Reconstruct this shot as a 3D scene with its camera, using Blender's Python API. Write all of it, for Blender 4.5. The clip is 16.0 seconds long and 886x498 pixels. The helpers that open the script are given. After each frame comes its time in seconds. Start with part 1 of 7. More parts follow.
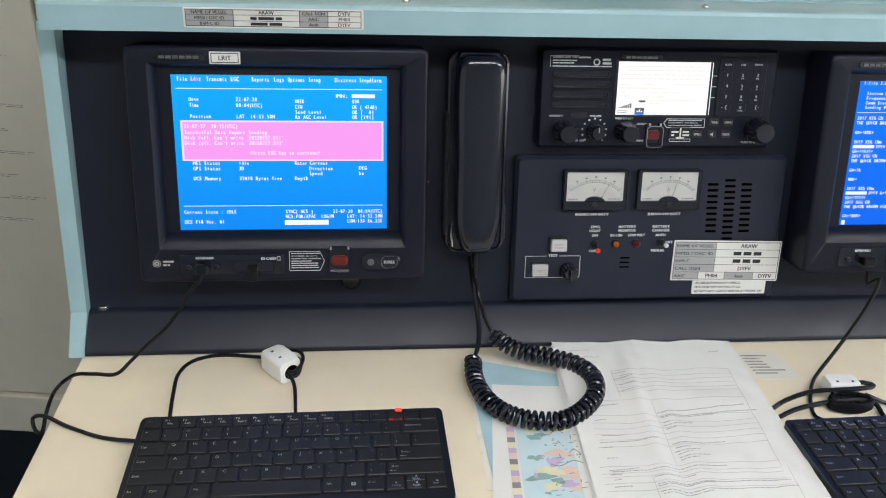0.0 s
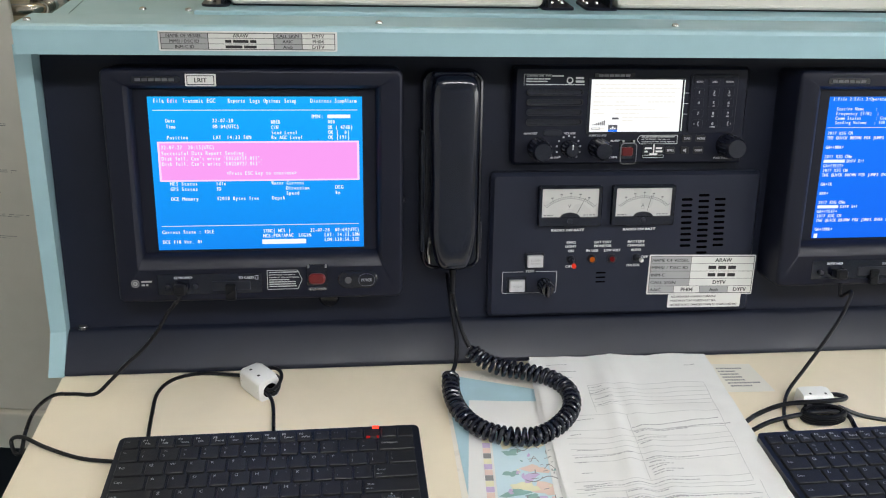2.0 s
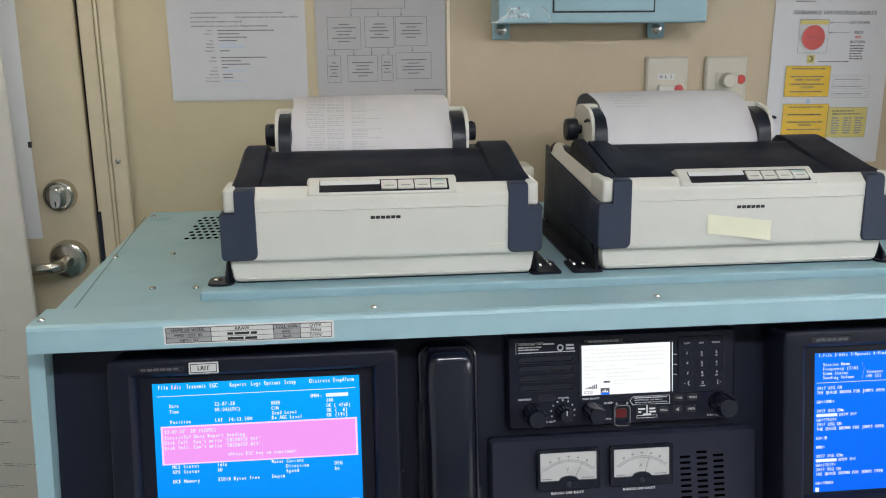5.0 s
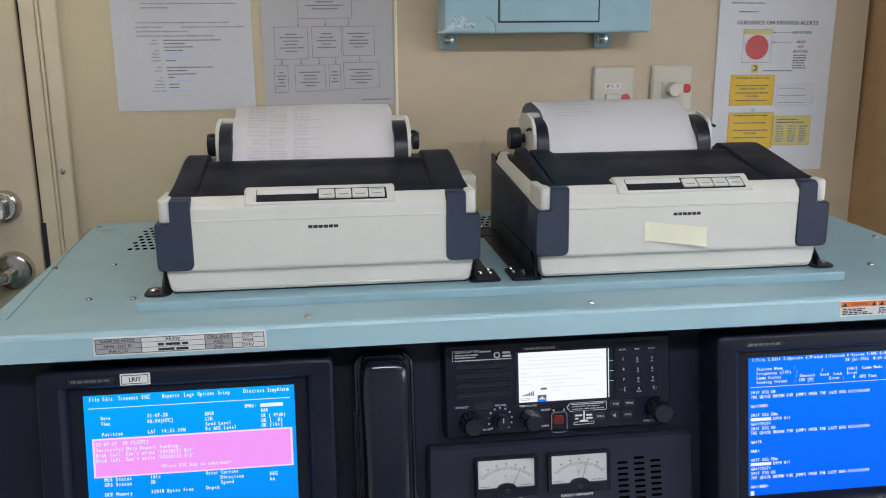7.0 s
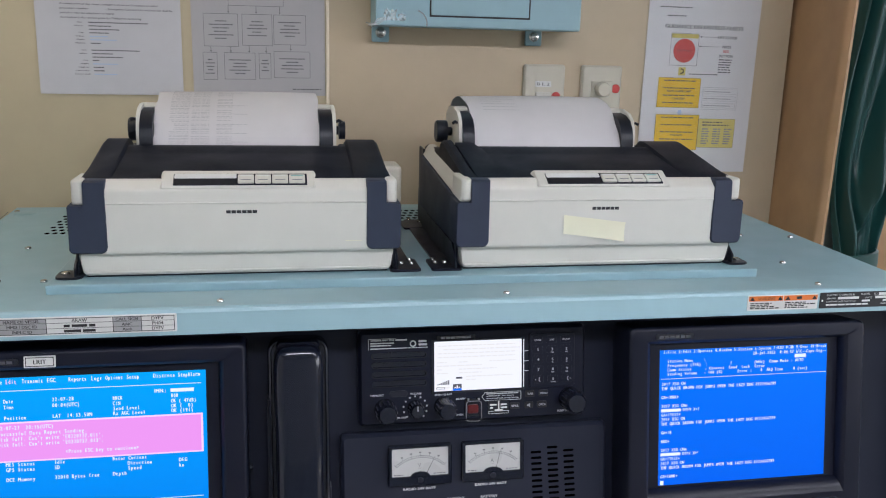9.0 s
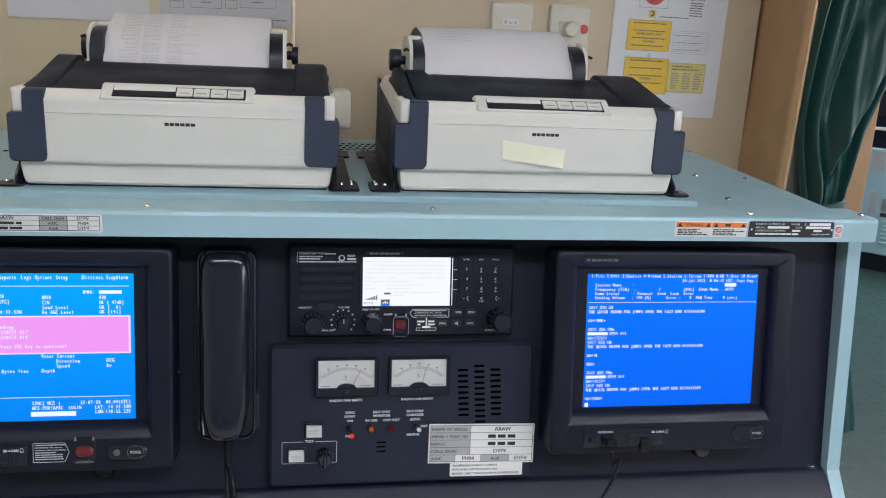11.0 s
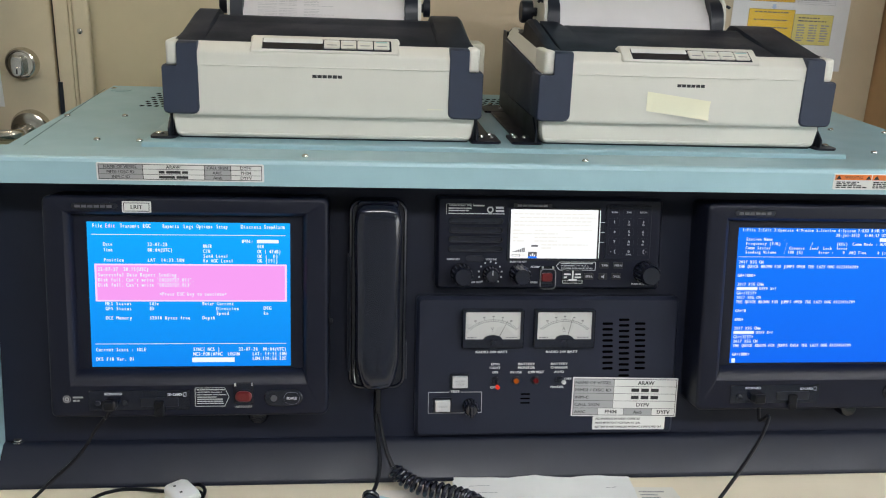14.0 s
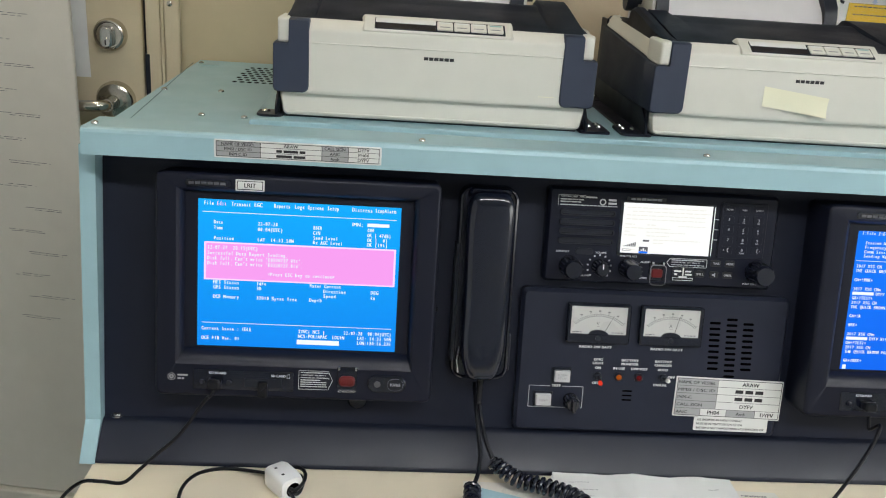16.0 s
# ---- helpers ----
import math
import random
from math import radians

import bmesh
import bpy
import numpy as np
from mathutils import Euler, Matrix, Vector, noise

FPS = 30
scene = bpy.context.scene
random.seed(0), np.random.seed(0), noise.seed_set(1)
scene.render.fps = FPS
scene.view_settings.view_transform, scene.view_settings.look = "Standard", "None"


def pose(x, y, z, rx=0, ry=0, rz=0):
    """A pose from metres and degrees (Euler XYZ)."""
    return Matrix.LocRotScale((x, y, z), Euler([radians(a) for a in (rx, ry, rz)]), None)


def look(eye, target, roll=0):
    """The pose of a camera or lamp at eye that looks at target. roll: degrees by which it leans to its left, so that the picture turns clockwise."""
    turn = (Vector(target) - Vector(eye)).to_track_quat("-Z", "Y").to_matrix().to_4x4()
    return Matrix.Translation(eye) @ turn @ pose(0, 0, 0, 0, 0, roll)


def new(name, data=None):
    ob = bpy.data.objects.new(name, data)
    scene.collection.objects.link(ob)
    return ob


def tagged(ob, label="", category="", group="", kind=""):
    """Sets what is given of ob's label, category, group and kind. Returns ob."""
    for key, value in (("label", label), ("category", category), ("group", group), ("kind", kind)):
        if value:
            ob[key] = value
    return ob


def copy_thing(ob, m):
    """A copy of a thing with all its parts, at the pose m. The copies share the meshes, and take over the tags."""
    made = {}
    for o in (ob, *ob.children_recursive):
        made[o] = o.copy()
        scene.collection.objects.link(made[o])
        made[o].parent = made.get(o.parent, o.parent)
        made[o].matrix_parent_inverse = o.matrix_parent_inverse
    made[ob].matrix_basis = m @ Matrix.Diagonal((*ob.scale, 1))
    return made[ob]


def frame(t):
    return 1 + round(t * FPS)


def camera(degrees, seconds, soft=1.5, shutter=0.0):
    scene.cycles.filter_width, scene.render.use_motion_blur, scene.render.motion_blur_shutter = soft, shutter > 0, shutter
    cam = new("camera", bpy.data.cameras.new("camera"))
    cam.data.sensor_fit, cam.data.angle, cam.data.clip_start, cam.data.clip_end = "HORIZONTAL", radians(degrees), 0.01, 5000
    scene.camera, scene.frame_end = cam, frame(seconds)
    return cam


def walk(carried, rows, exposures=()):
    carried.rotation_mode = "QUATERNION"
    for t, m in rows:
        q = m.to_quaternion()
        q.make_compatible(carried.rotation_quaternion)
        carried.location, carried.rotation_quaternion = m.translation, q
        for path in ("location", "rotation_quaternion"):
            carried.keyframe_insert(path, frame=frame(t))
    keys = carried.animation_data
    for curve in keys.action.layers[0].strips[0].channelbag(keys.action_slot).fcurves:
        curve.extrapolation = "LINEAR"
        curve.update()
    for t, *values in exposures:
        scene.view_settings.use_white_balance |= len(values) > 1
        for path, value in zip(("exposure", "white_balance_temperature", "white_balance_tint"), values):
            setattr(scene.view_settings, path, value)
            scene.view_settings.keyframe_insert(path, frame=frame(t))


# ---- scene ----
cam = camera(53.7, 16.0, 1.1)
PATH = [
    (0, (0.0890, 0.2230, 1.2538), (0.2420, 1.5669, 0.6054), 2.21),
    (0.5, (0.0860, 0.2258, 1.2524), (0.2435, 1.5692, 0.6039), 1.75),
    (1, (0.0860, 0.2261, 1.2543), (0.2419, 1.5671, 0.6004), 1.74),
    (1.5, (0.0910, 0.2230, 1.2538), (0.2500, 1.5652, 0.6033), 1.96),
    (2, (0.1050, 0.2182, 1.2678), (0.2700, 1.5659, 0.6302), 1.89),
    (2.5, (0.1020, 0.2232, 1.3035), (0.2580, 1.5845, 0.6931), 1.61),
    (3, (0.0950, 0.2219, 1.3321), (0.2518, 1.6161, 0.8014), 1.08),
    (3.5, (0.0930, 0.2213, 1.3525), (0.2497, 1.6410, 0.8944), 0.45),
    (4, (0.1000, 0.2293, 1.3704), (0.2486, 1.6612, 0.9490), 0.08),
    (4.2, (0.1050, 0.2290, 1.3745), (0.2490, 1.6676, 0.9748), -0.25),
    (6.3, (0.1510, 0.2208, 1.3738), (0.3055, 1.6705, 1.0210), -0.80),
    (6.5, (0.1540, 0.2206, 1.3729), (0.3213, 1.6689, 1.0202), -0.61),
    (7, (0.1660, 0.2186, 1.3732), (0.3558, 1.6654, 1.0254), -0.47),
    (7.5, (0.1770, 0.2201, 1.3760), (0.3945, 1.6634, 1.0303), -0.39),
    (8, (0.1880, 0.2196, 1.3730), (0.4249, 1.6605, 1.0300), -0.16),
    (8.5, (0.1940, 0.2150, 1.3697), (0.4408, 1.6548, 1.0292), 1.00),
    (9, (0.1960, 0.2083, 1.3597), (0.4749, 1.6416, 1.0165), 1.51),
    (9.5, (0.2530, 0.1793, 1.3504), (0.5358, 1.6098, 0.9984), 2.24),
    (10, (0.2820, 0.1721, 1.3252), (0.5467, 1.6031, 0.9618), 2.73),
    (12.5, (0.2920, 0.1551, 1.3027), (0.5133, 1.5739, 0.8691), 2.37),
    (13, (0.2660, 0.1642, 1.2961), (0.4753, 1.5831, 0.8571), 2.09),
    (13.5, (0.2280, 0.1671, 1.2956), (0.4141, 1.5871, 0.8496), 2.14),
    (14, (0.1930, 0.1760, 1.2941), (0.3393, 1.5970, 0.8365), 2.18),
    (14.5, (0.1570, 0.1900, 1.2928), (0.2897, 1.6080, 0.8221), 2.69),
    (15, (0.1340, 0.1941, 1.2931), (0.2532, 1.6109, 0.8151), 3.10),
    (15.5, (0.1160, 0.1910, 1.2927), (0.2225, 1.6072, 0.8101), 3.42),
    (16, (0.1050, 0.2007, 1.2900), (0.2093, 1.6156, 0.8030), 4.00),
]
walk(cam, [(t, look(e, g, r)) for t, e, g, r in PATH], [(0, 0.03, 6770, 8.5), (2, 0.03, 6800, 8.5), (4, 0.0, 6640, 9), (6.5, -0.04, 6320, 12), (8, -0.09, 6290, 14.5), (9.5, -0.10, 6240, 14.5), (12.5, -0.04, 6500, 11), (14, 0.0, 6720, 8), (16, 0.0, 6800, 7)])

# ---- light: bridge daylight through the window band, ceiling lamps, and an added door light ----
world = bpy.data.worlds.new("sky")
scene.world = world
world.use_nodes = True
sky = world.node_tree.nodes.new("ShaderNodeTexSky")
sky.sky_type, sky.sun_disc = "NISHITA", False
sky.sun_elevation, sky.sun_rotation = radians(48), radians(70)
world.node_tree.links.new(sky.outputs[0], world.node_tree.nodes["Background"].inputs[0])
world.node_tree.nodes["Background"].inputs[1].default_value = 0.12
sun = new("sun", bpy.data.lights.new("sun", "SUN"))
sun.data.energy, sun.data.angle, sun.data.color = 1.0, radians(8), (1.0, 0.95, 0.87)
sun.matrix_world = look((6, -3, 6), (0, 0, 0))
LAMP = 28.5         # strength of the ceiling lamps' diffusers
DOORFILL = 25.0      # strength of the added, unseen warm light over the door
WINDOW = 11.5       # watts of skylight through the window band
scene.view_settings.exposure = 0.0


# ---- materials ----
def material(name, colour, rough=0.5, metal=0.0, vary=0.06, scale=30.0, bump=0.0, bump_scale=400.0, stain=0.0, emit=0.0, coat=0.0, sheen=0.0, trans=0.0, spec=0.5):
    """A procedural surface: fine grain and large soft stains in the colour, bump and gloss."""
    m = bpy.data.materials.new(name)
    m.use_nodes = True
    nt = m.node_tree
    b = nt.nodes["Principled BSDF"]
    b.inputs["Metallic"].default_value = metal
    b.inputs["Coat Weight"].default_value = coat
    b.inputs["Sheen Weight"].default_value = sheen
    b.inputs["Transmission Weight"].default_value = trans
    co = nt.nodes.new("ShaderNodeTexCoord").outputs["Object"]
    b.inputs["Specular IOR Level"].default_value = spec

    def noise_tex(sc, detail=4.0):
        n = nt.nodes.new("ShaderNodeTexNoise")
        n.inputs["Scale"].default_value, n.inputs["Detail"].default_value = sc, detail
        nt.links.new(co, n.inputs["Vector"])
        return n.outputs["Fac"]

    def ramp(fac, lo, hi, a=0.3, z=0.7):
        r = nt.nodes.new("ShaderNodeMapRange")
        r.inputs["From Min"].default_value, r.inputs["From Max"].default_value = a, z
        r.inputs["To Min"].default_value, r.inputs["To Max"].default_value = lo, hi
        nt.links.new(fac, r.inputs["Value"])
        return r.outputs["Result"]

    hsv = nt.nodes.new("ShaderNodeHueSaturation")
    hsv.inputs["Color"].default_value = (*colour, 1)
    mul = nt.nodes.new("ShaderNodeMath")
    mul.operation = "MULTIPLY"
    nt.links.new(ramp(noise_tex(scale), 1 - vary, 1 + vary), mul.inputs[0])
    nt.links.new(ramp(noise_tex(3.0, 3.0), 1 - stain, 1 + stain * 0.5), mul.inputs[1])
    nt.links.new(mul.outputs[0], hsv.inputs["Value"])
    nt.links.new(hsv.outputs[0], b.inputs["Base Color"])
    nt.links.new(ramp(noise_tex(scale * 0.6), max(rough - 0.06, 0.02), min(rough + 0.08, 1)), b.inputs["Roughness"])
    if bump:
        bp = nt.nodes.new("ShaderNodeBump")
        bp.inputs["Strength"].default_value, bp.inputs["Distance"].default_value = bump, 0.001
        nt.links.new(noise_tex(bump_scale, 2.0), bp.inputs["Height"])
        nt.links.new(bp.outputs[0], b.inputs["Normal"])
    if emit:
        b.inputs["Emission Color"].default_value = (*colour, 1)
        b.inputs["Emission Strength"].default_value = emit
    return m


TEAL = material("teal_paint", (0.31, 0.475, 0.53), 0.42, vary=0.03, bump=0.10, bump_scale=900, stain=0.06)
NAVY = material("dark_navy_paint", (0.0080, 0.0108, 0.0235), 0.50, vary=0.08, bump=0.14, bump_scale=1200, stain=0.1, spec=0.27)
EDGED = material("dark_navy_gloss_paint", (0.0085, 0.0112, 0.0235), 0.42, vary=0.08, bump=0.08, bump_scale=1200, stain=0.1, spec=0.38)
CASE = material("dark_grey_casing", (0.0074, 0.0090, 0.0190), 0.36, vary=0.08, bump=0.10, bump_scale=1500, stain=0.08, spec=0.24)
UNIT = material("charcoal_unit_paint", (0.0112, 0.0142, 0.0280), 0.45, vary=0.06, bump=0.15, bump_scale=1400, stain=0.06, spec=0.30)
BLACK = material("black_plastic", (0.0080, 0.0104, 0.0185), 0.36, vary=0.1, bump=0.15, spec=0.4)
GLOSS = material("glossy_black_plastic", (0.0070, 0.0090, 0.0185), 0.17, vary=0.1, coat=0.2)
RUBBER = material("black_cable_rubber", (0.0050, 0.0056, 0.0085), 0.30, vary=0.15, spec=0.28)
KEYCAP = material("black_keycap", (0.0145, 0.0155, 0.0185), 0.40, vary=0.12, bump=0.2, bump_scale=1500, spec=0.35)
CREAM = material("cream_laminate", (0.84, 0.745, 0.585), 0.38, vary=0.02, bump=0.12, bump_scale=500, stain=0.04)
WALLP = material("beige_wall_panel", (0.556, 0.470, 0.312), 0.5, vary=0.02, bump=0.08, bump_scale=300, stain=0.05)
WALLTAN = material("tan_wall_panel", (0.568, 0.458, 0.316), 0.5, vary=0.02, bump=0.08, bump_scale=300, stain=0.05)
DOORP = material("cream_door_paint", (0.64, 0.55, 0.39), 0.45, vary=0.03, bump=0.2, bump_scale=250, stain=0.06)
PLASTIC = material("warm_white_plastic", (0.67, 0.648, 0.585), 0.45, vary=0.02, bump=0.2, bump_scale=1400, stain=0.03)
SLATE = material("slate_blue_plastic", (0.024, 0.033, 0.062), 0.5, vary=0.06, bump=0.3, bump_scale=1300, stain=0.06)
LID = material("smoked_dark_plastic", (0.0075, 0.0098, 0.0195), 0.46, vary=0.1, bump=0.2, bump_scale=900, stain=0.15, spec=0.15)
PAPER = material("white_paper", (0.79, 0.79, 0.785), 0.75, vary=0.015, bump=0.15, bump_scale=120, stain=0.02)
NOTICEPAPER = material("thin_notice_paper", (0.57, 0.56, 0.58), 0.7, vary=0.02, bump=0.15, bump_scale=120, stain=0.03)
POSTERPAPER = material("laminated_poster_paper", (0.68, 0.67, 0.68), 0.5, vary=0.02, bump=0.03, bump_scale=60, stain=0.03)
JOINT = material("dark_teal_joint", (0.075, 0.115, 0.13), 0.7)
POSTERINK = material("dark_poster_ink", (0.10, 0.10, 0.11), 0.6)
ROLLPAPER = material("printer_paper", (0.62, 0.60, 0.61), 0.75, vary=0.02, bump=0.1, bump_scale=120, stain=0.03)
MASK = material("black_screen_border", (0.0072, 0.0086, 0.0180), 0.4, spec=0.22)
GREYPAPER = material("grey_paper", (0.45, 0.437, 0.445), 0.7, vary=0.02, bump=0.15, bump_scale=120, stain=0.03)
FOLDER = material("translucent_folder_film", (0.82, 0.77, 0.70), 0.3, vary=0.02)
LABEL = material("white_label", (0.70, 0.70, 0.68), 0.45, vary=0.02)
LABELGREY = material("grey_label_cell", (0.36, 0.36, 0.37), 0.5, vary=0.03)
INK = material("black_ink", (0.02, 0.02, 0.022), 0.6)
KEYPRINT = material("pale_grey_key_print", (0.56, 0.57, 0.59), 0.55)
NOTEPAPER = material("pale_blue_grey_note_paper", (0.77, 0.74, 0.67), 0.35, vary=0.02)
MAPBLUE2 = material("map_pale_sea", (0.60, 0.75, 0.82), 0.6, vary=0.04)
# flat black that paints the darkness inside holes and slots
HOLE = material("dark_hole", (0.0015, 0.0015, 0.002), 1.0, spec=0.0)
GREYINK = material("faded_grey_ink", (0.27, 0.27, 0.28), 0.7)
PALEINK = material("pale_print", (0.52, 0.52, 0.53), 0.7)
BLUEINK = material("pale_blue_print", (0.42, 0.52, 0.70), 0.7)
PRINT = material("white_print", (0.68, 0.68, 0.67), 0.5)
FADEDMARK = material("worn_dark_grey_print", (0.075, 0.077, 0.085), 0.5)
DIMPRINT = material("dim_grey_print", (0.20, 0.20, 0.21), 0.5)
STEEL = material("bright_steel", (0.62, 0.62, 0.60), 0.22, metal=1.0, vary=0.04)
CHROME = material("worn_chrome", (0.58, 0.55, 0.50), 0.18, metal=1.0, vary=0.08, scale=90)
WOOD = material("varnished_wood", (0.46, 0.27, 0.135), 0.42, vary=0.10, scale=14, bump=0.2, bump_scale=200, stain=0.12)
CURTAIN = material("green_curtain_cloth", (0.008, 0.060, 0.056), 0.40, vary=0.06, scale=25, sheen=0.08)
LINING = material("pale_curtain_lining", (0.15, 0.19, 0.19), 0.8, vary=0.06, scale=200)
FLOOR = material("green_deck_covering", (0.035, 0.075, 0.07), 0.38, vary=0.1, scale=60, stain=0.2)
CEIL = material("white_ceiling_panel", (0.72, 0.72, 0.69), 0.6, vary=0.02, stain=0.03)
BOARD = material("pale_grey_board", (0.64, 0.605, 0.55), 0.5, vary=0.02, stain=0.06, bump=0.1)
YELLOW = material("yellow_print", (0.80, 0.50, 0.03), 0.55, vary=0.04)
PALEYELLOW = material("pale_yellow_print", (0.66, 0.55, 0.16), 0.55, vary=0.04)
NOTE = material("yellow_sticky_note", (0.78, 0.75, 0.57), 0.65, vary=0.02, bump=0.1)
REDPRINT = material("red_print", (0.60, 0.07, 0.06), 0.5, vary=0.05)
ORANGE = material("orange_label", (0.78, 0.20, 0.04), 0.5, vary=0.03)
RED = material("red_button_plastic", (0.11, 0.010, 0.012), 0.3, vary=0.05)
PUSHCAP = material("frosted_button_plastic", (0.52, 0.52, 0.53), 0.35, vary=0.04)
ADAPTERWHITE = material("white_moulded_plastic", (0.80, 0.80, 0.79), 0.4, vary=0.02)
FAINTINK = material("faint_print_ink", (0.40, 0.40, 0.42), 0.7)
NOTICEINK = material("grey_notice_ink", (0.15, 0.15, 0.16), 0.7)
IVORY = material("ivory_switch_plastic", (0.62, 0.58, 0.48), 0.4, vary=0.02)
METERFACE = material("white_meter_face", (0.50, 0.50, 0.49), 0.3, vary=0.01, coat=0.3)
CLEAR = material("clear_plastic", (0.75, 0.75, 0.78), 0.08, trans=0.9, vary=0.0)
MAPBLUE = material("map_sea_blue", (0.42, 0.62, 0.70), 0.6, vary=0.05)
MAPPINK = material("map_pink_land", (0.80, 0.62, 0.56), 0.6, vary=0.06)
MAPGREEN = material("map_green_land", (0.27, 0.45, 0.44), 0.6, vary=0.06)
MAPYELLOW = material("map_yellow_land", (0.80, 0.77, 0.56), 0.6, vary=0.06)
MAPVIOLET = material("map_violet_land", (0.58, 0.46, 0.68), 0.6, vary=0.06)
DARKSCREEN = material("dark_instrument_glass", (0.012, 0.012, 0.02), 0.12, coat=0.6)


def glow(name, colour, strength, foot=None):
    """A surface that gives off light; foot: its colour at the screen's lower end, viewing-angle fade painted in."""
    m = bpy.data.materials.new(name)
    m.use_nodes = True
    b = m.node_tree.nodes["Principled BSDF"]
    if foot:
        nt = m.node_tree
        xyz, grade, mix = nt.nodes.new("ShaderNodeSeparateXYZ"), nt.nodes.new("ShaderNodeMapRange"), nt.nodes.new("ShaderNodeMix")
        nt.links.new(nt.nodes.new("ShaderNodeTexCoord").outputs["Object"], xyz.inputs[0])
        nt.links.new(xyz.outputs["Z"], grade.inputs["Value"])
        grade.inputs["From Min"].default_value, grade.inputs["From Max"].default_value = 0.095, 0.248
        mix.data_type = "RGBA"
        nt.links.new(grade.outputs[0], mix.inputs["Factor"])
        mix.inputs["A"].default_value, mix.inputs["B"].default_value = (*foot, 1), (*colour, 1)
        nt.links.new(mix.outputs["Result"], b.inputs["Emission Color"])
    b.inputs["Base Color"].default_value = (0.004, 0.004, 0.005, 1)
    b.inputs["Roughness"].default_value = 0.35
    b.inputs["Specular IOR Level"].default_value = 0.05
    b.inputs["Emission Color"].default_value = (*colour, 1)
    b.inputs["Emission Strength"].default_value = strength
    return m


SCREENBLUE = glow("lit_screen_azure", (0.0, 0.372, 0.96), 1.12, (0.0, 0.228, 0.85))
SCREENROYAL = glow("lit_screen_royal_blue", (0.0, 0.170, 0.92), 1.15, (0.0, 0.125, 0.84))
SCREENPINK = glow("lit_screen_pink", (0.80, 0.30, 0.80), 1.18)
SCREENLILAC = glow("lit_screen_lilac", (0.92, 0.62, 0.96), 1.18)
SCREENWHITE = glow("lit_screen_white", (0.95, 0.97, 1.0), 1.05)
SCREENTEXT = glow("lit_screen_text", (0.78, 0.90, 1.0), 1.12)
SCREENGREY = glow("lit_screen_grey_text", (0.80, 0.79, 0.77), 1.12)
SCREENDARK = glow("lit_screen_dark_text", (0.10, 0.10, 0.12), 1.12)
LEDRED = glow("lit_red_led", (1.0, 0.04, 0.02), 3.0)
LEDDIM = glow("dim_red_led", (0.9, 0.02, 0.02), 0.45)
LEDTIP = glow("glowing_red_toggle_tip", (1.0, 0.06, 0.03), 0.7)
LEDORANGE = glow("lit_orange_lamp", (1.0, 0.22, 0.02), 0.30)
LEDDULL = glow("dull_red_lamp", (0.35, 0.015, 0.02), 0.25)
WARMFILL = glow("warm_lamp_diffuser", (1.0, 0.90, 0.70), DOORFILL)
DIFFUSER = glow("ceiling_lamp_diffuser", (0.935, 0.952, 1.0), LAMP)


# ---- builders ----
FINE = {"print", "lettering", "vent_holes", "ruling", "map_print", "scale", "grip", "grey_print", "screen_text", "message_text", "display_text", "blue_print", "white_lettering", "blue_lettering", "notice", "mark", "corner_lettering", "orange_heads", "yellow_boxes", "pale_boxes", "red_button_picture", "display_symbols", "function_key_print", "approval_mark"}


def part(name, bm, mat, parent=None, label="", smooth=False, m=None):
    me = bpy.data.meshes.new(name)
    bmesh.ops.recalc_face_normals(bm, faces=bm.faces[:])
    bm.to_mesh(me)
    bm.free()
    for mm in (mat if isinstance(mat, (list, tuple)) else [mat]):
        me.materials.append(mm)
    if smooth:
        for p in me.polygons:
            p.use_smooth = True
        me.set_sharp_from_angle(angle=radians(38))
    ob = new(name, me)
    if parent is not None:
        ob.parent = parent
    if m is not None:
        ob.matrix_basis = m
    if label:
        ob["label"] = label
    if name in FINE:
        ob["kind"] = "stuff"
    return ob


def thing(name, label, category, m=None, group="", kind=""):
    ob = new(name)
    ob.empty_display_size = 0.05
    if m is not None:
        ob.matrix_basis = m
    return tagged(ob, label, category, group, kind)


def B():
    return bmesh.new()


def box(bm, x0, x1, y0, y1, z0, z1, bevel=0.0, seg=2):
    r = bmesh.ops.create_cube(bm, size=1, matrix=Matrix.Translation(((x0 + x1) / 2, (y0 + y1) / 2, (z0 + z1) / 2)) @ Matrix.Diagonal((abs(x1 - x0), abs(y1 - y0), abs(z1 - z0), 1)))
    if bevel:
        es = {e for v in r["verts"] for e in v.link_edges}
        bmesh.ops.bevel(bm, geom=list(es), offset=bevel, segments=seg, affect="EDGES", profile=0.5)
    return bm


def rrect(x0, x1, z0, z1, r, n=4):
    r = min(r, abs(x1 - x0) / 2 - 1e-6, abs(z1 - z0) / 2 - 1e-6)
    pts = []
    for cx, cz, a in ((x1 - r, z1 - r, 0), (x0 + r, z1 - r, 90), (x0 + r, z0 + r, 180), (x1 - r, z0 + r, 270)):
        for i in range(n + 1):
            t = radians(a + 90 * i / n)
            pts.append((cx + r * math.cos(t), cz + r * math.sin(t)))
    return pts


def bridge(bm, loops, cap0=True, cap1=True):
    ls = [[bm.verts.new(p) for p in lp] for lp in loops]
    n = len(ls[0])
    for a, b in zip(ls, ls[1:]):
        for i in range(n):
            bm.faces.new((a[i], a[(i + 1) % n], b[(i + 1) % n], b[i]))
    if cap0:
        bm.faces.new(ls[0][::-1])
    if cap1:
        bm.faces.new(ls[-1])
    return bm


def loft(bm, secs, cap0=True, cap1=True, n=4):
    """Rounded rectangles (x0, x1, z0, z1, r, y), joined one after another along y."""
    return bridge(bm, [[(x, s[5], z) for x, z in rrect(*s[:5], n)] for s in secs], cap0, cap1)


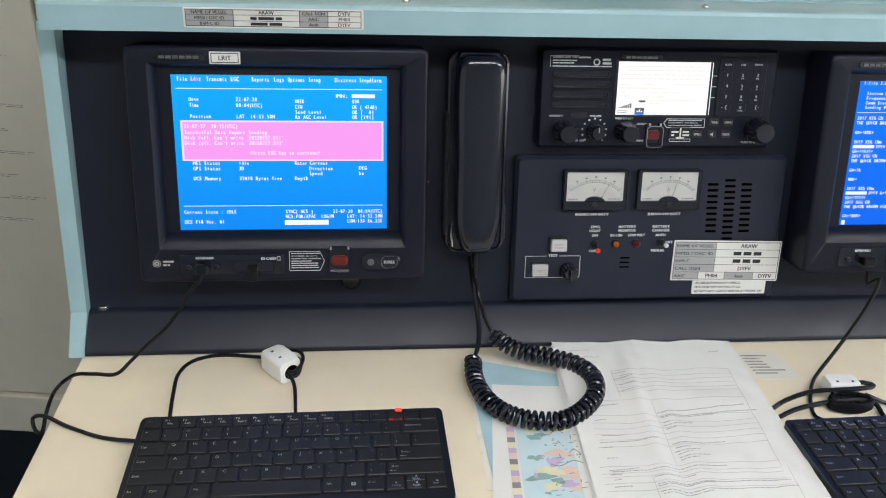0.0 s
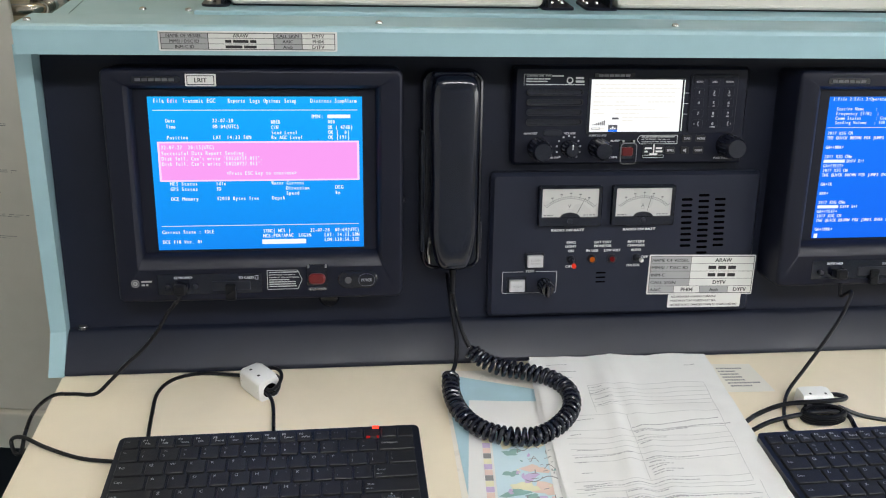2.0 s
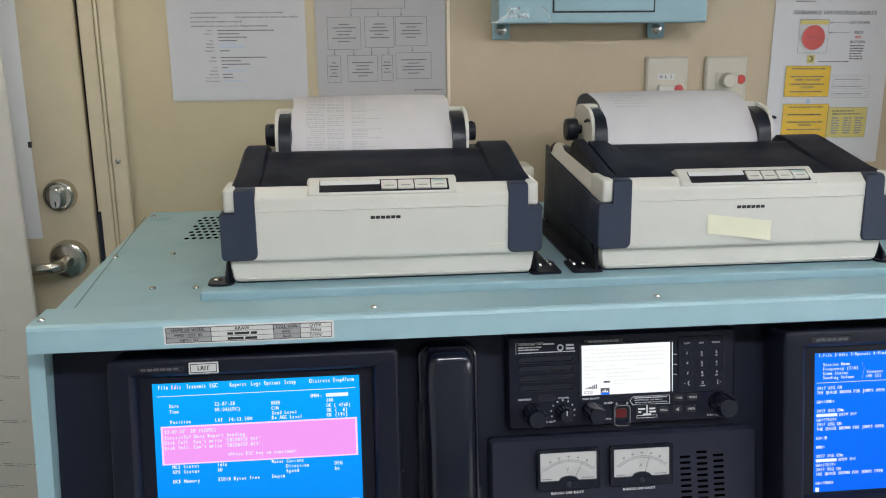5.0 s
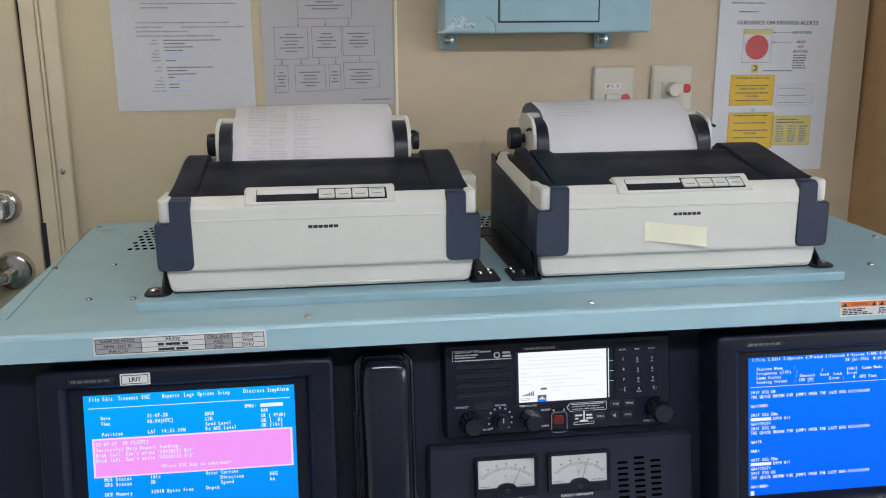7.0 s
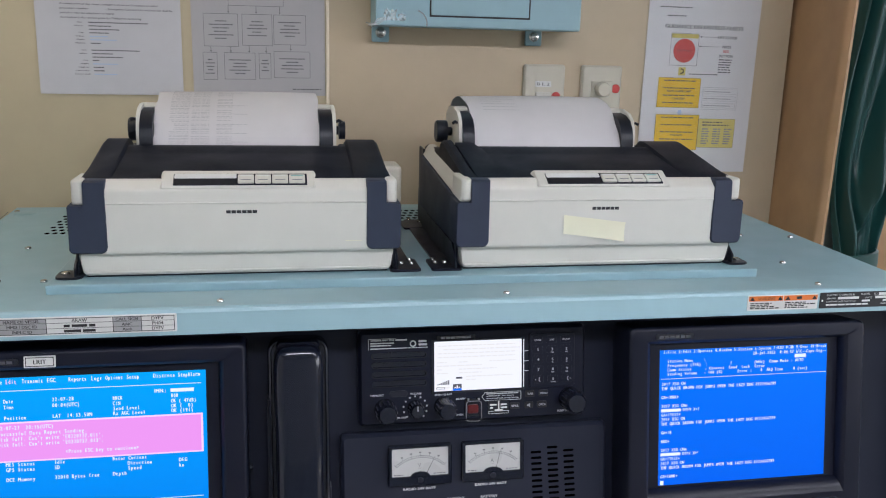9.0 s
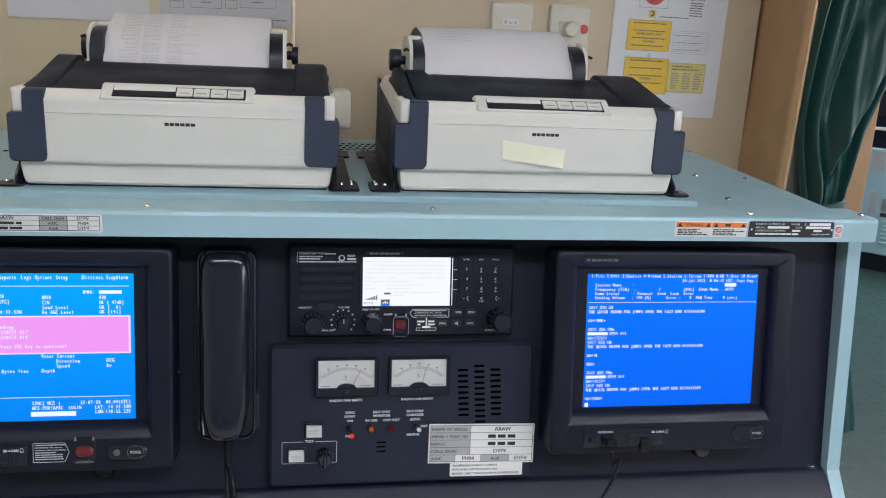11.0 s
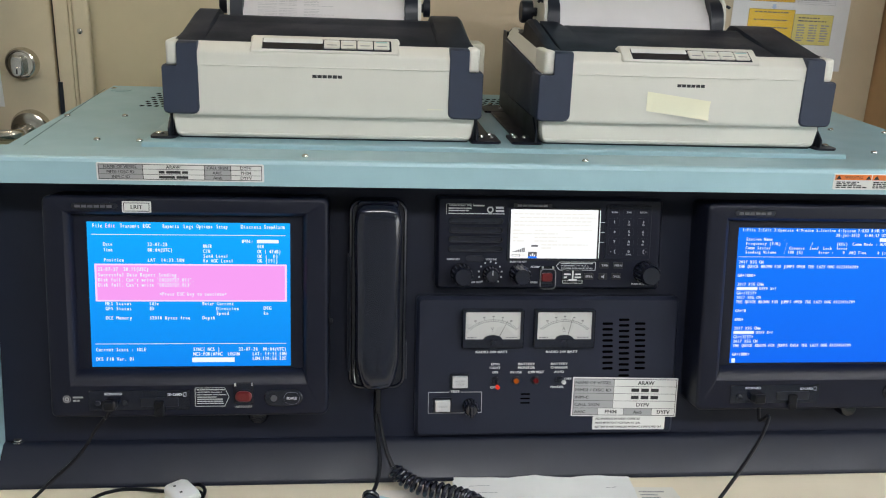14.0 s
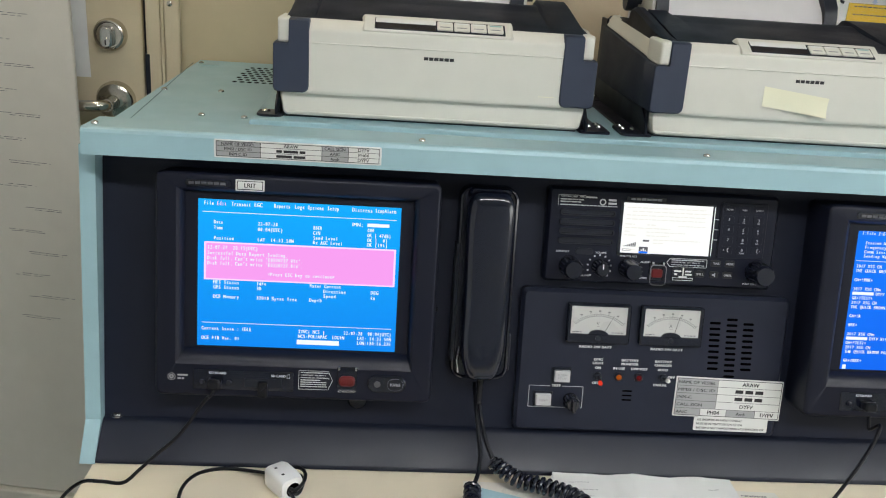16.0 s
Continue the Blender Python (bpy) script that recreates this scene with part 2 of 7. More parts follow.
def slab(bm, x0, x1, z0, z1, y0, y1, r=0.002, edge=0.0008, n=3):
    """A plate that stands proud from y0 to y1 (y1 < y0 is towards the viewer), with rounded corners and edges."""
    return loft(bm, [(x0, x1, z0, z1, r, y0), (x0, x1, z0, z1, r, y1 + edge), (x0 + edge, x1 - edge, z0 + edge, z1 - edge, max(r - edge, 0.0002), y1)], n=n)


def quad(bm, x0, x1, z0, z1, y):
    return bm.faces.new([bm.verts.new(p) for p in ((x0, y, z0), (x1, y, z0), (x1, y, z1), (x0, y, z1))])


def lathe(bm, prof, cx, cz, n=20, cap=True):
    """A turned piece about the y axis: prof is (radius, y) from the back to the front."""
    return bridge(bm, [[(cx + r * math.cos(2 * math.pi * i / n), y, cz + r * math.sin(2 * math.pi * i / n)) for i in range(n)] for r, y in prof], cap, cap)


def lathe_z(bm, prof, cx, cy, n=16):
    return bridge(bm, [[(cx + r * math.cos(2 * math.pi * i / n), cy + r * math.sin(2 * math.pi * i / n), z) for i in range(n)] for r, z in prof])


def smoothed(pts, k=8):
    p = [Vector(q) for q in pts]
    p = [2 * p[0] - p[1], *p, 2 * p[-1] - p[-2]]
    out = []
    for i in range(1, len(p) - 2):
        a, b, c, d = p[i - 1:i + 3]
        for j in range(k):
            t = j / k
            out.append(0.5 * (2 * b + (c - a) * t + (2 * a - 5 * b + 4 * c - d) * t * t + (3 * b - a - 3 * c + d) * t ** 3))
    return out + [p[-2]]


def tube(bm, pts, r, n=8):
    t0, up, loops = None, Vector((0.13, 0.31, 0.94)), []
    for i, p in enumerate(pts):
        t = (pts[min(i + 1, len(pts) - 1)] - pts[max(i - 1, 0)]).normalized()
        up = (up - up.dot(t) * t).normalized()
        w = t.cross(up)
        rr = r[i] if isinstance(r, list) else r
        loops.append([p + rr * (math.cos(2 * math.pi * k / n) * up + math.sin(2 * math.pi * k / n) * w) for k in range(n)])
    return bridge(bm, loops)


GLYPHS = {}


def glyph_mesh(s):
    if s not in GLYPHS:
        cu = bpy.data.curves.new("lettering", "FONT")
        cu.body, cu.size, cu.resolution_u = s, 1.0, 2
        ob = bpy.data.objects.new("lettering", cu)
        scene.collection.objects.link(ob)
        bpy.context.view_layer.update()
        me = bpy.data.meshes.new_from_object(ob.evaluated_get(bpy.context.evaluated_depsgraph_get()))
        vs = [v.co.copy() for v in me.vertices]
        fs = [tuple(p.vertices) for p in me.polygons]
        bpy.data.objects.remove(ob)
        bpy.data.curves.remove(cu)
        bpy.data.meshes.remove(me)
        GLYPHS[s] = (vs, fs, min((v.x for v in vs), default=0), max((v.x for v in vs), default=0))
    return GLYPHS[s]


def write(bm, s, x, z, h, y=0.0, align="L", w=None, bold=0.0):
    """Letters of cap height h with their foot at z, flat in the xz plane at y, facing -y; w squeezes them to a width."""
    vs, fs, a, b = glyph_mesh(s)
    k = h / 0.69
    kx = k if w is None else w / max(b - a, 1e-6)
    wid = (b - a) * kx
    ox = x - a * kx - {"L": 0, "C": wid / 2, "R": wid}[align]
    for d in ((0, 0), (bold, 0)) if bold else ((0, 0),):
        nv = [bm.verts.new((ox + v.x * kx + d[0], y - d[0] * 0.02, z + v.y * k)) for v in vs]
        for f in fs:
            bm.faces.new([nv[i] for i in f])


def write_mono(bm, s, x, z, h, y=0.0, w=0.01, bold=0.0):
    """Screen letters, each in a cell of its own width."""
    pitch = w / len(s)
    for i, c in enumerate(s):
        if c == " ":
            continue
        vs, fs, a, b = glyph_mesh(c)
        k, kx = h / 0.69, 0.86 * pitch / 0.60
        kx = min(kx, 0.86 * pitch / max(b - a, 1e-6))
        ox = x + (i + 0.5) * pitch - (a + b) / 2 * kx
        for d in (0.0, bold) if bold else (0.0,):
            nv = [bm.verts.new((ox + v.x * kx + d, y - d * 0.02, z + v.y * k)) for v in vs]
            for f in fs:
                bm.faces.new([nv[j] for j in f])


def bars(bm, x, z, w, h, y=0.0, rows=1, pitch=0.0, seed=1, fill=0.75, words=True):
    """Unreadable lines of print: short bars of word length."""
    rnd = random.Random(seed)
    for k in range(rows):
        zz = z - k * pitch
        if not words:
            quad(bm, x, x + w, zz, zz + h, y)
            continue
        xx, end = x, x + w * (rnd.uniform(0.6, 1.0) if rows > 1 else 1.0)
        while xx < end - h:
            l = min(h * rnd.uniform(1.5, 6.0), end - xx)
            quad(bm, xx, xx + l, zz, zz + h, y)
            xx += l + h * (1.2 - fill) * 2
    return bm


def outline(bm, x0, x1, z0, z1, t, y):
    quad(bm, x0, x1, z0, z0 + t, y)
    quad(bm, x0, x1, z1 - t, z1, y)
    quad(bm, x0, x0 + t, z0 + t, z1 - t, y)
    quad(bm, x1 - t, x1, z0 + t, z1 - t, y)


def maker_mark(bm, x, z, w, h, y):
    """The maker's mark as a row of plain blocks."""
    for i in range(6):
        quad(bm, x + w * i / 6, x + w * (i + 0.86) / 6, z, z + h, y)


def screw_head(parent, m, r=0.0038, name="screw", washer=False):
    bm = B()
    if washer:
        lathe_z(bm, [(r * 1.7, 0), (r * 1.7, 0.0006), (r * 1.6, 0.0008)], 0, 0)
    lathe_z(bm, [(r, 0), (r, 0.0012), (r * 0.8, 0.0024), (r * 0.35, 0.0030)], 0, 0, 12)
    head = part(name, bm, STEEL, parent, smooth=True, m=m)
    if washer:
        part("recess", lathe_z(B(), [(r * 0.95, 0.0018), (r * 0.95, 0.0031)], 0, 0, 12), INK, head, "dark screw recess")
    return head


def crisp_sheet(ob, thick):
    """Gives a thin sheet its thickness, with sharp rims."""
    bm = bmesh.new()
    bm.from_mesh(ob.data)
    bmesh.ops.recalc_face_normals(bm, faces=bm.faces[:])
    bmesh.ops.solidify(bm, geom=bm.faces[:], thickness=thick)
    for e in bm.edges:
        if len(e.link_faces) == 2 and e.calc_face_angle() > 1.0:
            e.smooth = False
    bm.to_mesh(ob.data)
    bm.free()

# ---- the setting ----
def struct(name, bm, mat, label, category, parent=None, smooth=False):
    return tagged(part(name, bm, mat, parent, smooth=smooth), label, category, kind="structure")


WY = 1.645          # face of the wall behind the console
struct("floor", box(B(), -1.6, 5.0, -5.0, 5.6, -0.06, 0.0), FLOOR, "dark green glossy deck covering of a ship's bridge", "floor")
struct("ceiling", box(B(), -1.6, 5.0, -5.0, 5.6, 2.15, 2.21), CEIL, "white ceiling panels", "ceiling")
bm = B()
box(bm, -0.236, 0.280, WY, WY + 0.08, 0, 2.15)
struct("wall_north", bm, WALLP, "beige wall panel behind the radio console, beside the door", "wall")
bm = B()
box(bm, 0.280, 1.083, WY, WY + 0.08, 0, 2.15)
struct("wall_north_tan", bm, WALLTAN, "tan beige wall panel behind the radio console", "wall")
bm = B()
box(bm, -1.6, -1.11, WY, WY + 0.08, 0, 2.15)
box(bm, -1.11, -0.236, WY, WY + 0.08, 2.06, 2.15)
struct("wall_north_door_side", bm, WALLP, "beige panelled wall beside and over the door", "wall")
bm = B()
box(bm, 0.2775, 0.2825, WY - 0.004, WY, 1.0, 2.15, 0.001)
struct("trim", bm, CREAM, "thin cream joint strip between wall panels", "trim")
# unseen closing walls; white paint and distance chosen to tune their bounce light
struct("wall_west", box(B(), -1.68, -1.6, -5.0, 5.6, 0, 2.15), CEIL, "white panelled side wall", "wall")
struct("wall_south", box(B(), -1.6, 5.0, -5.08, -5.0, 0, 2.15), CEIL, "white panelled wall", "wall")
struct("wall_far", box(B(), -1.6, 5.0, 5.6, 5.68, 0, 2.15), CEIL, "white panelled far wall of the bridge", "wall")
bm = B()
box(bm, 5.0, 5.08, -5.0, 5.6, 0, 0.95)
box(bm, 5.0, 5.08, -5.0, 5.6, 1.95, 2.15)
for y in (-5.0, -2.4, 0.2, 2.4, 5.45):
    box(bm, 5.0, 5.08, y, y + 0.15, 0.95, 1.95)
struct("wall_east", bm, WALLP, "bridge front wall with a band of windows", "wall")
win = new("window_light", bpy.data.lights.new("window_light", "AREA"))
win.data.shape, win.data.size, win.data.size_y, win.data.energy, win.data.color = "RECTANGLE", 6.0, 1.0, WINDOW * 8, (0.93, 0.95, 1.0)
win.matrix_world = look((4.98, -1.9, 1.45), (0, -1.9, 1.35))
win2 = new("window_light", bpy.data.lights.new("window_light", "AREA"))
win2.data.shape, win2.data.size, win2.data.size_y, win2.data.energy, win2.data.color = "RECTANGLE", 2.8, 1.0, WINDOW * 8, (0.93, 0.95, 1.0)
win2.matrix_world = look((4.98, 3.95, 1.45), (0, 3.95, 1.35))
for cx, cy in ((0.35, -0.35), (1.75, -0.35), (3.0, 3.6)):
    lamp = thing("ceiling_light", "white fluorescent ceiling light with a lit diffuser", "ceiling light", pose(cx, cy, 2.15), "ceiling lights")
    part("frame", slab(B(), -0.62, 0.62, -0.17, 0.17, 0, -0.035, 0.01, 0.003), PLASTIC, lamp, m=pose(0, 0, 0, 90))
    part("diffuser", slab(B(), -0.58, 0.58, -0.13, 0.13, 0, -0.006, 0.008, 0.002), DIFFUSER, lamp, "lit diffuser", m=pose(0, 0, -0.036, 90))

# unseen warm lamp, added to brighten the wall by the door
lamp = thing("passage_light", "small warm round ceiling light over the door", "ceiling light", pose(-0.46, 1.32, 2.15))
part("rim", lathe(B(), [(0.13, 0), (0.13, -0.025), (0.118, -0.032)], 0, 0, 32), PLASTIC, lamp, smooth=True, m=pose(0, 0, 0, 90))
part("diffuser", lathe(B(), [(0.112, -0.032), (0.105, -0.040), (0.02, -0.044)], 0, 0, 32), WARMFILL, lamp, "lit warm diffuser", True, pose(0, 0, 0, 90))

def profile_x(bm, pts, x0, x1):
    """A sheet section drawn in y and z, drawn out along x."""
    return bridge(bm, [[(x0, y, z) for y, z in pts], [(x1, y, z) for y, z in pts]])


# the door and its frame, left of the console
bm = B()
box(bm, -0.281, -0.2585, WY - 0.010, WY + 0.08, 0, 2.06, 0.002)
box(bm, -0.2570, -0.2520, WY - 0.013, WY - 0.0005, 0, 2.10, 0.002)
box(bm, -0.2510, -0.2275, WY - 0.014, WY - 0.0005, 0, 2.10, 0.003)
box(bm, -1.11, -1.085, WY - 0.010, WY + 0.08, 0, 2.06, 0.002)
box(bm, -1.085, -0.276, WY - 0.010, WY + 0.08, 2.035, 2.06, 0.002)
struct("door_frame", bm, DOORP, "cream painted steel door frame", "door frame")
door = tagged(part("door_1", box(B(), -1.083, -0.2895, WY + 0.004, WY + 0.045, 0.01, 2.03, 0.003), DOORP), "closed cream painted door with a lock and lever handle", "door", kind="structure")
# black strip in the door gap, standing in for the darkness there
part("seal", box(B(), -0.2893, -0.2814, WY + 0.012, WY + 0.04, 0.01, 2.03), RUBBER, door, "black rubber door seal")
part("strike_plate", box(B(), -0.2830, -0.2762, WY - 0.0115, WY + 0.010, 0.80, 1.10), BLACK, door)
lock = part("lock", lathe(B(), [(0.0255, WY + 0.004), (0.0255, WY - 0.004), (0.0228, WY - 0.010), (0.0205, WY - 0.0112), (0.0190, WY - 0.0095)], -0.3385, 1.126, 32), CHROME, door, "round chrome lock rosette", True)
part("lock_cylinder", slab(B(), -0.3490, -0.3310, 1.1080, 1.1390, WY - 0.008, WY - 0.022, 0.0075, 0.002, 5), STEEL, lock, smooth=True)
part("lock_plug", lathe(B(), [(0.0072, WY - 0.0215), (0.0072, WY - 0.0230), (0.0066, WY - 0.0235)], -0.3400, 1.1160, 20), STEEL, lock, smooth=True)
part("keyhole", slab(B(), -0.3412, -0.3388, 1.1118, 1.1200, WY - 0.0232, WY - 0.0238, 0.001, 0.0002), INK, lock)
hand = part("door_handle", lathe(B(), [(0.0310, WY + 0.004), (0.0310, WY - 0.003), (0.0275, WY - 0.011), (0.0225, WY - 0.0135), (0.0175, WY - 0.0135), (0.011, WY - 0.016), (0.0100, WY - 0.05)], -0.3355, 1.022, 32), CHROME, door, "chrome lever handle on a round rosette", True)
part("lever", tube(B(), smoothed([(-0.3355, WY - 0.032, 1.022), (-0.3355, WY - 0.047, 1.022), (-0.345, WY - 0.057, 1.022), (-0.375, WY - 0.058, 1.021), (-0.400, WY - 0.058, 1.020)], 5), 0.0088, 12), CHROME, hand, smooth=True)
for z in (1.180, 0.56, 1.80):
    part("frame_screw", lathe(B(), [(0.0046, WY - 0.0135), (0.0042, WY - 0.0152), (0.002, WY - 0.0160)], -0.2418, z, 14), CHROME, door, smooth=True)
part("paper_sheet", profile_x(B(), [(WY - 0.001, 1.057), (WY - 0.004, 1.10), (WY - 0.006, 1.20), (WY - 0.003, 1.38), (WY + 0.002, 1.56), (WY + 0.003, 1.56), (WY - 0.002, 1.38), (WY - 0.005, 1.20), (WY - 0.003, 1.10), (WY, 1.057)], -0.58, -0.3725), PAPER, door, "white notice sheet taped to the door", True)
part("paper_clip", box(B(), -0.3755, -0.3715, WY - 0.0085, WY - 0.003, 1.203, 1.212), INK, door, "small black clip")

# wooden posts with the green curtain between them
NOSE = [(1.0835, WY), (1.0660, 1.4870), (1.0662, 1.4790), (1.0680, 1.4755), (1.0745, 1.4700), (1.0790, 1.4702), (1.0810, 1.4735), (1.0815, 1.4800), (1.0960, WY), (1.096, WY + 0.08), (1.0835, WY + 0.08)]
struct("post_1", bridge(B(), [[(x + 0.020 * (z - 1.08), y, z) for x, y in NOSE] for z in (0, 2.15)]), WOOD, "varnished wooden panel with a rounded nose at the end of the wall", "post", smooth=True)
bm = B()
box(bm, 1.300, 1.372, WY + 0.035, WY + 0.11, 0, 2.15, 0.004)
struct("post_2", bm, WOOD, "varnished wooden post behind the curtain", "post")

curt = thing("curtain", "dark green cloth curtain gathered and tied beside a wooden post", "curtain", pose(0, 0, 0))
bm = B()
NU, NV = 120, 400
grid = []


def ease(a, b, v):
    t = min(max((v - a) / (b - a), 0), 1)
    return t * t * (3 - 2 * t)


def along(z, *knots):
    """Smooth run through knots (z, value): the mean of five straight runs nearby."""
    return sum(straight(z + d, knots) for d in (-0.036, -0.018, 0, 0.018, 0.036)) / 5


def straight(z, knots):
    if z <= knots[0][0]:
        return knots[0][1]
    for (a, p), (b, q) in zip(knots, knots[1:]):
        if z <= b:
            return p + (q - p) * (z - a) / (b - a)
    return knots[-1][1]


def fold(u, mid, wl, wr):
    """A rounded ridge with a slope of its own on each side."""
    return math.exp(-((u - mid) / (wl if u < mid else wr)) ** 2)


for j in range(NV + 1):
    v = j / NV
    z = 0.55 + v * 1.55
    x0 = along(z, (0.55, 1.10), (0.96, 1.155), (1.03, 1.170), (1.10, 1.157), (1.16, 1.148), (1.24, 1.150), (1.33, 1.156), (1.42, 1.170), (2.1, 1.24))
    x1 = along(z, (0.55, 1.38), (0.98, 1.262), (1.06, 1.264), (1.11, 1.270), (1.16, 1.282), (1.21, 1.293), (1.255, 1.308), (1.31, 1.316), (1.42, 1.330), (1.60, 1.350), (2.1, 1.42))
    front = along(z, (0.55, 0.15), (1.00, 0.16), (1.09, 0.42), (1.18, 0.66), (1.226, 0.73), (1.306, 0.86), (1.40, 0.95), (1.60, 1.06))
    rim = along(z, (0.55, 0.75), (1.00, 0.77), (1.09, 0.88), (1.15, 0.90), (1.20, 0.97), (1.30, 1.00), (1.40, 1.06))
    cleft = along(z, (0.55, 0.40), (1.00, 0.40), (1.07, 0.56), (1.12, 0.74), (1.20, 0.86), (1.30, 0.95), (1.40, 1.05))
    hollow = along(z, (0.55, 0.28), (1.02, 0.30), (1.14, 0.36), (1.21, 0.37), (1.29, 0.44), (1.36, 0.52), (1.50, 0.60), (2.1, 0.60))
    upper = ease(1.28, 1.42, z)
    row = []
    for i in range(NU + 1):
        u = i / NU
        y = 1.590 - 0.022 * math.sin(math.pi * u) - 0.012 * fold(u, 0.03, 0.05, 0.05) + 0.009 * fold(u, 0.10, 0.03, 0.04) - 0.007 * fold(u, 0.20, 0.05, 0.06)
        y += 0.020 * fold(u, hollow, 0.08, 0.07) - 0.040 * fold(u, front, 0.22, 0.06) + 0.018 * fold(u, cleft, 0.05, 0.06)
        y -= 0.024 * fold(u, rim, 0.06, 0.08) + 0.016 * upper * fold(u, 0.64 + 0.25 * (z - 1.42), 0.14, 0.035)
        y += 0.0055 * (1 - 0.9 * u) * math.sin(2 * math.pi * (6.5 * u ** 0.85 + 0.5 * (z - 1.1))) + 0.0010 * math.sin(u * 71 + 5 * z) + 0.050 * max(0, u - 0.94) * upper
        row.append(bm.verts.new((x0 + u * (x1 - x0), y, z)))
    grid.append(row)
for a, b in zip(grid, grid[1:]):
    for i in range(NU):
        bm.faces.new((a[i], a[i + 1], b[i + 1], b[i]))
cloth = part("cloth", bm, CURTAIN, curt, smooth=True)
md = cloth.modifiers.new("thickness", "SOLIDIFY")
md.thickness = 0.0008
band = [[(1.180 + (0.068 + d) * math.cos(a), WY - 0.078 + (0.052 + d) * math.sin(a), z + 0.004 * math.cos(a)) for a in [2 * math.pi * i / 32 for i in range(32)]] for z, d in ((0.975, -0.004), (0.977, 0.0), (1.000, 0.001), (1.019, 0.0), (1.021, -0.004))]
part("tie_band", bridge(B(), band, False, False), CURTAIN, curt, "green cloth tie band", True)
bm = B()
for j in range(21):
    z = 0.96 + j * 0.055
    right = along(z, (0.96, 1.192), (1.03, 1.194), (1.10, 1.182), (1.28, 1.182), (1.42, 1.200), (2.1, 1.27))
    for i in range(4):
        bm.verts.new((1.130 + (right - 1.130) * i / 3, WY - 0.040 + 0.005 * math.sin(i * 1.4), z))
bm.verts.ensure_lookup_table()
for j in range(20):
    for i in range(3):
        a = j * 4 + i
        bm.faces.new((bm.verts[a], bm.verts[a + 1], bm.verts[a + 5], bm.verts[a + 4]))
lin = part("lining", bm, LINING, curt, "pale lining edge", True)
lin.modifiers.new("thickness", "SOLIDIFY").thickness = 0.002

# the bridge console further off
far = thing("bridge_console", "teal painted bridge console with labels, grilles and dark screens", "console", pose(3.05, 4.95, 0, 0, 0, -45))
part("body", box(B(), 0, 1.85, 0, 0.6, 0.10, 0.69, 0.006), TEAL, far)
part("plinth", box(B(), 0.02, 1.83, 0.03, 0.6, 0, 0.10, 0.004), BLACK, far, "black plinth")
part("upper_cabinet", box(B(), 0.0, 1.85, 0.05, 0.6, 0.69, 1.42, 0.006), CASE, far, "dark instrument cabinet")
for x in (0.10, 0.66, 1.22):
    part("screen", box(B(), x, x + 0.50, 0.042, 0.05, 0.86, 1.30, 0.003), DARKSCREEN, far, "dark instrument glass")
part("desk_edge", box(B(), 0, 1.85, 0.030, 0.05, 0.790, 0.806, 0.003), PLASTIC, far, "pale edge strip")
for x, z, w, h, mt in ((0.55, 0.57, 0.075, 0.11, LABELGREY), (0.68, 0.40, 0.10, 0.26, LABELGREY), (0.640, 0.350, 0.065, 0.070, DIMPRINT), (0.640, 0.318, 0.068, 0.022, INK), (0.575, 0.33, 0.04, 0.12, LABELGREY), (0.66, 0.665, 0.08, 0.018, MAPGREEN)):
    part("label_plate", box(B(), x, x + w, -0.004, 0, z, z + h), mt, far)
for i in range(6):
    part("louvre", box(B(), 0.66, 0.77, -0.008, 0, 0.165 + i * 0.024, 0.178 + i * 0.024, 0.003), TEAL, far)

# the pale board close in front of the door
pb = thing("partition_board", "pale grey board with faint grey print, standing before the door", "partition", pose(-0.3570, 1.560, 0, 0, -0.7, -9))
part("panel", box(B(), -0.26, 0, 0, 0.008, 0.325, 2.13, 0.002), BOARD, pb)
part("bottom_rail", box(B(), -0.26, -0.004, -0.010, 0.008, 0.245, 0.322, 0.003), BOARD, pb)
# added black sheet: the dark space under the board, put into colour
part("skirt", box(B(), -0.26, -0.004, 0.001, 0.008, 0, 0.245), BLACK, pb, "dark foot of the board")
bm = B()
rnd = random.Random(5)
for k in range(26):
    z = 1.610 - k * 0.0378
    e = (-0.112 if k % 2 else -0.078) + rnd.uniform(-0.004, 0.004) + 0.09 * max(0, 1.25 - z)
    for row in range(2):
        s = e - rnd.uniform(0.045, 0.075)
        a = s
        while a < e:
            l = rnd.uniform(0.006, 0.020)
            quad(bm, a, min(a + l, e), z - row * 0.0030 + (e - a) * 0.03, z - row * 0.0030 + (e - a) * 0.03 + 0.0009, -0.0006)
            a += l + rnd.uniform(0.001, 0.006)
        e += rnd.uniform(-0.02, 0.006)
part("print", bm, NOTICEINK, pb, "faint unreadable grey print")

# ---- the radio console ----
con = thing("radio_console", "teal and dark navy steel radio console with a cream laminate desk", "console", pose(0, 0, 0))
XL, XR = -0.187, 0.934            # inner edges of the panel
OY, OZ, LEAN_DEG = 1.058, 0.785, -9.09


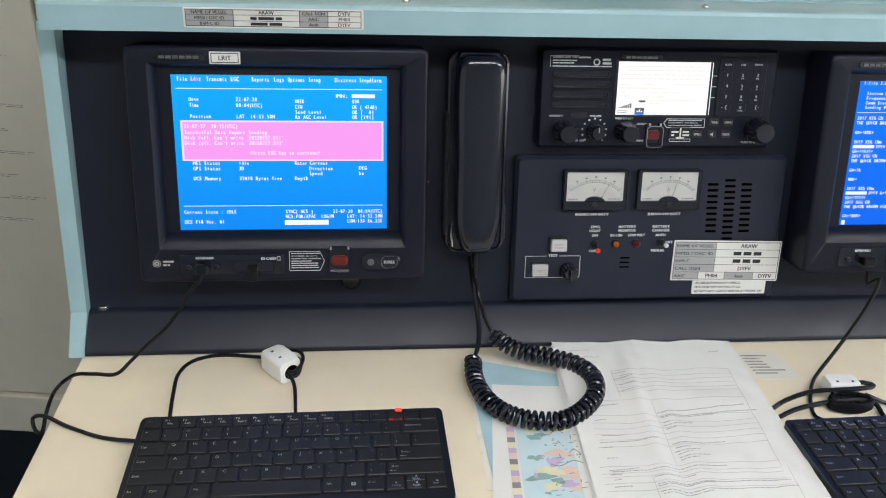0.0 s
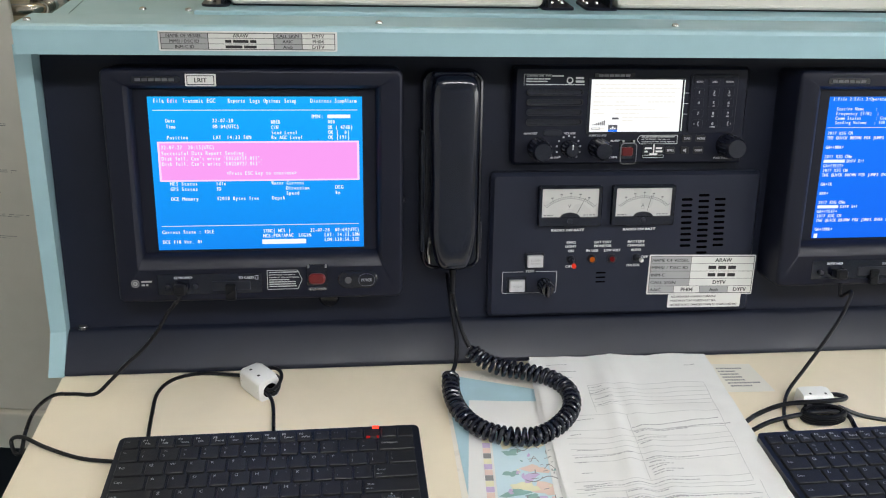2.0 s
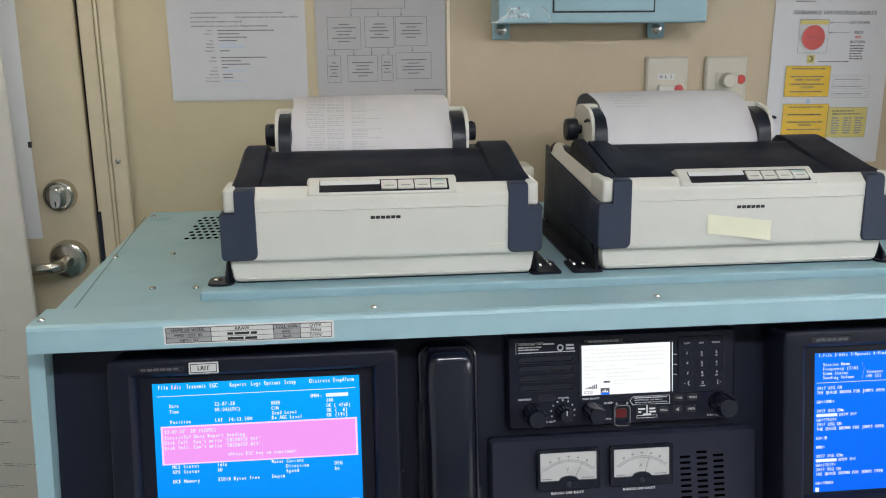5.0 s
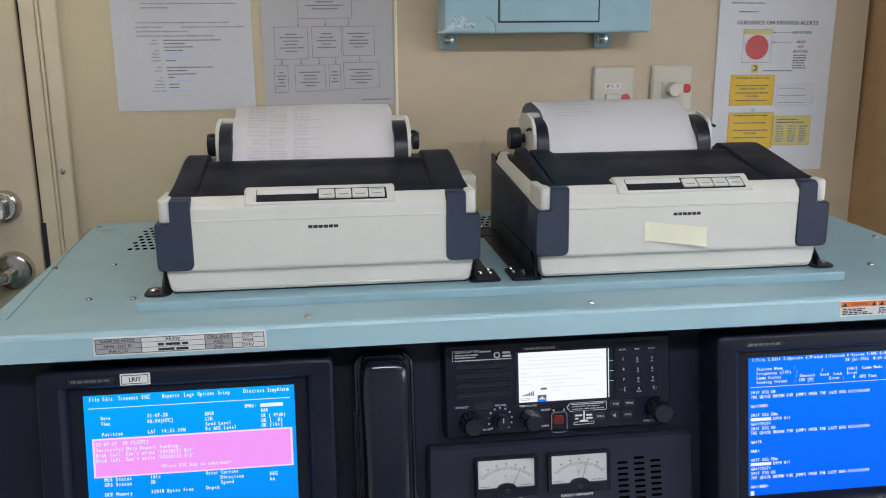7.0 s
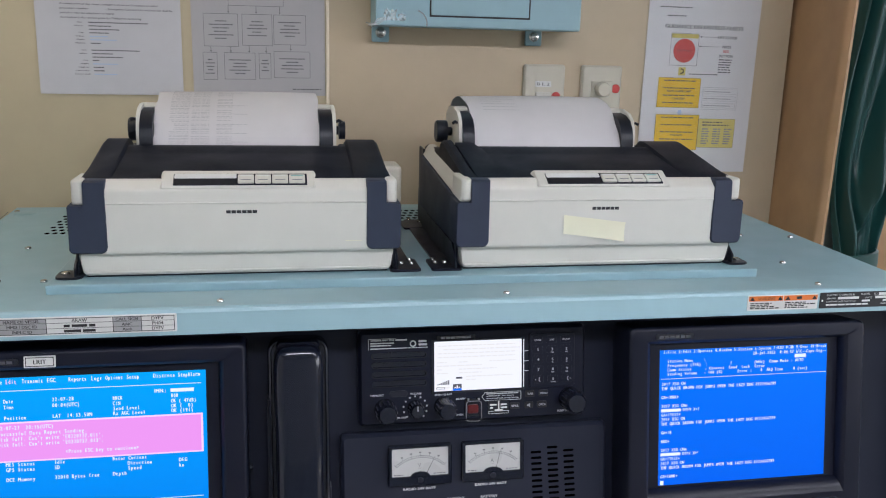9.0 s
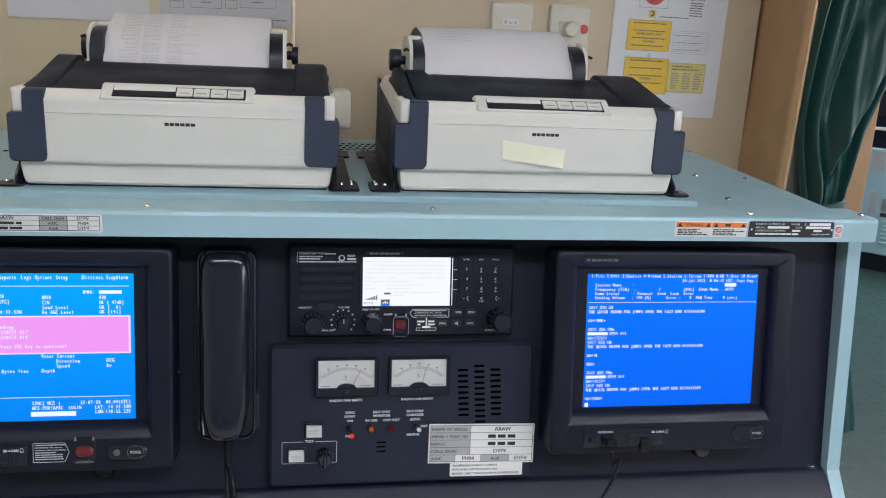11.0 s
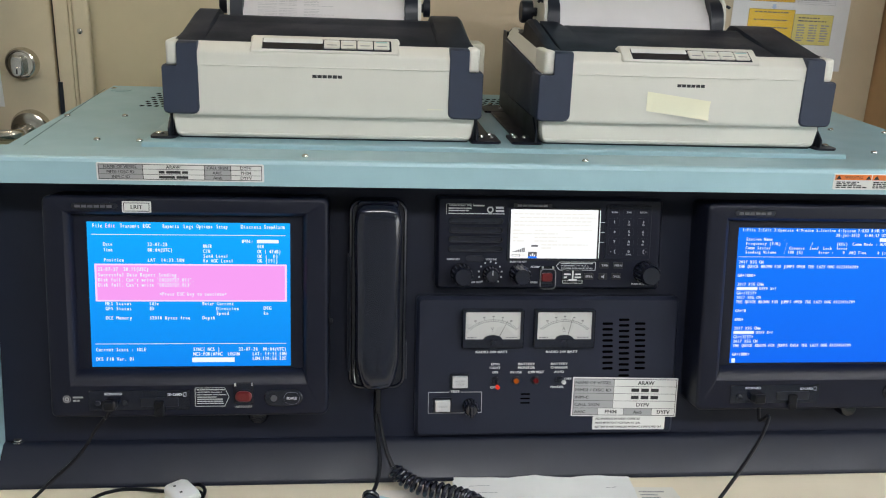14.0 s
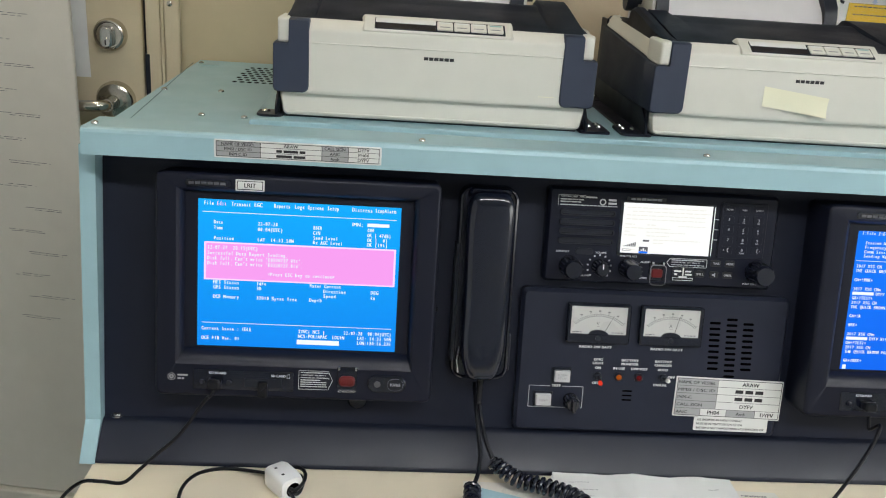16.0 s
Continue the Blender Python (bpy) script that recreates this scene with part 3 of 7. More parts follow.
part("front_panel", profile_x(B(), [(1.058, 0.785), (1.1065, 1.088), (1.120, 1.088), (1.072, 0.783)], XL, XR), NAVY, con, "dark navy front panel")
base = part("base_step", profile_x(B(), [(1.0185, 0.7515), (1.0188, 0.7545), (1.0205, 0.7570), (1.0490, 0.7832), (1.0506, 0.7846), (1.0522, 0.7855), (1.0540, 0.7860), (1.0560, 0.7862), (1.08, 0.7862), (1.08, 0.7515)], XL, XR), EDGED, con, "dark navy sloping foot of the panel", True)
for x in (-0.174, 0.922):
    screw_head(base, pose(x, 1.0595, 0.7864), 0.0045, "screw", True)
hood = part("hood", profile_x(B(), [(1.038, 1.081), (1.038, 1.103), (1.0395, 1.1060), (1.043, 1.1075), (1.098, 1.1065), (1.101, 1.104), (1.101, 1.09), (1.117, 1.088), (1.117, 1.084), (1.042, 1.084), (1.042, 1.081)], -0.186, 0.937), TEAL, con, "teal hood lip over the panel")
for x in (0.14, 0.43, 0.79, -0.178, 0.928):
    screw_head(hood, pose(x, 1.058, 1.1072), 0.0035)
screw_head(hood, pose(0.9372, 1.055, 1.094, 0, 90), 0.006)
for nm, a, b in (("side_panel", -0.2035, -0.1875), ("side_panel", 0.9345, 0.9515)):
    side = part(nm, profile_x(B(), [(1.018, 0.7505), (1.046, 0.788), (1.082, 1.080), (1.60, 1.080), (1.60, 0.7505)], a, b), TEAL, con, "teal side panel")
top = part("top_sheet", profile_x(B(), [(1.104, 1.0845), (1.104, 1.0880), (1.635, 1.0960), (1.635, 1.0905)], -0.197, 0.965), TEAL, con, "teal top sheet")
for x, y in ((-0.187, 1.363), (-0.115, 1.369), (-0.109, 1.216), (-0.060, 1.213), (0.848, 1.221), (0.945, 1.36), (0.872, 1.375), (0.842, 1.134), (-0.208 + 0.02, 1.60), (0.955, 1.58), (0.36, 1.31), (0.40, 1.245)):
    screw_head(top, pose(x, y, 1.0880 + (y - 1.104) * 0.0151), 0.004)
part("sheet_joint", bridge(B(), [[(x, y, 1.0880 + (y - 1.104) * 0.0151 + h) for x, h in ((-0.1755 - (y - 1.11) * 0.053, 0.0001), (-0.1755 - (y - 1.11) * 0.053, 0.0004), (-0.1747 - (y - 1.11) * 0.053, 0.0004), (-0.1747 - (y - 1.11) * 0.053, 0.0001))] for y in (1.112, 1.60)]), JOINT, top, "thin dark joint in the top sheet")
for x in (-0.175, 0.90):
    bm = B()
    lathe_z(bm, [(0.016, 0), (0.016, 0.0008), (0.013, 0.0014)], 0, 0, 20)
    part("plug_cap", bm, TEAL, top, smooth=True, m=pose(x, 1.59, 1.0954))
# staggered oblong black patches painted as holes at the back of the top sheet
bm = B()
bm.faces.new([bm.verts.new((0.0036 * math.cos(k * math.pi / 5), 0.0060 * math.sin(k * math.pi / 5), 0)) for k in range(10)])
hole_mesh = bpy.data.meshes.new("vent_hole")
bm.to_mesh(hole_mesh)
bm.free()
hole_mesh.materials.append(HOLE)
for bank in (-0.112, 0.345):
    for j in range(8):
        for i in range(11):
            x, y = bank + i * 0.0102 + (0.0051 if j % 2 else 0), 1.452 + j * 0.0185
            if -0.19 < x < 0.96:
                hole = new("vent_hole", hole_mesh)
                hole.parent = top
                hole.matrix_basis = pose(x, y, 1.0880 + (y - 1.104) * 0.0151 + 0.0004, 0.86)
plate = part("printer_plate", box(B(), -0.047, 0.778, 1.163, 1.50, 1.0875, 1.0990, 0.002), TEAL, con, "raised teal plate under the printers")
part("desk_top", loft(B(), [(-0.1905, 0.919, 0.50, 1.075, 0.004, -0.720), (-0.1905, 0.919, 0.50, 1.075, 0.004, -0.7485), (-0.189, 0.9175, 0.5015, 1.0735, 0.003, -0.750)]), CREAM, con, "cream laminate desk top", m=Matrix(((1, 0, 0, 0), (0, 0, 1, 0), (0, -1, 0, 0), (0, 0, 0, 1))))
part("lower_cabinet", box(B(), -0.16, 0.90, 0.72, 1.60, 0.0, 0.7195, 0.004), TEAL, con, "teal lower cabinet")
PF = pose(0, OY, OZ, LEAN_DEG)       # the panel's own frame: x along it, z up it, -y out of it

# ---- labels on the hood ----
def plate_label(name, label, x0, x1, z0, z1, m, mat=LABEL, y=-0.0006):
    ob = thing(name, label, "label", m)
    part("backing", slab(B(), x0, x1, z0, z1, 0, y, 0.0008, 0.0002, 1), mat, ob)
    return ob


HF = pose(0, 1.038, 1.0925)          # front of the hood's lip
lab = plate_label("vessel_label", "white and grey vessel identity label on the hood", -0.0605, 0.1005, -0.0075, 0.0105, HF)
bm = B()
outline(bm, -0.0585, 0.0985, -0.0060, 0.0092, 0.0006, -0.0012)
for x in (-0.0165, 0.0425, 0.0680):
    quad(bm, x, x + 0.0006, -0.0055, 0.0088, -0.0012)
for z in (-0.0010, 0.0042):
    quad(bm, -0.058, 0.098, z, z + 0.0004, -0.0012)
for i, s in enumerate(("NAME OF VESSEL", "MMSI / DSC ID", "INM-C ID")):
    write(bm, s, -0.0375, 0.0052 - i * 0.0050, 0.0029, -0.0014, "C", bold=0.0002)
write(bm, "ARAW", 0.013, 0.0052, 0.0032, -0.0014, "C", bold=0.0002)
for i in (1, 2):
    bars(bm, -0.001, 0.0053 - i * 0.0050, 0.028, 0.0026, -0.0014, fill=0.9, seed=i)
for i, s in enumerate(("CALL SIGN", "AAIC", "Ansb")):
    write(bm, s, 0.0552, 0.0052 - i * 0.0050, 0.0029, -0.0014, "C", bold=0.0002)
for i, s in enumerate(("DYFV", "PH04", "DYFV")):
    write(bm, s, 0.083, 0.0052 - i * 0.0050, 0.0032, -0.0014, "C", bold=0.0002)
part("lettering", bm, INK, lab)
for x0, x1 in ((-0.0580, -0.0165), (0.0430, 0.0680)):
    bm = B()
    quad(bm, x0, x1, -0.0055, 0.0088, -0.0009)
    part("grey_cell", bm, LABELGREY, lab)

warn = plate_label("warning_label", "white and orange warning label on the hood", 0.694, 0.778, -0.0065, 0.0105, HF)
for x0, x1 in ((0.695, 0.7355), (0.7365, 0.777)):
    bm = B()
    quad(bm, x0, x1, 0.0040, 0.0098, -0.001)
    part("orange_band", bm, ORANGE, warn)
bm = B()
write(bm, "WARNING", 0.7155, 0.0055, 0.0030, -0.0014, "C", w=0.020)
bars(bm, 0.7515, 0.0055, 0.012, 0.0030, -0.0014)
for x in (0.699, 0.732, 0.741, 0.773):
    bm.faces.new([bm.verts.new(p) for p in ((x - 0.003, -0.0014, 0.0048), (x + 0.003, -0.0014, 0.0048), (x, -0.0014, 0.0092))])
bars(bm, 0.697, 0.0012, 0.037, 0.0012, -0.0014, 4, 0.0019, 3)
bars(bm, 0.738, 0.0012, 0.037, 0.0012, -0.0014, 4, 0.0019, 8)
part("print", bm, INK, warn)

rate = plate_label("rating_plate", "black rating plate with white print on the hood", 0.7805, 0.8825, -0.0065, 0.0115, HF, INK)
bm = B()
write(bm, "RADIO CONSOLE", 0.788, 0.0078, 0.0020, -0.0012, w=0.034)
write(bm, "MODEL", 0.830, 0.0078, 0.0020, -0.0012, w=0.011)
write(bm, "RC-", 0.846, 0.0078, 0.0020, -0.0012)
quad(bm, 0.852, 0.878, 0.0072, 0.0103, -0.0012)
write(bm, "SER.NO.", 0.788, 0.0040, 0.0018, -0.0012, w=0.012)
quad(bm, 0.802, 0.828, 0.0036, 0.0064, -0.0012)
write(bm, "DATE", 0.836, 0.0040, 0.0018, -0.0012, w=0.008)
quad(bm, 0.848, 0.878, 0.0036, 0.0064, -0.0012)
write(bm, "COMPASS SAFE DISTANCE", 0.788, 0.0004, 0.0018, -0.0012, w=0.036)
for x in (0.832, 0.858):
    quad(bm, x, x + 0.010, 0.0002, 0.0024, -0.0012)
bars(bm, 0.788, -0.0034, 0.052, 0.0018, -0.0012, fill=1.0)
write(bm, "MADE IN JAPAN", 0.878, -0.0034, 0.0017, -0.0012, "R", w=0.022)
for x in (0.7832, 0.8800):
    quad(bm, x - 0.001, x + 0.001, 0.0015, 0.0035, -0.0012)
part("print", bm, LABEL, rate)
chk = plate_label("inspection_sticker", "small white sticker with a red ring on the hood", 0.884, 0.8935, -0.0065, 0.0085, HF)
part("ring", lathe(B(), [(0.0036, -0.0007), (0.0036, -0.0011), (0.0023, -0.0011)], 0.8888, 0.0030, 18, False), REDPRINT, chk)
bm = B()
bars(bm, 0.8855, -0.0035, 0.0065, 0.0012, -0.0010, 2, 0.0018)
quad(bm, 0.8880, 0.8896, 0.0020, 0.0040, -0.0010)
part("print", bm, REDPRINT, chk)

# ---- display terminals ----
def terminal(name, label, dx, first):
    """A display terminal in the panel, dx along it; first: the one with the alarm button."""
    ob = thing(name, label, "display terminal", PF @ pose(dx, 0, 0), "display terminals")
    bm = B()
    loft(bm, [(-0.1215, 0.163, 0.044, 0.2755, 0.007, 0.0), (-0.1215, 0.163, 0.044, 0.2755, 0.007, -0.0445),
              (-0.1208, 0.1622, 0.0448, 0.2748, 0.0065, -0.0465), (-0.1190, 0.1605, 0.0465, 0.2730, 0.006, -0.0478), (-0.1175, 0.1590, 0.0480, 0.2715, 0.005, -0.0480),
              (-0.1010, 0.1418, 0.0780, 0.2605, 0.0012, -0.0480), (-0.1006, 0.1414, 0.0784, 0.2601, 0.0012, -0.0476), (-0.0990, 0.1398, 0.0825, 0.2588, 0.0010, -0.0464),
              (-0.0966, 0.1380, 0.0880, 0.2572, 0.0010, -0.0435), (-0.0950, 0.1365, 0.0920, 0.2560, 0.0010, -0.0388), (-0.0945, 0.1360, 0.0930, 0.2555, 0.0008, -0.0362)], True, False, 4)
    part("casing", bm, CASE, ob, smooth=True)
    mask = B()
    loft(mask, [(-0.0945, 0.1360, 0.0930, 0.2555, 0.0008, -0.0364), (-0.0818, 0.1233, 0.0952, 0.2483, 0.0005, -0.0366)], False, False, 2)
    part("screen_mask", mask, MASK, ob, "black glass border of the screen")
    part("side_screw", lathe(B(), [(0.003, 0), (0.003, -0.002), (0.002, -0.003)], 0, 0, 10), BLACK, ob, smooth=True, m=pose(0.1645, -0.02, 0.14, 0, 0, 90))
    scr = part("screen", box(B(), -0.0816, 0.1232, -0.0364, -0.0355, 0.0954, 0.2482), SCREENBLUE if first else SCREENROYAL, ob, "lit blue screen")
    y = -0.0371
    X = lambda u: -0.0812 + u * 0.2040          # across and up the picture
    Z = lambda v: 0.2478 - v * 0.1520
    bm, dim = B(), B()
    if first:
        h = 0.0042
        for s, u0, u1 in (("File", .025, .075), ("Transmit", .160, .255), ("EGC", .270, .312), ("Reports", .368, .450), ("Logs", .470, .520), ("Options", .535, .615), ("Setup", .632, .690), ("Distress", .755, .858), ("StopAlarm", .870, .975)):
            write_mono(bm, s, X(u0), Z(.036), h, y, w=(u1 - u0) * 0.204, bold=0.0003)
        write_mono(dim, "Edit", X(.088), Z(.036), h, y, w=0.0100, bold=0.0002)
        for v in (.084, .842):
            quad(bm, X(.02), X(.98), Z(v), Z(v) + 0.0006, y)
        for s, u, v, w in (("Date", .075, .180, .045), ("22-07-28", .290, .180, .100), ("Time", .075, .218, .045), ("00:04(UTC)", .290, .218, .125), ("Position", .075, .288, .100), ("LAT  14:33.50N", .290, .288, .180),
                           ("BBER", .565, .190, .045), ("C/N", .565, .225, .035), ("Send Level", .565, .258, .125), ("Rx AGC Level", .565, .290, .150),
                           ("000", .835, .190, .035), ("OK ( 47dB)", .835, .225, .120), ("OK (  0)", .835, .258, .105), ("OK (191)", .835, .290, .105),
                           ("MES Status", .075, .600, .130), ("Idle", .290, .600, .050), ("GPS Status", .075, .635, .130), ("3D", .290, .635, .025), ("DCE Memory", .075, .700, .130), ("32010 Bytes free", .290, .700, .205),
                           ("Water Current", .555, .600, .160), ("Direction", .625, .635, .115), ("Speed", .625, .668, .065), ("Depth", .555, .700, .065), ("DEG", .865, .632, .040), ("kn", .865, .668, .025),
                           ("Current State : IDLE", .020, .918, .250), ("DCE F18 Ver. 01", .020, .985, .190), ("SYNC( NCS )", .505, .918, .135), ("NCS:POR/APAC  LOGIN", .505, .952, .235),
                           ("22-07-28  00:04(UTC)", .735, .918, .245), ("LAT: 14:33.50N", .805, .952, .175), ("LON:120:56.22E", .805, .985, .175)):
            write_mono(bm, s, X(u), Z(v - (0.020 if v < 0.3 else 0.031 if v < 0.75 else 0.026)), 0.0037, y, w=w * 0.204, bold=0.0003)
        write(bm, "IMN :", X(.760), Z(.135), 0.0037, y, w=0.0105, bold=0.0003)
        quad(bm, X(.835), X(.945), Z(.135), Z(.135) + 0.0036, y)
        quad(bm, X(.500), X(.715), Z(.972), Z(.939), y)
        pop = part("message_window", quad_bm(X(.030), X(.985), Z(.542), Z(.282), -0.0374), SCREENLILAC, scr, "pale lilac frame of the message window")
        part("message_ground", quad_bm(X(.040), X(.975), Z(.532), Z(.292), -0.0378), SCREENPINK, scr, "pink message window")
        m2 = B()
        for s, u, v, w in (("22-07-27  20:15(UTC)", .045, .352, .250), ("Successful Data Report Sending.", .045, .390, .400), ("Disk full. Can't write 'E0220727.011'.", .045, .425, .475), ("Disk full. Can't write 'E0220727.013'.", .045, .460, .475), ("<Press ESC key to continue>", .345, .522, .335)):
            write_mono(m2, s, X(u), Z(v - 0.022), 0.0037, -0.0382, w=w * 0.204, bold=0.0003)
        part("message_text", m2, SCREENTEXT, scr, "white message text")
    else:
        for s, u0, u1, v in (("1:File 2:Edit 3:Operate 4:Window 5:Station 6:System 7:RXU 8:HR 9:Over 10:Break", .015, .995, .0226), ("28-Jul-2022  8:04:57 UTC--Caps-Eng--", .545, .995, .057),
                             ("Station Name     :", .040, .265, .090), ("Frequency (T/R)  :          /          (kHz)  Comm Mode : AUTO", .040, .855, .122), ("Comm Status      : Connect  Send  Lock  Error", .040, .620, .154),
                             ("Sending Volume   : 100 (%)       Error :    0  ARQ Time     0 (sec)", .040, .880, .185)):
            write_mono(bm, s, X(u0), Z(v), 0.0034, y, w=(u1 - u0) * 0.204, bold=0.0003)
        quad(bm, X(.80), X(.87), Z(.092), Z(.065), y)
        quad(bm, X(.005), X(.995), Z(.211), Z(.211) + 0.0005, y)
        v = .258
        for blk in (("2017 XSG CN", "THE QUICK BROWN FOX JUMPS OVER THE LAZY DOG 0123456789", "", "GA+?BRK+", "", "2017 XSG CNm"), ("#", "GA+?TEST+", "2017 XSG CN", "THE QUICK BROWN FOX JUMPS OVER THE LAZY DOG 0123456789", "", "GA+?R", "", "BRK+", "", "2017 XSG CNm"), ("#", "GA+?TEST+", "2017 XSG CN", "THE QUICK BROWN FOX JUMPS OVER THE LAZY DOG 0123456789", "", "GA+?BRK+")):
            for s in blk:
                if s == "#":
                    quad(bm, X(.008), X(.125), Z(v), Z(v) + 0.0034, y)
                    write_mono(bm, "DYFV X+?", X(.135), Z(v), 0.0034, y, w=0.0200, bold=0.0003)
                elif s:
                    write_mono(bm, s, X(.008), Z(v), 0.0034, y, w=len(s) * 0.00258, bold=0.0003)
                v += .0328
        quad(bm, X(.008), X(.028), Z(v + 0.020), Z(v - 0.012), y)
    part("screen_text", bm, SCREENTEXT, scr, "white screen text")
    part("screen_text_dim", dim, SCREENLILAC, scr) if first else dim.free()
    # maker's mark, shelf under the screen, sockets
    part("name_plate", slab(B(), -0.0925, -0.0470, 0.2620, 0.2690, -0.047, -0.0490, 0.0028, 0.0004), GLOSS, ob, "black name plate")
    bm = B()
    maker_mark(bm, -0.0885, 0.2640, 0.0370, 0.0028, -0.0498)
    part("mark", bm, FADEDMARK, ob)
    sock = part("socket_strip", slab(B(), -0.083, 0.020, 0.052, 0.0735, -0.047, -0.0492, 0.0015, 0.0005), GLOSS, ob, "black socket strip")
    bm = B()
    write(bm, "KEYBOARD", -0.0665, 0.0688, 0.0026, -0.0497, w=0.0175, bold=0.0003)
    write(bm, "SD CARD", -0.0030, 0.0676, 0.0026, -0.0497, w=0.0145, bold=0.0003)
    outline(bm, 0.0130, 0.0162, 0.0668, 0.0710, 0.0004, -0.0497)
    part("lettering", bm, KEYPRINT, sock)
    card = part("card_cover", slab(B(), -0.0300, 0.0080, 0.0560, 0.0655, -0.0490, -0.0505, 0.001, 0.0004), BLACK, ob)
    part("cover_tab", slab(B(), -0.0165, -0.0065, 0.0455, 0.0630, -0.0492, -0.0535, 0.002, 0.001), RUBBER, card)
    px = -0.0605 if first else -0.0535
    plug = part("keyboard_plug", slab(B(), px - 0.0060, px + 0.0070, 0.0545, 0.0655, -0.049, -0.061, 0.003, 0.002), RUBBER, ob, "black keyboard plug", True)
    for x in (-0.073, -0.046):
        part("socket_screw", lathe(B(), [(0.0026, -0.049), (0.0026, -0.052), (0.0015, -0.0525)], x, 0.0605, 10), BLACK, sock)
    part("power_button", slab(B(), 0.0960, 0.1365, 0.0545, 0.0735, -0.047, -0.0505, 0.0095, 0.0015, 6), GLOSS, ob, "black oval power button", True)
    bm = B()
    write(bm, "POWER", 0.1252, 0.0624, 0.0032, -0.0511, "C", w=0.0105, bold=0.0003)
    for p0, p1 in zip(rrect(0.1170, 0.1335, 0.0575, 0.0705, 0.0062, 6), rrect(0.1170, 0.1335, 0.0575, 0.0705, 0.0062, 6)[1:] + rrect(0.1170, 0.1335, 0.0575, 0.0705, 0.0062, 6)[:1]):
        c0, c1 = ((0.1255 + (p[0] - 0.1255) * 0.98, 0.0640 + (p[1] - 0.0640) * 0.975) for p in (p0, p1))
        bm.faces.new([bm.verts.new((p[0], -0.0510, p[1])) for p in (p0, p1, c1, c0)])
    part("power_lettering", bm, LABELGREY, ob)
    part("panel_knob", lathe(B(), [(0.011, 0), (0.011, -0.012), (0.009, -0.015), (0.004, -0.0155)], 0.086 if first else 0.078, 0.033, 20), GLOSS, ob, smooth=True)
    if first:
        part("power_lamp", lathe(B(), [(0.0035, -0.0500), (0.0035, -0.0512), (0.002, -0.0516)], 0.1065, 0.0640, 14), FADEDMARK, ob, smooth=True)
        lr = part("lrit_label", slab(B(), -0.0428, -0.0143, 0.2592, 0.2707, -0.047, -0.0488, 0.0006, 0.0002, 1), LABEL, ob, "white label with black lettering")
        bm = B()
        outline(bm, -0.0413, -0.0158, 0.2605, 0.2694, 0.0007, -0.0492)
        write(bm, "LRIT", -0.02855, 0.2629, 0.0042, -0.0492, "C", bold=0.0003)
        part("lettering", bm, INK, lr)
        bm = B()
        for (xa, za), (xb, zb) in zip(*[(((0.0252, .0555), (0.0252, .0755), (0.0555, .0755), (0.0600, .0655), (0.0555, .0555)))[k:] + (((0.0252, .0555), (0.0252, .0755), (0.0555, .0755), (0.0600, .0655), (0.0555, .0555)))[:k] for k in (0, 1)]):
            d = Vector((xb - xa, 0, zb - za)).normalized() * 0.00025
            nx, nz = -d.z, d.x
            bm.faces.new([bm.verts.new(p) for p in ((xa + nx, -0.0488, za + nz), (xb + nx, -0.0488, zb + nz), (xb - nx, -0.0488, zb - nz), (xa - nx, -0.0488, za - nz))])
        bars(bm, 0.0270, 0.0730, 0.029, 0.0010, -0.0488, 1, 0.0024, 4, 1.0)
        write(bm, "of DISTRESS. The alert is", 0.0268, 0.0702, 0.0013, -0.0488, w=0.0260, bold=0.0002)
        write(bm, "transmitted with steady lighting.", 0.0268, 0.0676, 0.0013, -0.0488, w=0.0300, bold=0.0002)
        bars(bm, 0.0270, 0.0650, 0.029, 0.0010, -0.0488, 4, 0.0023, 4, 1.0)
        part("notice", bm, KEYPRINT, ob, "white outlined notice in unreadable print")
        red = part("alarm_button", slab(B(), 0.0665, 0.0835, 0.0600, 0.0715, -0.047, -0.0520, 0.005, 0.002, 5), RED, ob, "red alarm button under a clear cover", True)
        part("button_frame", slab(B(), 0.0645, 0.0855, 0.0575, 0.0805, -0.046, -0.0490, 0.002, 0.0006), GLOSS, ob)
        part("clear_cover", slab(B(), 0.0660, 0.0840, 0.0538, 0.0562, -0.0485, -0.0515, 0.001, 0.0006, 4), CLEAR, red, "clear hinged cover", True)
        for x in (0.0655, 0.0830):
            part("hinge", slab(B(), x, x + 0.0022, 0.0775, 0.0815, -0.0488, -0.0515, 0.0005, 0.0003, 1), STEEL, red)
        bm = B()
        lathe(bm, [(0.0040, -0.0487), (0.0034, -0.0487)], -0.1045, 0.0645, 16, False)
        lathe(bm, [(0.0024, -0.0487), (0.0010, -0.0487)], -0.1045, 0.0645, 12, False)
        bars(bm, -0.0985, 0.0655, 0.0105, 0.0018, -0.0487, 2, 0.0036, 2, 0.95)
        part("approval_mark", bm, LABELGREY, ob)
    return ob


def quad_bm(x0, x1, z0, z1, y):
    bm = B()
    quad(bm, x0, x1, z0, z1, y)
    return bm


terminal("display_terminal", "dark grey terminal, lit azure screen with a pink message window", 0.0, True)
terminal("display_terminal", "dark grey terminal, lit royal blue screen of white text", 0.6905, False)


# ---- handset in its cradle ----
def sections(bm, secs, n=5):
    """Rounded sections (z, x0, x1, y0, y1, r) stacked up z."""
    return bridge(bm, [[(x, y, s[0]) for x, y in rrect(s[1], s[2], s[3], s[4], s[5], n)] for s in secs])


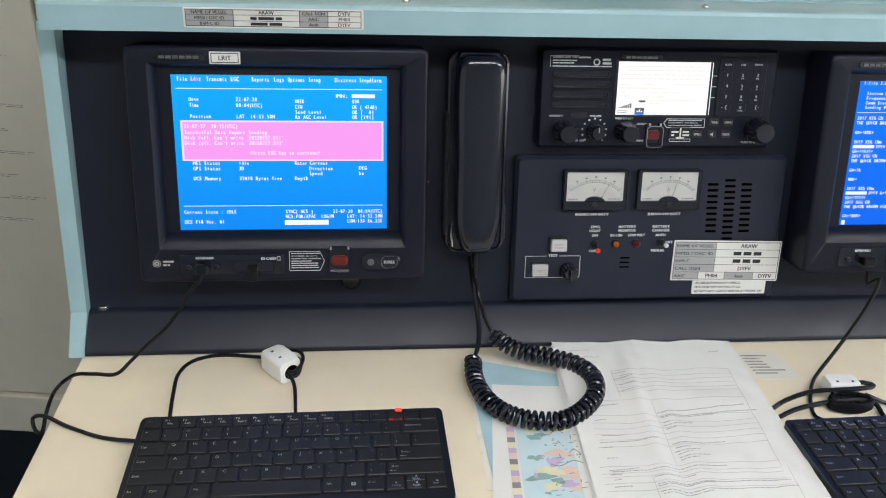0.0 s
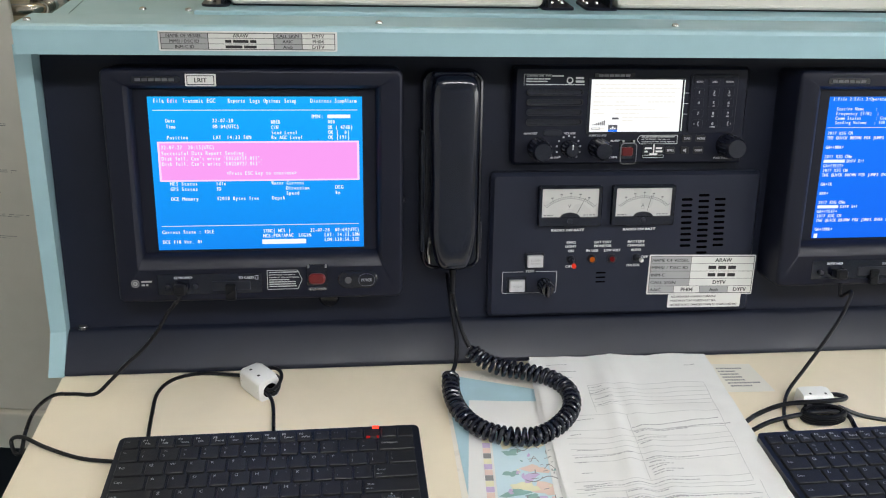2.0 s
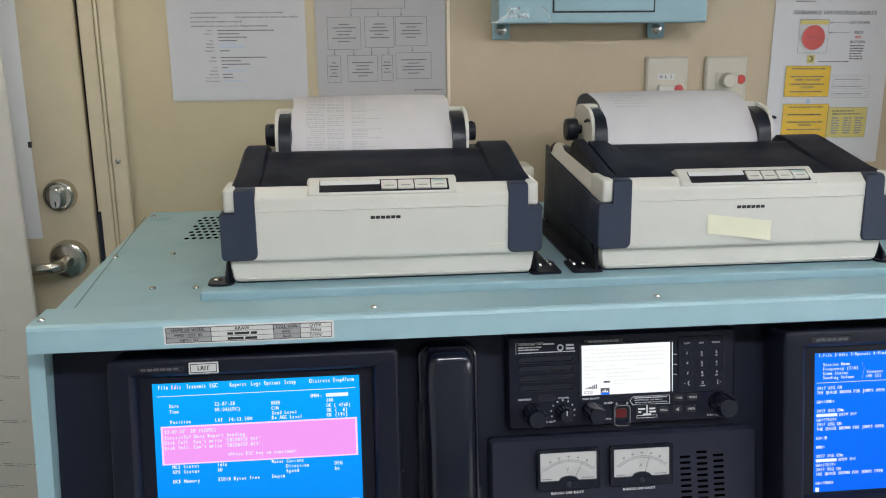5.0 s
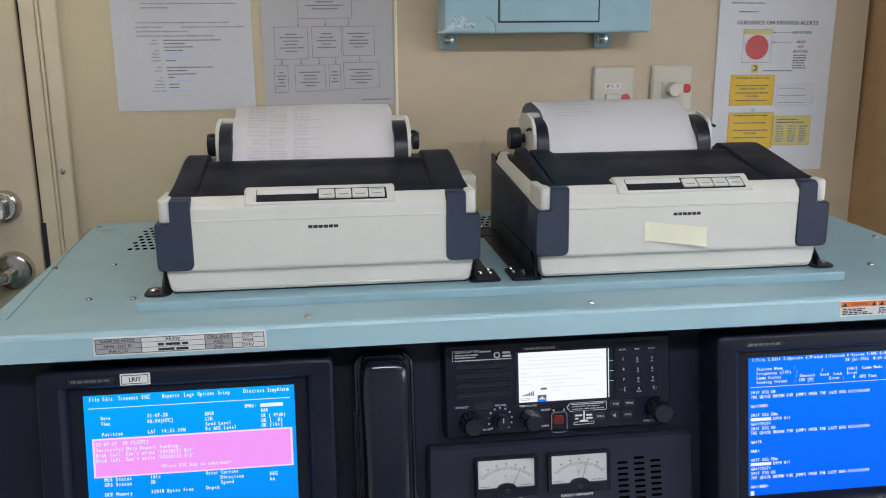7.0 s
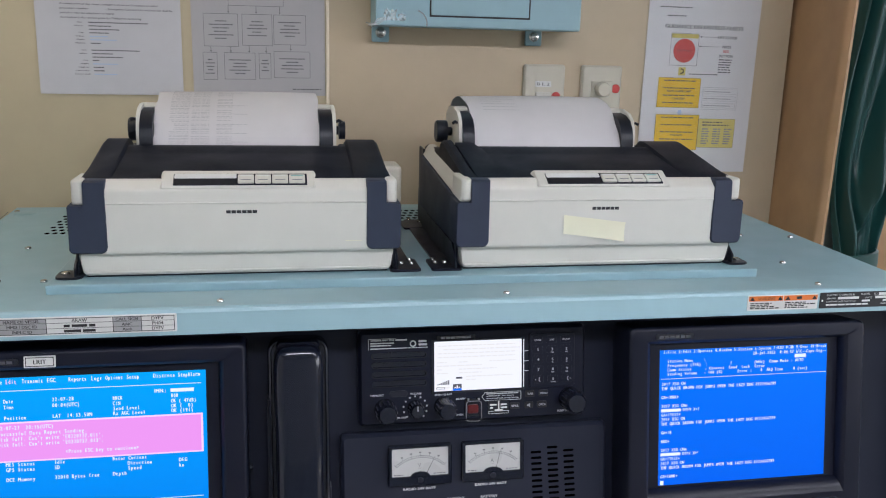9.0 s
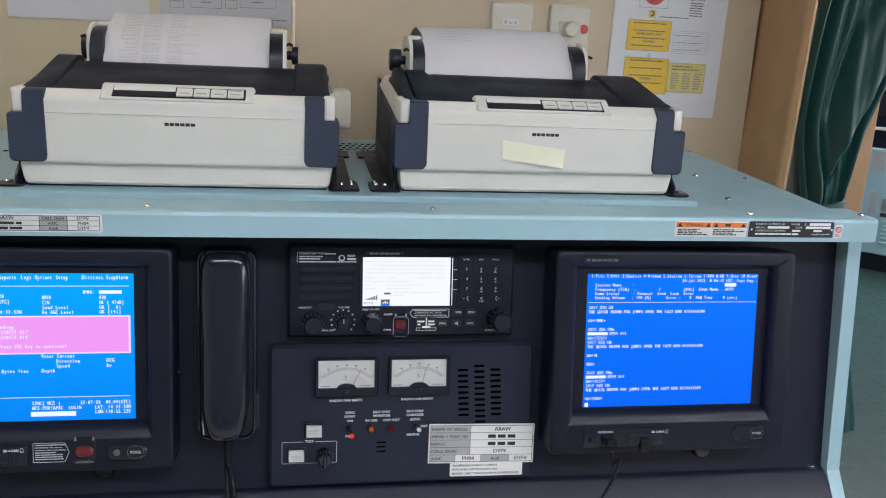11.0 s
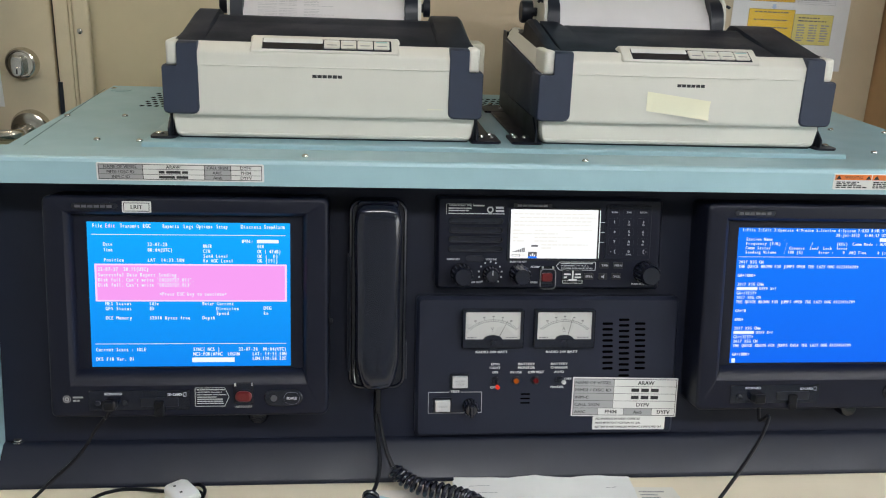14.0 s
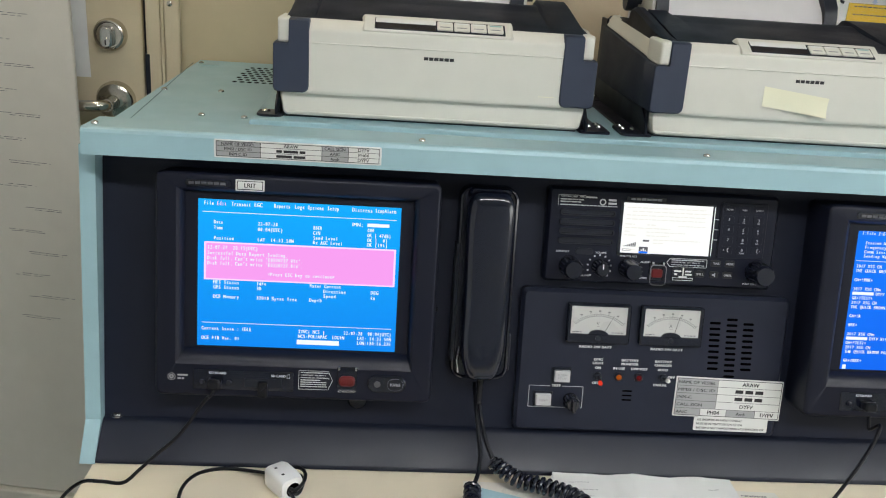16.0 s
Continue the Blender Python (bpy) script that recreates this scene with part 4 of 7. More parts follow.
cr = thing("handset_cradle", "black plastic handset cradle on the panel", "cradle", PF)
part("base", loft(B(), [(0.1838, 0.2466, 0.064, 0.2735, 0.014, 0), (0.1838, 0.2466, 0.064, 0.2735, 0.014, -0.020), (0.1850, 0.2454, 0.0652, 0.2723, 0.013, -0.0232), (0.1870, 0.2434, 0.0672, 0.2703, 0.011, -0.0238), (0.1880, 0.2424, 0.0682, 0.2693, 0.010, -0.0205)], n=6), GLOSS, cr, smooth=True)
part("top_hook", loft(B(), [(0.1930, 0.2370, 0.262, 0.2725, 0.005, -0.018), (0.1930, 0.2370, 0.2632, 0.2725, 0.005, -0.030), (0.1950, 0.2350, 0.2650, 0.2712, 0.004, -0.0330)]), GLOSS, cr, smooth=True)
part("side_rail", box(B(), 0.1828, 0.1862, -0.025, 0, 0.085, 0.212, 0.0012), BLACK, cr)
part("side_rail", box(B(), 0.2440, 0.2478, -0.022, 0, 0.075, 0.115, 0.0012), BLACK, cr)
part("latch", tube(B(), smoothed([(0.1925, -0.024, 0.100), (0.1905, -0.030, 0.088), (0.1915, -0.030, 0.074)], 5), 0.0016, 8), STEEL, cr, smooth=True)
hs = thing("telephone_handset", "black telephone handset hanging in its cradle", "handset", PF)
HC, HZ0, HZ1 = 0.2148, 0.0710, 0.2705          # middle, foot and head of the handset


def handset_loop(y, inset, n=64):
    """The handset's outline at depth y: broad at the ends, waisted between, with round corners."""
    pts = []
    zm, hz = (HZ0 + HZ1) / 2, (HZ1 - HZ0) / 2 - inset
    for k in range(n):
        a = 2 * math.pi * k / n
        c, s_ = math.cos(a), math.sin(a)
        q_x, q_z = math.copysign(abs(c) ** 0.42, c), math.copysign(abs(s_) ** 0.20, s_)
        z = zm + hz * q_z
        e = (z - HZ0) / (HZ1 - HZ0)
        w = 0.0252 - 0.0016 * math.exp(-((e - 0.44) / 0.16) ** 2) - 0.0062 * max(0, 1 - e / 0.26) ** 1.5 - 0.0012 * max(0, 0.4 - e) - inset
        pts.append((HC + w * q_x, y, z))
    return pts


part("handset_body", bridge(B(), [handset_loop(y, d) for y, d in ((-0.014, 0.003), (-0.020, 0.0008), (-0.034, 0.0), (-0.046, 0.0004), (-0.0505, 0.0014), (-0.0532, 0.0030), (-0.0548, 0.0050), (-0.0555, 0.0078), (-0.0560, 0.0112), (-0.0563, 0.0150), (-0.0564, 0.0190))]), GLOSS, hs, smooth=True)
part("strain_relief", tube(B(), [Vector((0.2165, -0.032, 0.0725 - k * 0.004)) for k in range(9)], [0.0042 - 0.0008 * (k % 2) - 0.0001 * k for k in range(9)], 10), RUBBER, hs, smooth=True)
inv = PF.inverted()
W2 = lambda pts: [Vector(p) for p in pts]
# cord: straight lead from the handset to the coil, the coil looping over the papers, and its return to the panel
start = PF @ Vector((0.2168, -0.030, 0.040))
lead = smoothed([start, (0.2205, 1.033, 0.812), (0.2255, 1.016, 0.794), (0.2325, 1.004, 0.780)], 8)
helix_path = smoothed([(0.2090, 0.968, 0.768), (0.2075, 0.945, 0.764), (0.2120, 0.917, 0.7625), (0.224, 0.893, 0.762), (0.241, 0.879, 0.762), (0.260, 0.873, 0.762), (0.281, 0.873, 0.762), (0.303, 0.886, 0.763), (0.322, 0.911, 0.764), (0.326, 0.940, 0.765), (0.312, 0.962, 0.766), (0.288, 0.974, 0.767), (0.262, 0.983, 0.768), (0.244, 0.995, 0.772), (0.2335, 1.003, 0.778)], 26)
ret = smoothed([(0.2090, 0.968, 0.768), (0.2155, 0.983, 0.775), (0.2185, 1.000, 0.788), (0.2165, 1.020, 0.806), (0.2140, 1.044, 0.828), PF @ Vector((0.2145, 0.0, 0.052))], 8)
part("cord_lead", tube(B(), lead, 0.0023), RUBBER, hs, "smooth black cord", True, inv)
part("cord_return", tube(B(), ret, 0.0023), RUBBER, hs, "smooth black cord", True, inv)
cum = [0.0]
for a, b in zip(helix_path, helix_path[1:]):
    cum.append(cum[-1] + (b - a).length)
turns, coil, up = 52, [], Vector((0, 0, 1))
N = turns * 12
for i in range(N + 1):
    d = cum[-1] * i / N
    k = max(j for j in range(len(cum)) if cum[j] <= d + 1e-9)
    k = min(k, len(helix_path) - 2)
    f = (d - cum[k]) / max(cum[k + 1] - cum[k], 1e-9)
    p = helix_path[k].lerp(helix_path[k + 1], f)
    t = (helix_path[min(k + 2, len(helix_path) - 1)] - helix_path[max(k - 1, 0)]).normalized()
    side = t.cross(up).normalized()
    u2 = side.cross(t)
    a = 2 * math.pi * turns * i / N
    coil.append(p + 0.0072 * (math.cos(a) * side + math.sin(a) * u2))
part("coiled_cord", tube(B(), coil, 0.0024, 8), GLOSS, hs, "coiled black cord looping over the papers", True, inv)
hs["label"] = "black telephone handset hanging in its cradle with a coiled cord"


# ---- radio control unit ----
rd = thing("radio_control_unit", "dark radio control unit with a lit white display, keypad and knobs", "radio", PF)
F = -0.0150
part("casing", loft(B(), [(0.2785, 0.5300, 0.1745, 0.2765, 0.004, 0), (0.2785, 0.5300, 0.1745, 0.2765, 0.004, -0.011), (0.2815, 0.5270, 0.1775, 0.2735, 0.003, F), (0.2840, 0.5235, 0.1800, 0.2720, 0.003, F)]), CASE, rd, smooth=True)
for i in range(4):
    z = 0.2505 - i * 0.0102
    part("speaker_slot", loft(B(), [(0.2915, 0.3515, z - 0.0035, z + 0.0035, 0.0034, F - 0.0002), (0.2915, 0.3515, z - 0.0035, z + 0.0035, 0.0034, F - 0.0020), (0.2930, 0.3500, z - 0.0024, z + 0.0024, 0.0023, F - 0.0020), (0.2935, 0.3495, z - 0.002, z + 0.002, 0.0018, F - 0.0004)]), GLOSS, rd, smooth=True)
part("socket_cover", slab(B(), 0.3110, 0.3305, 0.2055, 0.2120, F, F - 0.0015, 0.003, 0.0006), BLACK, rd)
part("mark_plate", slab(B(), 0.3620, 0.4050, 0.2655, 0.2700, F, F - 0.0008, 0.0005, 0.0002, 1), GLOSS, rd)
bm = B()
maker_mark(bm, 0.3665, 0.2664, 0.0340, 0.0024, F - 0.0012)
part("mark", bm, DIMPRINT, rd)
part("screen_surround", slab(B(), 0.3560, 0.4595, 0.2065, 0.2655, F + 0.0005, F - 0.0007, 0.0015, 0.0003), GLOSS, rd)
scr = part("screen", box(B(), 0.3595, 0.4565, F - 0.0012, F - 0.0006, 0.2095, 0.2635), SCREENWHITE, rd, "lit white display")
bm, dk, bl = B(), B(), B()
for s, n_, z in ((3, 5, 0.2580), (5, 6, 0.2540), (9, 4, 0.2498), (12, 5, 0.2456)):
    bars(bm, 0.3630 + 0.003 * (s % 3), z, 0.086, 0.0014, F - 0.0017, seed=s, fill=0.85)
for s, x, z, w in ((2, .362, .2400, .011), (3, .386, .2400, .011), (4, .420, .2400, .030), (5, .362, .2362, .050), (6, .362, .2322, .006), (7, .386, .2322, .044), (8, .362, .2282, .014), (9, .386, .2282, .027), (10, .394, .2240, .052), (11, .394, .2205, .012), (13, .366, .2125, .010)):
    bars(bm, x, z, w, 0.0014, F - 0.0017, seed=s, fill=0.9)
for i in range(7):
    quad(dk, 0.3622 + i * 0.0020, 0.3636 + i * 0.0020, 0.2165, 0.2172 + i * 0.0007, F - 0.0017)
quad(dk, 0.3830, 0.3900, 0.2225, 0.2245, F - 0.0017)
outline(dk, 0.3615, 0.3705, 0.2118, 0.2140, 0.0004, F - 0.0017)
quad(bl, 0.3795, 0.3893, 0.2097, 0.2118, F - 0.0017)
quad(dk, 0.3795, 0.3893, 0.2119, 0.2168, F - 0.0017)
light = B()
for k in range(3):
    quad(light, 0.3815 + k * 0.0022, 0.3830 + k * 0.0022, 0.2125, 0.2138 + 0.0014 * (k == 1), F - 0.0020)
part("display_symbols", light, SCREENWHITE, scr)
# thin glowing strip painted for the gleam along the display's right edge
part("display_edge", quad_bm(0.4583, 0.4591, 0.2100, 0.2632, F - 0.0017), SCREENWHITE, scr, "bright line beside the display")
part("display_text", bm, SCREENGREY, scr, "grey display text in unreadable lines")
part("display_symbols", dk, SCREENDARK, scr)
part("display_icon", bl, SCREENROYAL, scr, "blue display icon")
part("keypad", slab(B(), 0.4655, 0.5170, 0.2085, 0.2690, F, F - 0.0018, 0.003, 0.0006), CASE, rd)
for r_, row in enumerate(("SCAN 2182 RT/CH", "1 2 3", "4 5 6", "7 8 9", "< 0 >")):
    for c, s in enumerate(row.split()):
        x, z = 0.4740 + c * 0.0163 + r_ * 0.0004, 0.2617 - r_ * 0.0110
        key = part("key", slab(B(), x - 0.0060, x + 0.0060, z - 0.0042, z + 0.0042, F - 0.0018, F - 0.0024, 0.0015, 0.0003, 2), CASE, rd)
        bm = B()
        if s in "<>":
            f_ = 1 if s == "<" else -1
            tube(bm, W2([(x + 0.0016, F - 0.0029, z + 0.0024), (x + 0.0004, F - 0.0029, z + 0.0014), (x + 0.0004, F - 0.0029, z - 0.0010), (x + 0.0016, F - 0.0029, z - 0.0022)]), 0.0005, 6)
            quad(bm, x - f_ * 0.0036 - 0.0005, x - f_ * 0.0036 + 0.0005, z - 0.0005, z + 0.0005, F - 0.0029)
        else:
            write(bm, s, x, z - (0.0012 if r_ else 0.001), 0.0030 if r_ else 0.0019, F - 0.0029, "C", bold=0.0004)
            if s in "2380569" and r_:
                write(bm, {"2": "TX", "3": "SQ", "5": "AI", "6": "EI", "8": "NB", "0": "TUNE", "9": "NR"}[s], x, z - 0.0038, 0.0016, F - 0.0029, "C", bold=0.0003)
        part("key_lettering", bm, FAINTINK, key)
for x, z, w, s in ((.4660, .2020, .0105, "TAB"), (.4815, .2020, .0105, "MENU"), (.4490, .1895, .0105, "SPILL"), (.4650, .1895, .0095, ""), (.4800, .1895, .0105, "CANCEL")):
    key = part("key", slab(B(), x - w / 2, x + w / 2, z - 0.0036, z + 0.0036, F, F - 0.0013, 0.001, 0.0004, 2), KEYCAP, rd)
    bm = B()
    if s:
        write(bm, s, x, z - 0.001, 0.0023, F - 0.0018, "C", w=min(w * 0.78, len(s) * 0.0023), bold=0.0004)
    else:
        bm.faces.new([bm.verts.new(p) for p in ((x - .0022, F - .0018, z - .0008), (x - .0008, F - .0018, z - .0008), (x + .0012, F - .0018, z - .0024), (x + .0012, F - .0018, z + .0024), (x - .0008, F - .0018, z + .0008), (x - .0022, F - .0018, z + .0008))])
    part("key_lettering", bm, FAINTINK, key)


def knob(name, parent, x, z, r, y, depth, pointer=False, label=""):
    k = part(name, lathe(B(), [(r * 1.08, y), (r * 1.08, y - depth * 0.15), (r, y - depth * 0.2), (r * 0.95, y - depth * 0.85), (r * 0.80, y - depth), (r * 0.1, y - depth)], x, z, 28), GLOSS, parent, label, True)
    bm = B()
    for i in range(14):
        a = 2 * math.pi * i / 14
        box(bm, x + r * math.cos(a) - 0.0005, x + r * math.cos(a) + 0.0005, y - depth * 0.82, y - depth * 0.25, z + r * math.sin(a) - 0.0005, z + r * math.sin(a) + 0.0005)
    part("grip", bm, BLACK, k)
    if pointer:
        part("pointer", box(B(), x - 0.0004, x + 0.0004, y - depth - 0.0006, y - depth, z + r * 0.15, z + r * 0.8), PRINT, k)
    return k


knob("knob", rd, 0.3060, 0.1925, 0.0108, F, 0.026)
knob("knob", rd, 0.3385, 0.1925, 0.0078, F, 0.019, True)
knob("knob", rd, 0.3700, 0.1930, 0.0100, F, 0.026)
knob("knob", rd, 0.5120, 0.1945, 0.0118, F, 0.026)
bm = B()
for i in range(11):
    a = radians(225 - i * 27)
    x, z = 0.3385 + 0.0128 * math.cos(a), 0.1925 + 0.0128 * math.sin(a)
    quad(bm, x - 0.0009, x + 0.0009, z - 0.0009, z + 0.0009, F - 0.0005)
for s, x, z, w in (("HANDSET", .2905, .2070, .0140), ("VOLUME", .3330, .2070, .0120), ("RF GAIN", .3635, .2075, .0110), ("PUSH TO ATT", .3600, .2045, .0185), ("PWR OFF", .3155, .1815, .0130), ("ALARM", .3830, .1990, .0105), ("OVEN", .3830, .1815, .0080), ("PUSH TO ENTER", .4980, .1800, .0230)):
    write(bm, s, x, z, 0.0021, F - 0.0005, w=w, bold=0.0004)
for z in (0.2495, 0.2385, 0.2275):
    quad(bm, 0.4595, 0.4645, z, z + 0.0007, F - 0.0009)
write(bm, "CONTROL UNIT  TYPE", 0.2910, 0.2663, 0.0016, F - 0.0005, w=0.0250, bold=0.0003)
quad(bm, 0.3175, 0.3300, 0.2662, 0.2678, F - 0.0005)
bars(bm, 0.2910, 0.2633, 0.028, 0.0013, F - 0.0005, 2, 0.0025, 6, 1.0)
bars(bm, 0.2910, 0.2577, 0.062, 0.0010, F - 0.0005, 1, 0.0, 8, 1.0)
quad(bm, 0.2885, 0.2889, 0.2570, 0.2685, F - 0.0005)
quad(bm, 0.2890, 0.3180, 0.2684, 0.2688, F - 0.0005)
lathe(bm, [(0.0036, F - 0.0005), (0.0022, F - 0.0005)], 0.3365, 0.2625, 14, False)
bars(bm, 0.3425, 0.2638, 0.010, 0.0022, F - 0.0005, 2, 0.0036, 5, 1.0)
for p, q in zip(((.4120, .2010), (.4155, .2055), (.4560, .2055), (.4560, .1965), (.4155, .1965)), ((.4155, .2055), (.4560, .2055), (.4560, .1965), (.4155, .1965), (.4120, .2010))):
    d = Vector((q[0] - p[0], 0, q[1] - p[1])).normalized() * 0.0003
    bm.faces.new([bm.verts.new(v) for v in ((p[0] - d.z, F - .0005, p[1] + d.x), (q[0] - d.z, F - .0005, q[1] + d.x), (q[0] + d.z, F - .0005, q[1] - d.x), (p[0] + d.z, F - .0005, p[1] - d.x))])
bars(bm, 0.4170, 0.2033, 0.036, 0.0011, F - 0.0005, 1, 0.0022, 9, 1.0)
write(bm, "of DISTRESS. The alert is", 0.4170, 0.2008, 0.0013, F - 0.0005, w=0.0310, bold=0.0002)
write(bm, "transmitted with steady lighting.", 0.4170, 0.1982, 0.0013, F - 0.0005, w=0.0365, bold=0.0002)
part("lettering", bm, KEYPRINT, rd)
al = part("alarm_button", slab(B(), 0.3955, 0.4075, 0.1840, 0.1935, F, F - 0.0045, 0.002, 0.001), RED, rd, "red alarm button", True)
part("button_frame", slab(B(), 0.3930, 0.4100, 0.1800, 0.2010, F + 0.0005, F - 0.0015, 0.002, 0.0005), GLOSS, rd)
# cover's glint drawn as a dim grey ring round its edge
bm = B()
tube(bm, [Vector((x, F - 0.0075, z)) for x, z in rrect(0.3930, 0.4100, 0.1765, 0.1985, 0.004, 5)] + [Vector((0.4100, F - 0.0075, 0.1945))], 0.0005, 6)
part("clear_cover", bm, DIMPRINT, al, "glinting edge of the clear hinged cover", True)
for x in (0.3945, 0.4060):
    part("hinge", slab(B(), x, x + 0.0025, 0.1985, 0.2015, F - 0.001, F - 0.006, 0.0004, 0.0002, 1), STEEL, al)
dsc = part("function_key", slab(B(), 0.4185, 0.4425, 0.1805, 0.1965, F, F - 0.0008, 0.002, 0.0003), GLOSS, rd, "twin key with a white divider")
part("function_key_face", slab(B(), 0.4190, 0.4293, 0.1868, 0.1958, F - 0.0008, F - 0.0018, 0.0012, 0.0003), BLACK, dsc)
part("function_key_face", slab(B(), 0.4321, 0.4420, 0.1868, 0.1958, F - 0.0008, F - 0.0018, 0.0012, 0.0003), BLACK, dsc)
bm = B()
quad(bm, 0.4299, 0.4315, 0.1866, 0.1960, F - 0.0014)
quad(bm, 0.4262, 0.4352, 0.1846, 0.1866, F - 0.0014)
outline(bm, 0.4192, 0.4420, 0.1818, 0.1848, 0.0004, F - 0.0014)
part("key_divider", bm, LABEL, dsc, "white divider between the keys")
bm = B()
bars(bm, 0.4205, 0.1912, 0.008, 0.0018, F - 0.0025, 2, 0.0034, 2, 1.0)
bars(bm, 0.4326, 0.1912, 0.008, 0.0018, F - 0.0025, 2, 0.0034, 5, 1.0)
part("function_key_print", bm, PRINT, dsc)

# ---- battery unit ----
bt = thing("battery_panel", "charcoal battery monitor panel with two meters, switches and lamps", "control panel", PF)
G = -0.0130
part("casing", loft(B(), [(0.2585, 0.5570, 0.0045, 0.1655, 0.005, 0), (0.2585, 0.5570, 0.0045, 0.1655, 0.005, -0.009), (0.2620, 0.5535, 0.0080, 0.1620, 0.004, G), (0.2650, 0.5510, 0.0105, 0.1600, 0.003, G)]), UNIT, bt, smooth=True)
for x0, unit, tip in ((0.3085, "V", 0.47), (0.3890, "A", 0.24)):
    mt = part("meter", loft(B(), [(x0, x0 + 0.0690, 0.1085, 0.1525, 0.002, G), (x0, x0 + 0.0690, 0.1085, 0.1525, 0.002, G - 0.007), (x0 + 0.001, x0 + 0.0680, 0.1095, 0.1515, 0.0015, G - 0.008), (x0 + 0.0035, x0 + 0.0655, 0.1185, 0.1500, 0.001, G - 0.008), (x0 + 0.004, x0 + 0.0650, 0.1190, 0.1495, 0.001, G - 0.0055)]), GLOSS, bt, "black framed panel meter with a white face")
    part("meter_face", box(B(), x0 + 0.004, x0 + 0.0650, G - 0.0062, G - 0.0052, 0.1190, 0.1495), METERFACE, mt)
    part("meter_hub", bridge(B(), [[(x0 + 0.0345 + 0.0105 * math.cos(a), yy, 0.1190 + 0.0050 * math.sin(a)) for a in [math.pi * i / 12 for i in range(13)]] for yy in (G - 0.006, G - 0.0085)]), GLOSS, mt)
    part("adjust_screw", lathe(B(), [(0.003, G - 0.008), (0.003, G - 0.009), (0.002, G - 0.0093)], x0 + 0.0345, 0.1148, 12), BLACK, mt)
    bm = B()
    cx, cz, R = x0 + 0.0345, 0.1010, 0.0405
    for r0 in (R, R - 0.0022):
        for i in range(24):
            a, b = radians(132 - 84 * i / 24), radians(132 - 84 * (i + 1) / 24)
            bm.faces.new([bm.verts.new((cx + rr * math.cos(t), G - 0.0066, cz + rr * math.sin(t))) for rr, t in ((r0, a), (r0, b), (r0 - 0.00035, b), (r0 - 0.00035, a))])
    for i in range(31):
        t = radians(132 - 84 * i / 30)
        l = 0.0042 if i % 5 == 0 else 0.0022
        d, nrm = Vector((math.cos(t), 0, math.sin(t))), Vector((-math.sin(t), 0, math.cos(t))) * 0.00018
        a, b = Vector((cx, G - 0.0066, cz)) + d * (R - 0.0022), Vector((cx, G - 0.0066, cz)) + d * (R - 0.0022 + l)
        bm.faces.new([bm.verts.new(v) for v in (a + nrm, b + nrm, b - nrm, a - nrm)])
        if i % 5 == 0 and 0 < i < 30:
            bars(bm, b.x - 0.0012, b.z + 0.0006, 0.0024, 0.0014, G - 0.0066, seed=i)
    write(bm, unit, cx - 0.001, 0.1290, 0.0040, G - 0.0066, "C")
    quad(bm, cx - 0.0022, cx + 0.0012, 0.1275, 0.1278, G - 0.0066)
    bars(bm, x0 + 0.006, 0.1205, 0.010, 0.0010, G - 0.0066, seed=3)
    bars(bm, x0 + 0.049, 0.1205, 0.013, 0.0010, G - 0.0066, seed=4)
    part("scale", bm, NOTICEINK, mt)
    t = math.pi / 2 - tip
    d, nrm = Vector((math.cos(t), 0, math.sin(t))), Vector((-math.sin(t), 0, math.cos(t))) * 0.00030
    o = Vector((cx, G - 0.0072, 0.1085))
    bm = B()
    bm.faces.new([bm.verts.new(v) for v in (o + d * 0.0125 + nrm, o + d * 0.0350 + nrm * 0.5, o + d * 0.0350 - nrm * 0.5, o + d * 0.0125 - nrm)])
    part("needle", bm, INK, mt)
bm = B()
for s, x, z, w in (("RADIO 24V BATT", .3430, .1015, .0360), ("RADIO 24V BATT", .4225, .1015, .0360), ("EMG", .3475, .0875, .0095), ("LIGHT", .3475, .0832, .0120), ("ON", .3475, .0780, .0060), ("BATTERY", .3830, .0875, .0190), ("MONITOR", .3830, .0832, .0190), ("IN USE", .3715, .0780, .0130), ("LOW VOLT", .3940, .0780, .0180), ("BATTERY", .4205, .0875, .0190), ("CHARGER", .4205, .0832, .0195), ("AUTO", .4205, .0780, .0110), ("OFF", .4310, .0698, .0080), ("MANUAL", .4190, .0605, .0150), ("OFF", .3465, .0605, .0080), ("TEST", .3030, .0560, .0100)):
    write(bm, s, x, z, 0.0028, G - 0.0004, "C", w=w, bold=0.00035)
for x0, x1, z0, z1 in ((.2735, .3330, .0322, .0327), (.2730, .2735, .0327, .0565), (.3330, .3335, .0327, .0565), (.2735, .2960, .0565, .0570), (.3100, .3330, .0565, .0570)):
    quad(bm, x0, x1, z0, z1, G - 0.0004)
part("lettering", bm, PRINT, bt)
for nm, x, z, s in (("buzzer_stop_button", 0.3080, 0.0695, ("BUZZER", "STOP")), ("test_button", 0.2890, 0.0420, ("TEST",))):
    part("button_socket", slab(B(), x - 0.0105, x + 0.0105, z - 0.0085, z + 0.0085, G, G - 0.002, 0.001, 0.0005), BLACK, bt)
    bb = part(nm, slab(B(), x - 0.0085, x + 0.0085, z - 0.0065, z + 0.0065, G - 0.001, G - 0.0065, 0.001, 0.0008), PUSHCAP, bt, "translucent white push button")
    bm = B()
    for i, q in enumerate(s):
        write(bm, q, x, z + (0.0006 if len(s) == 2 else -0.0012) - i * 0.0036, 0.0022, G - 0.0070, "C", w=0.0105)
    part("lettering", bm, GREYINK, bb)
knob("selector_knob", bt, 0.3200, 0.0410, 0.0078, G, 0.018, label="black selector knob")
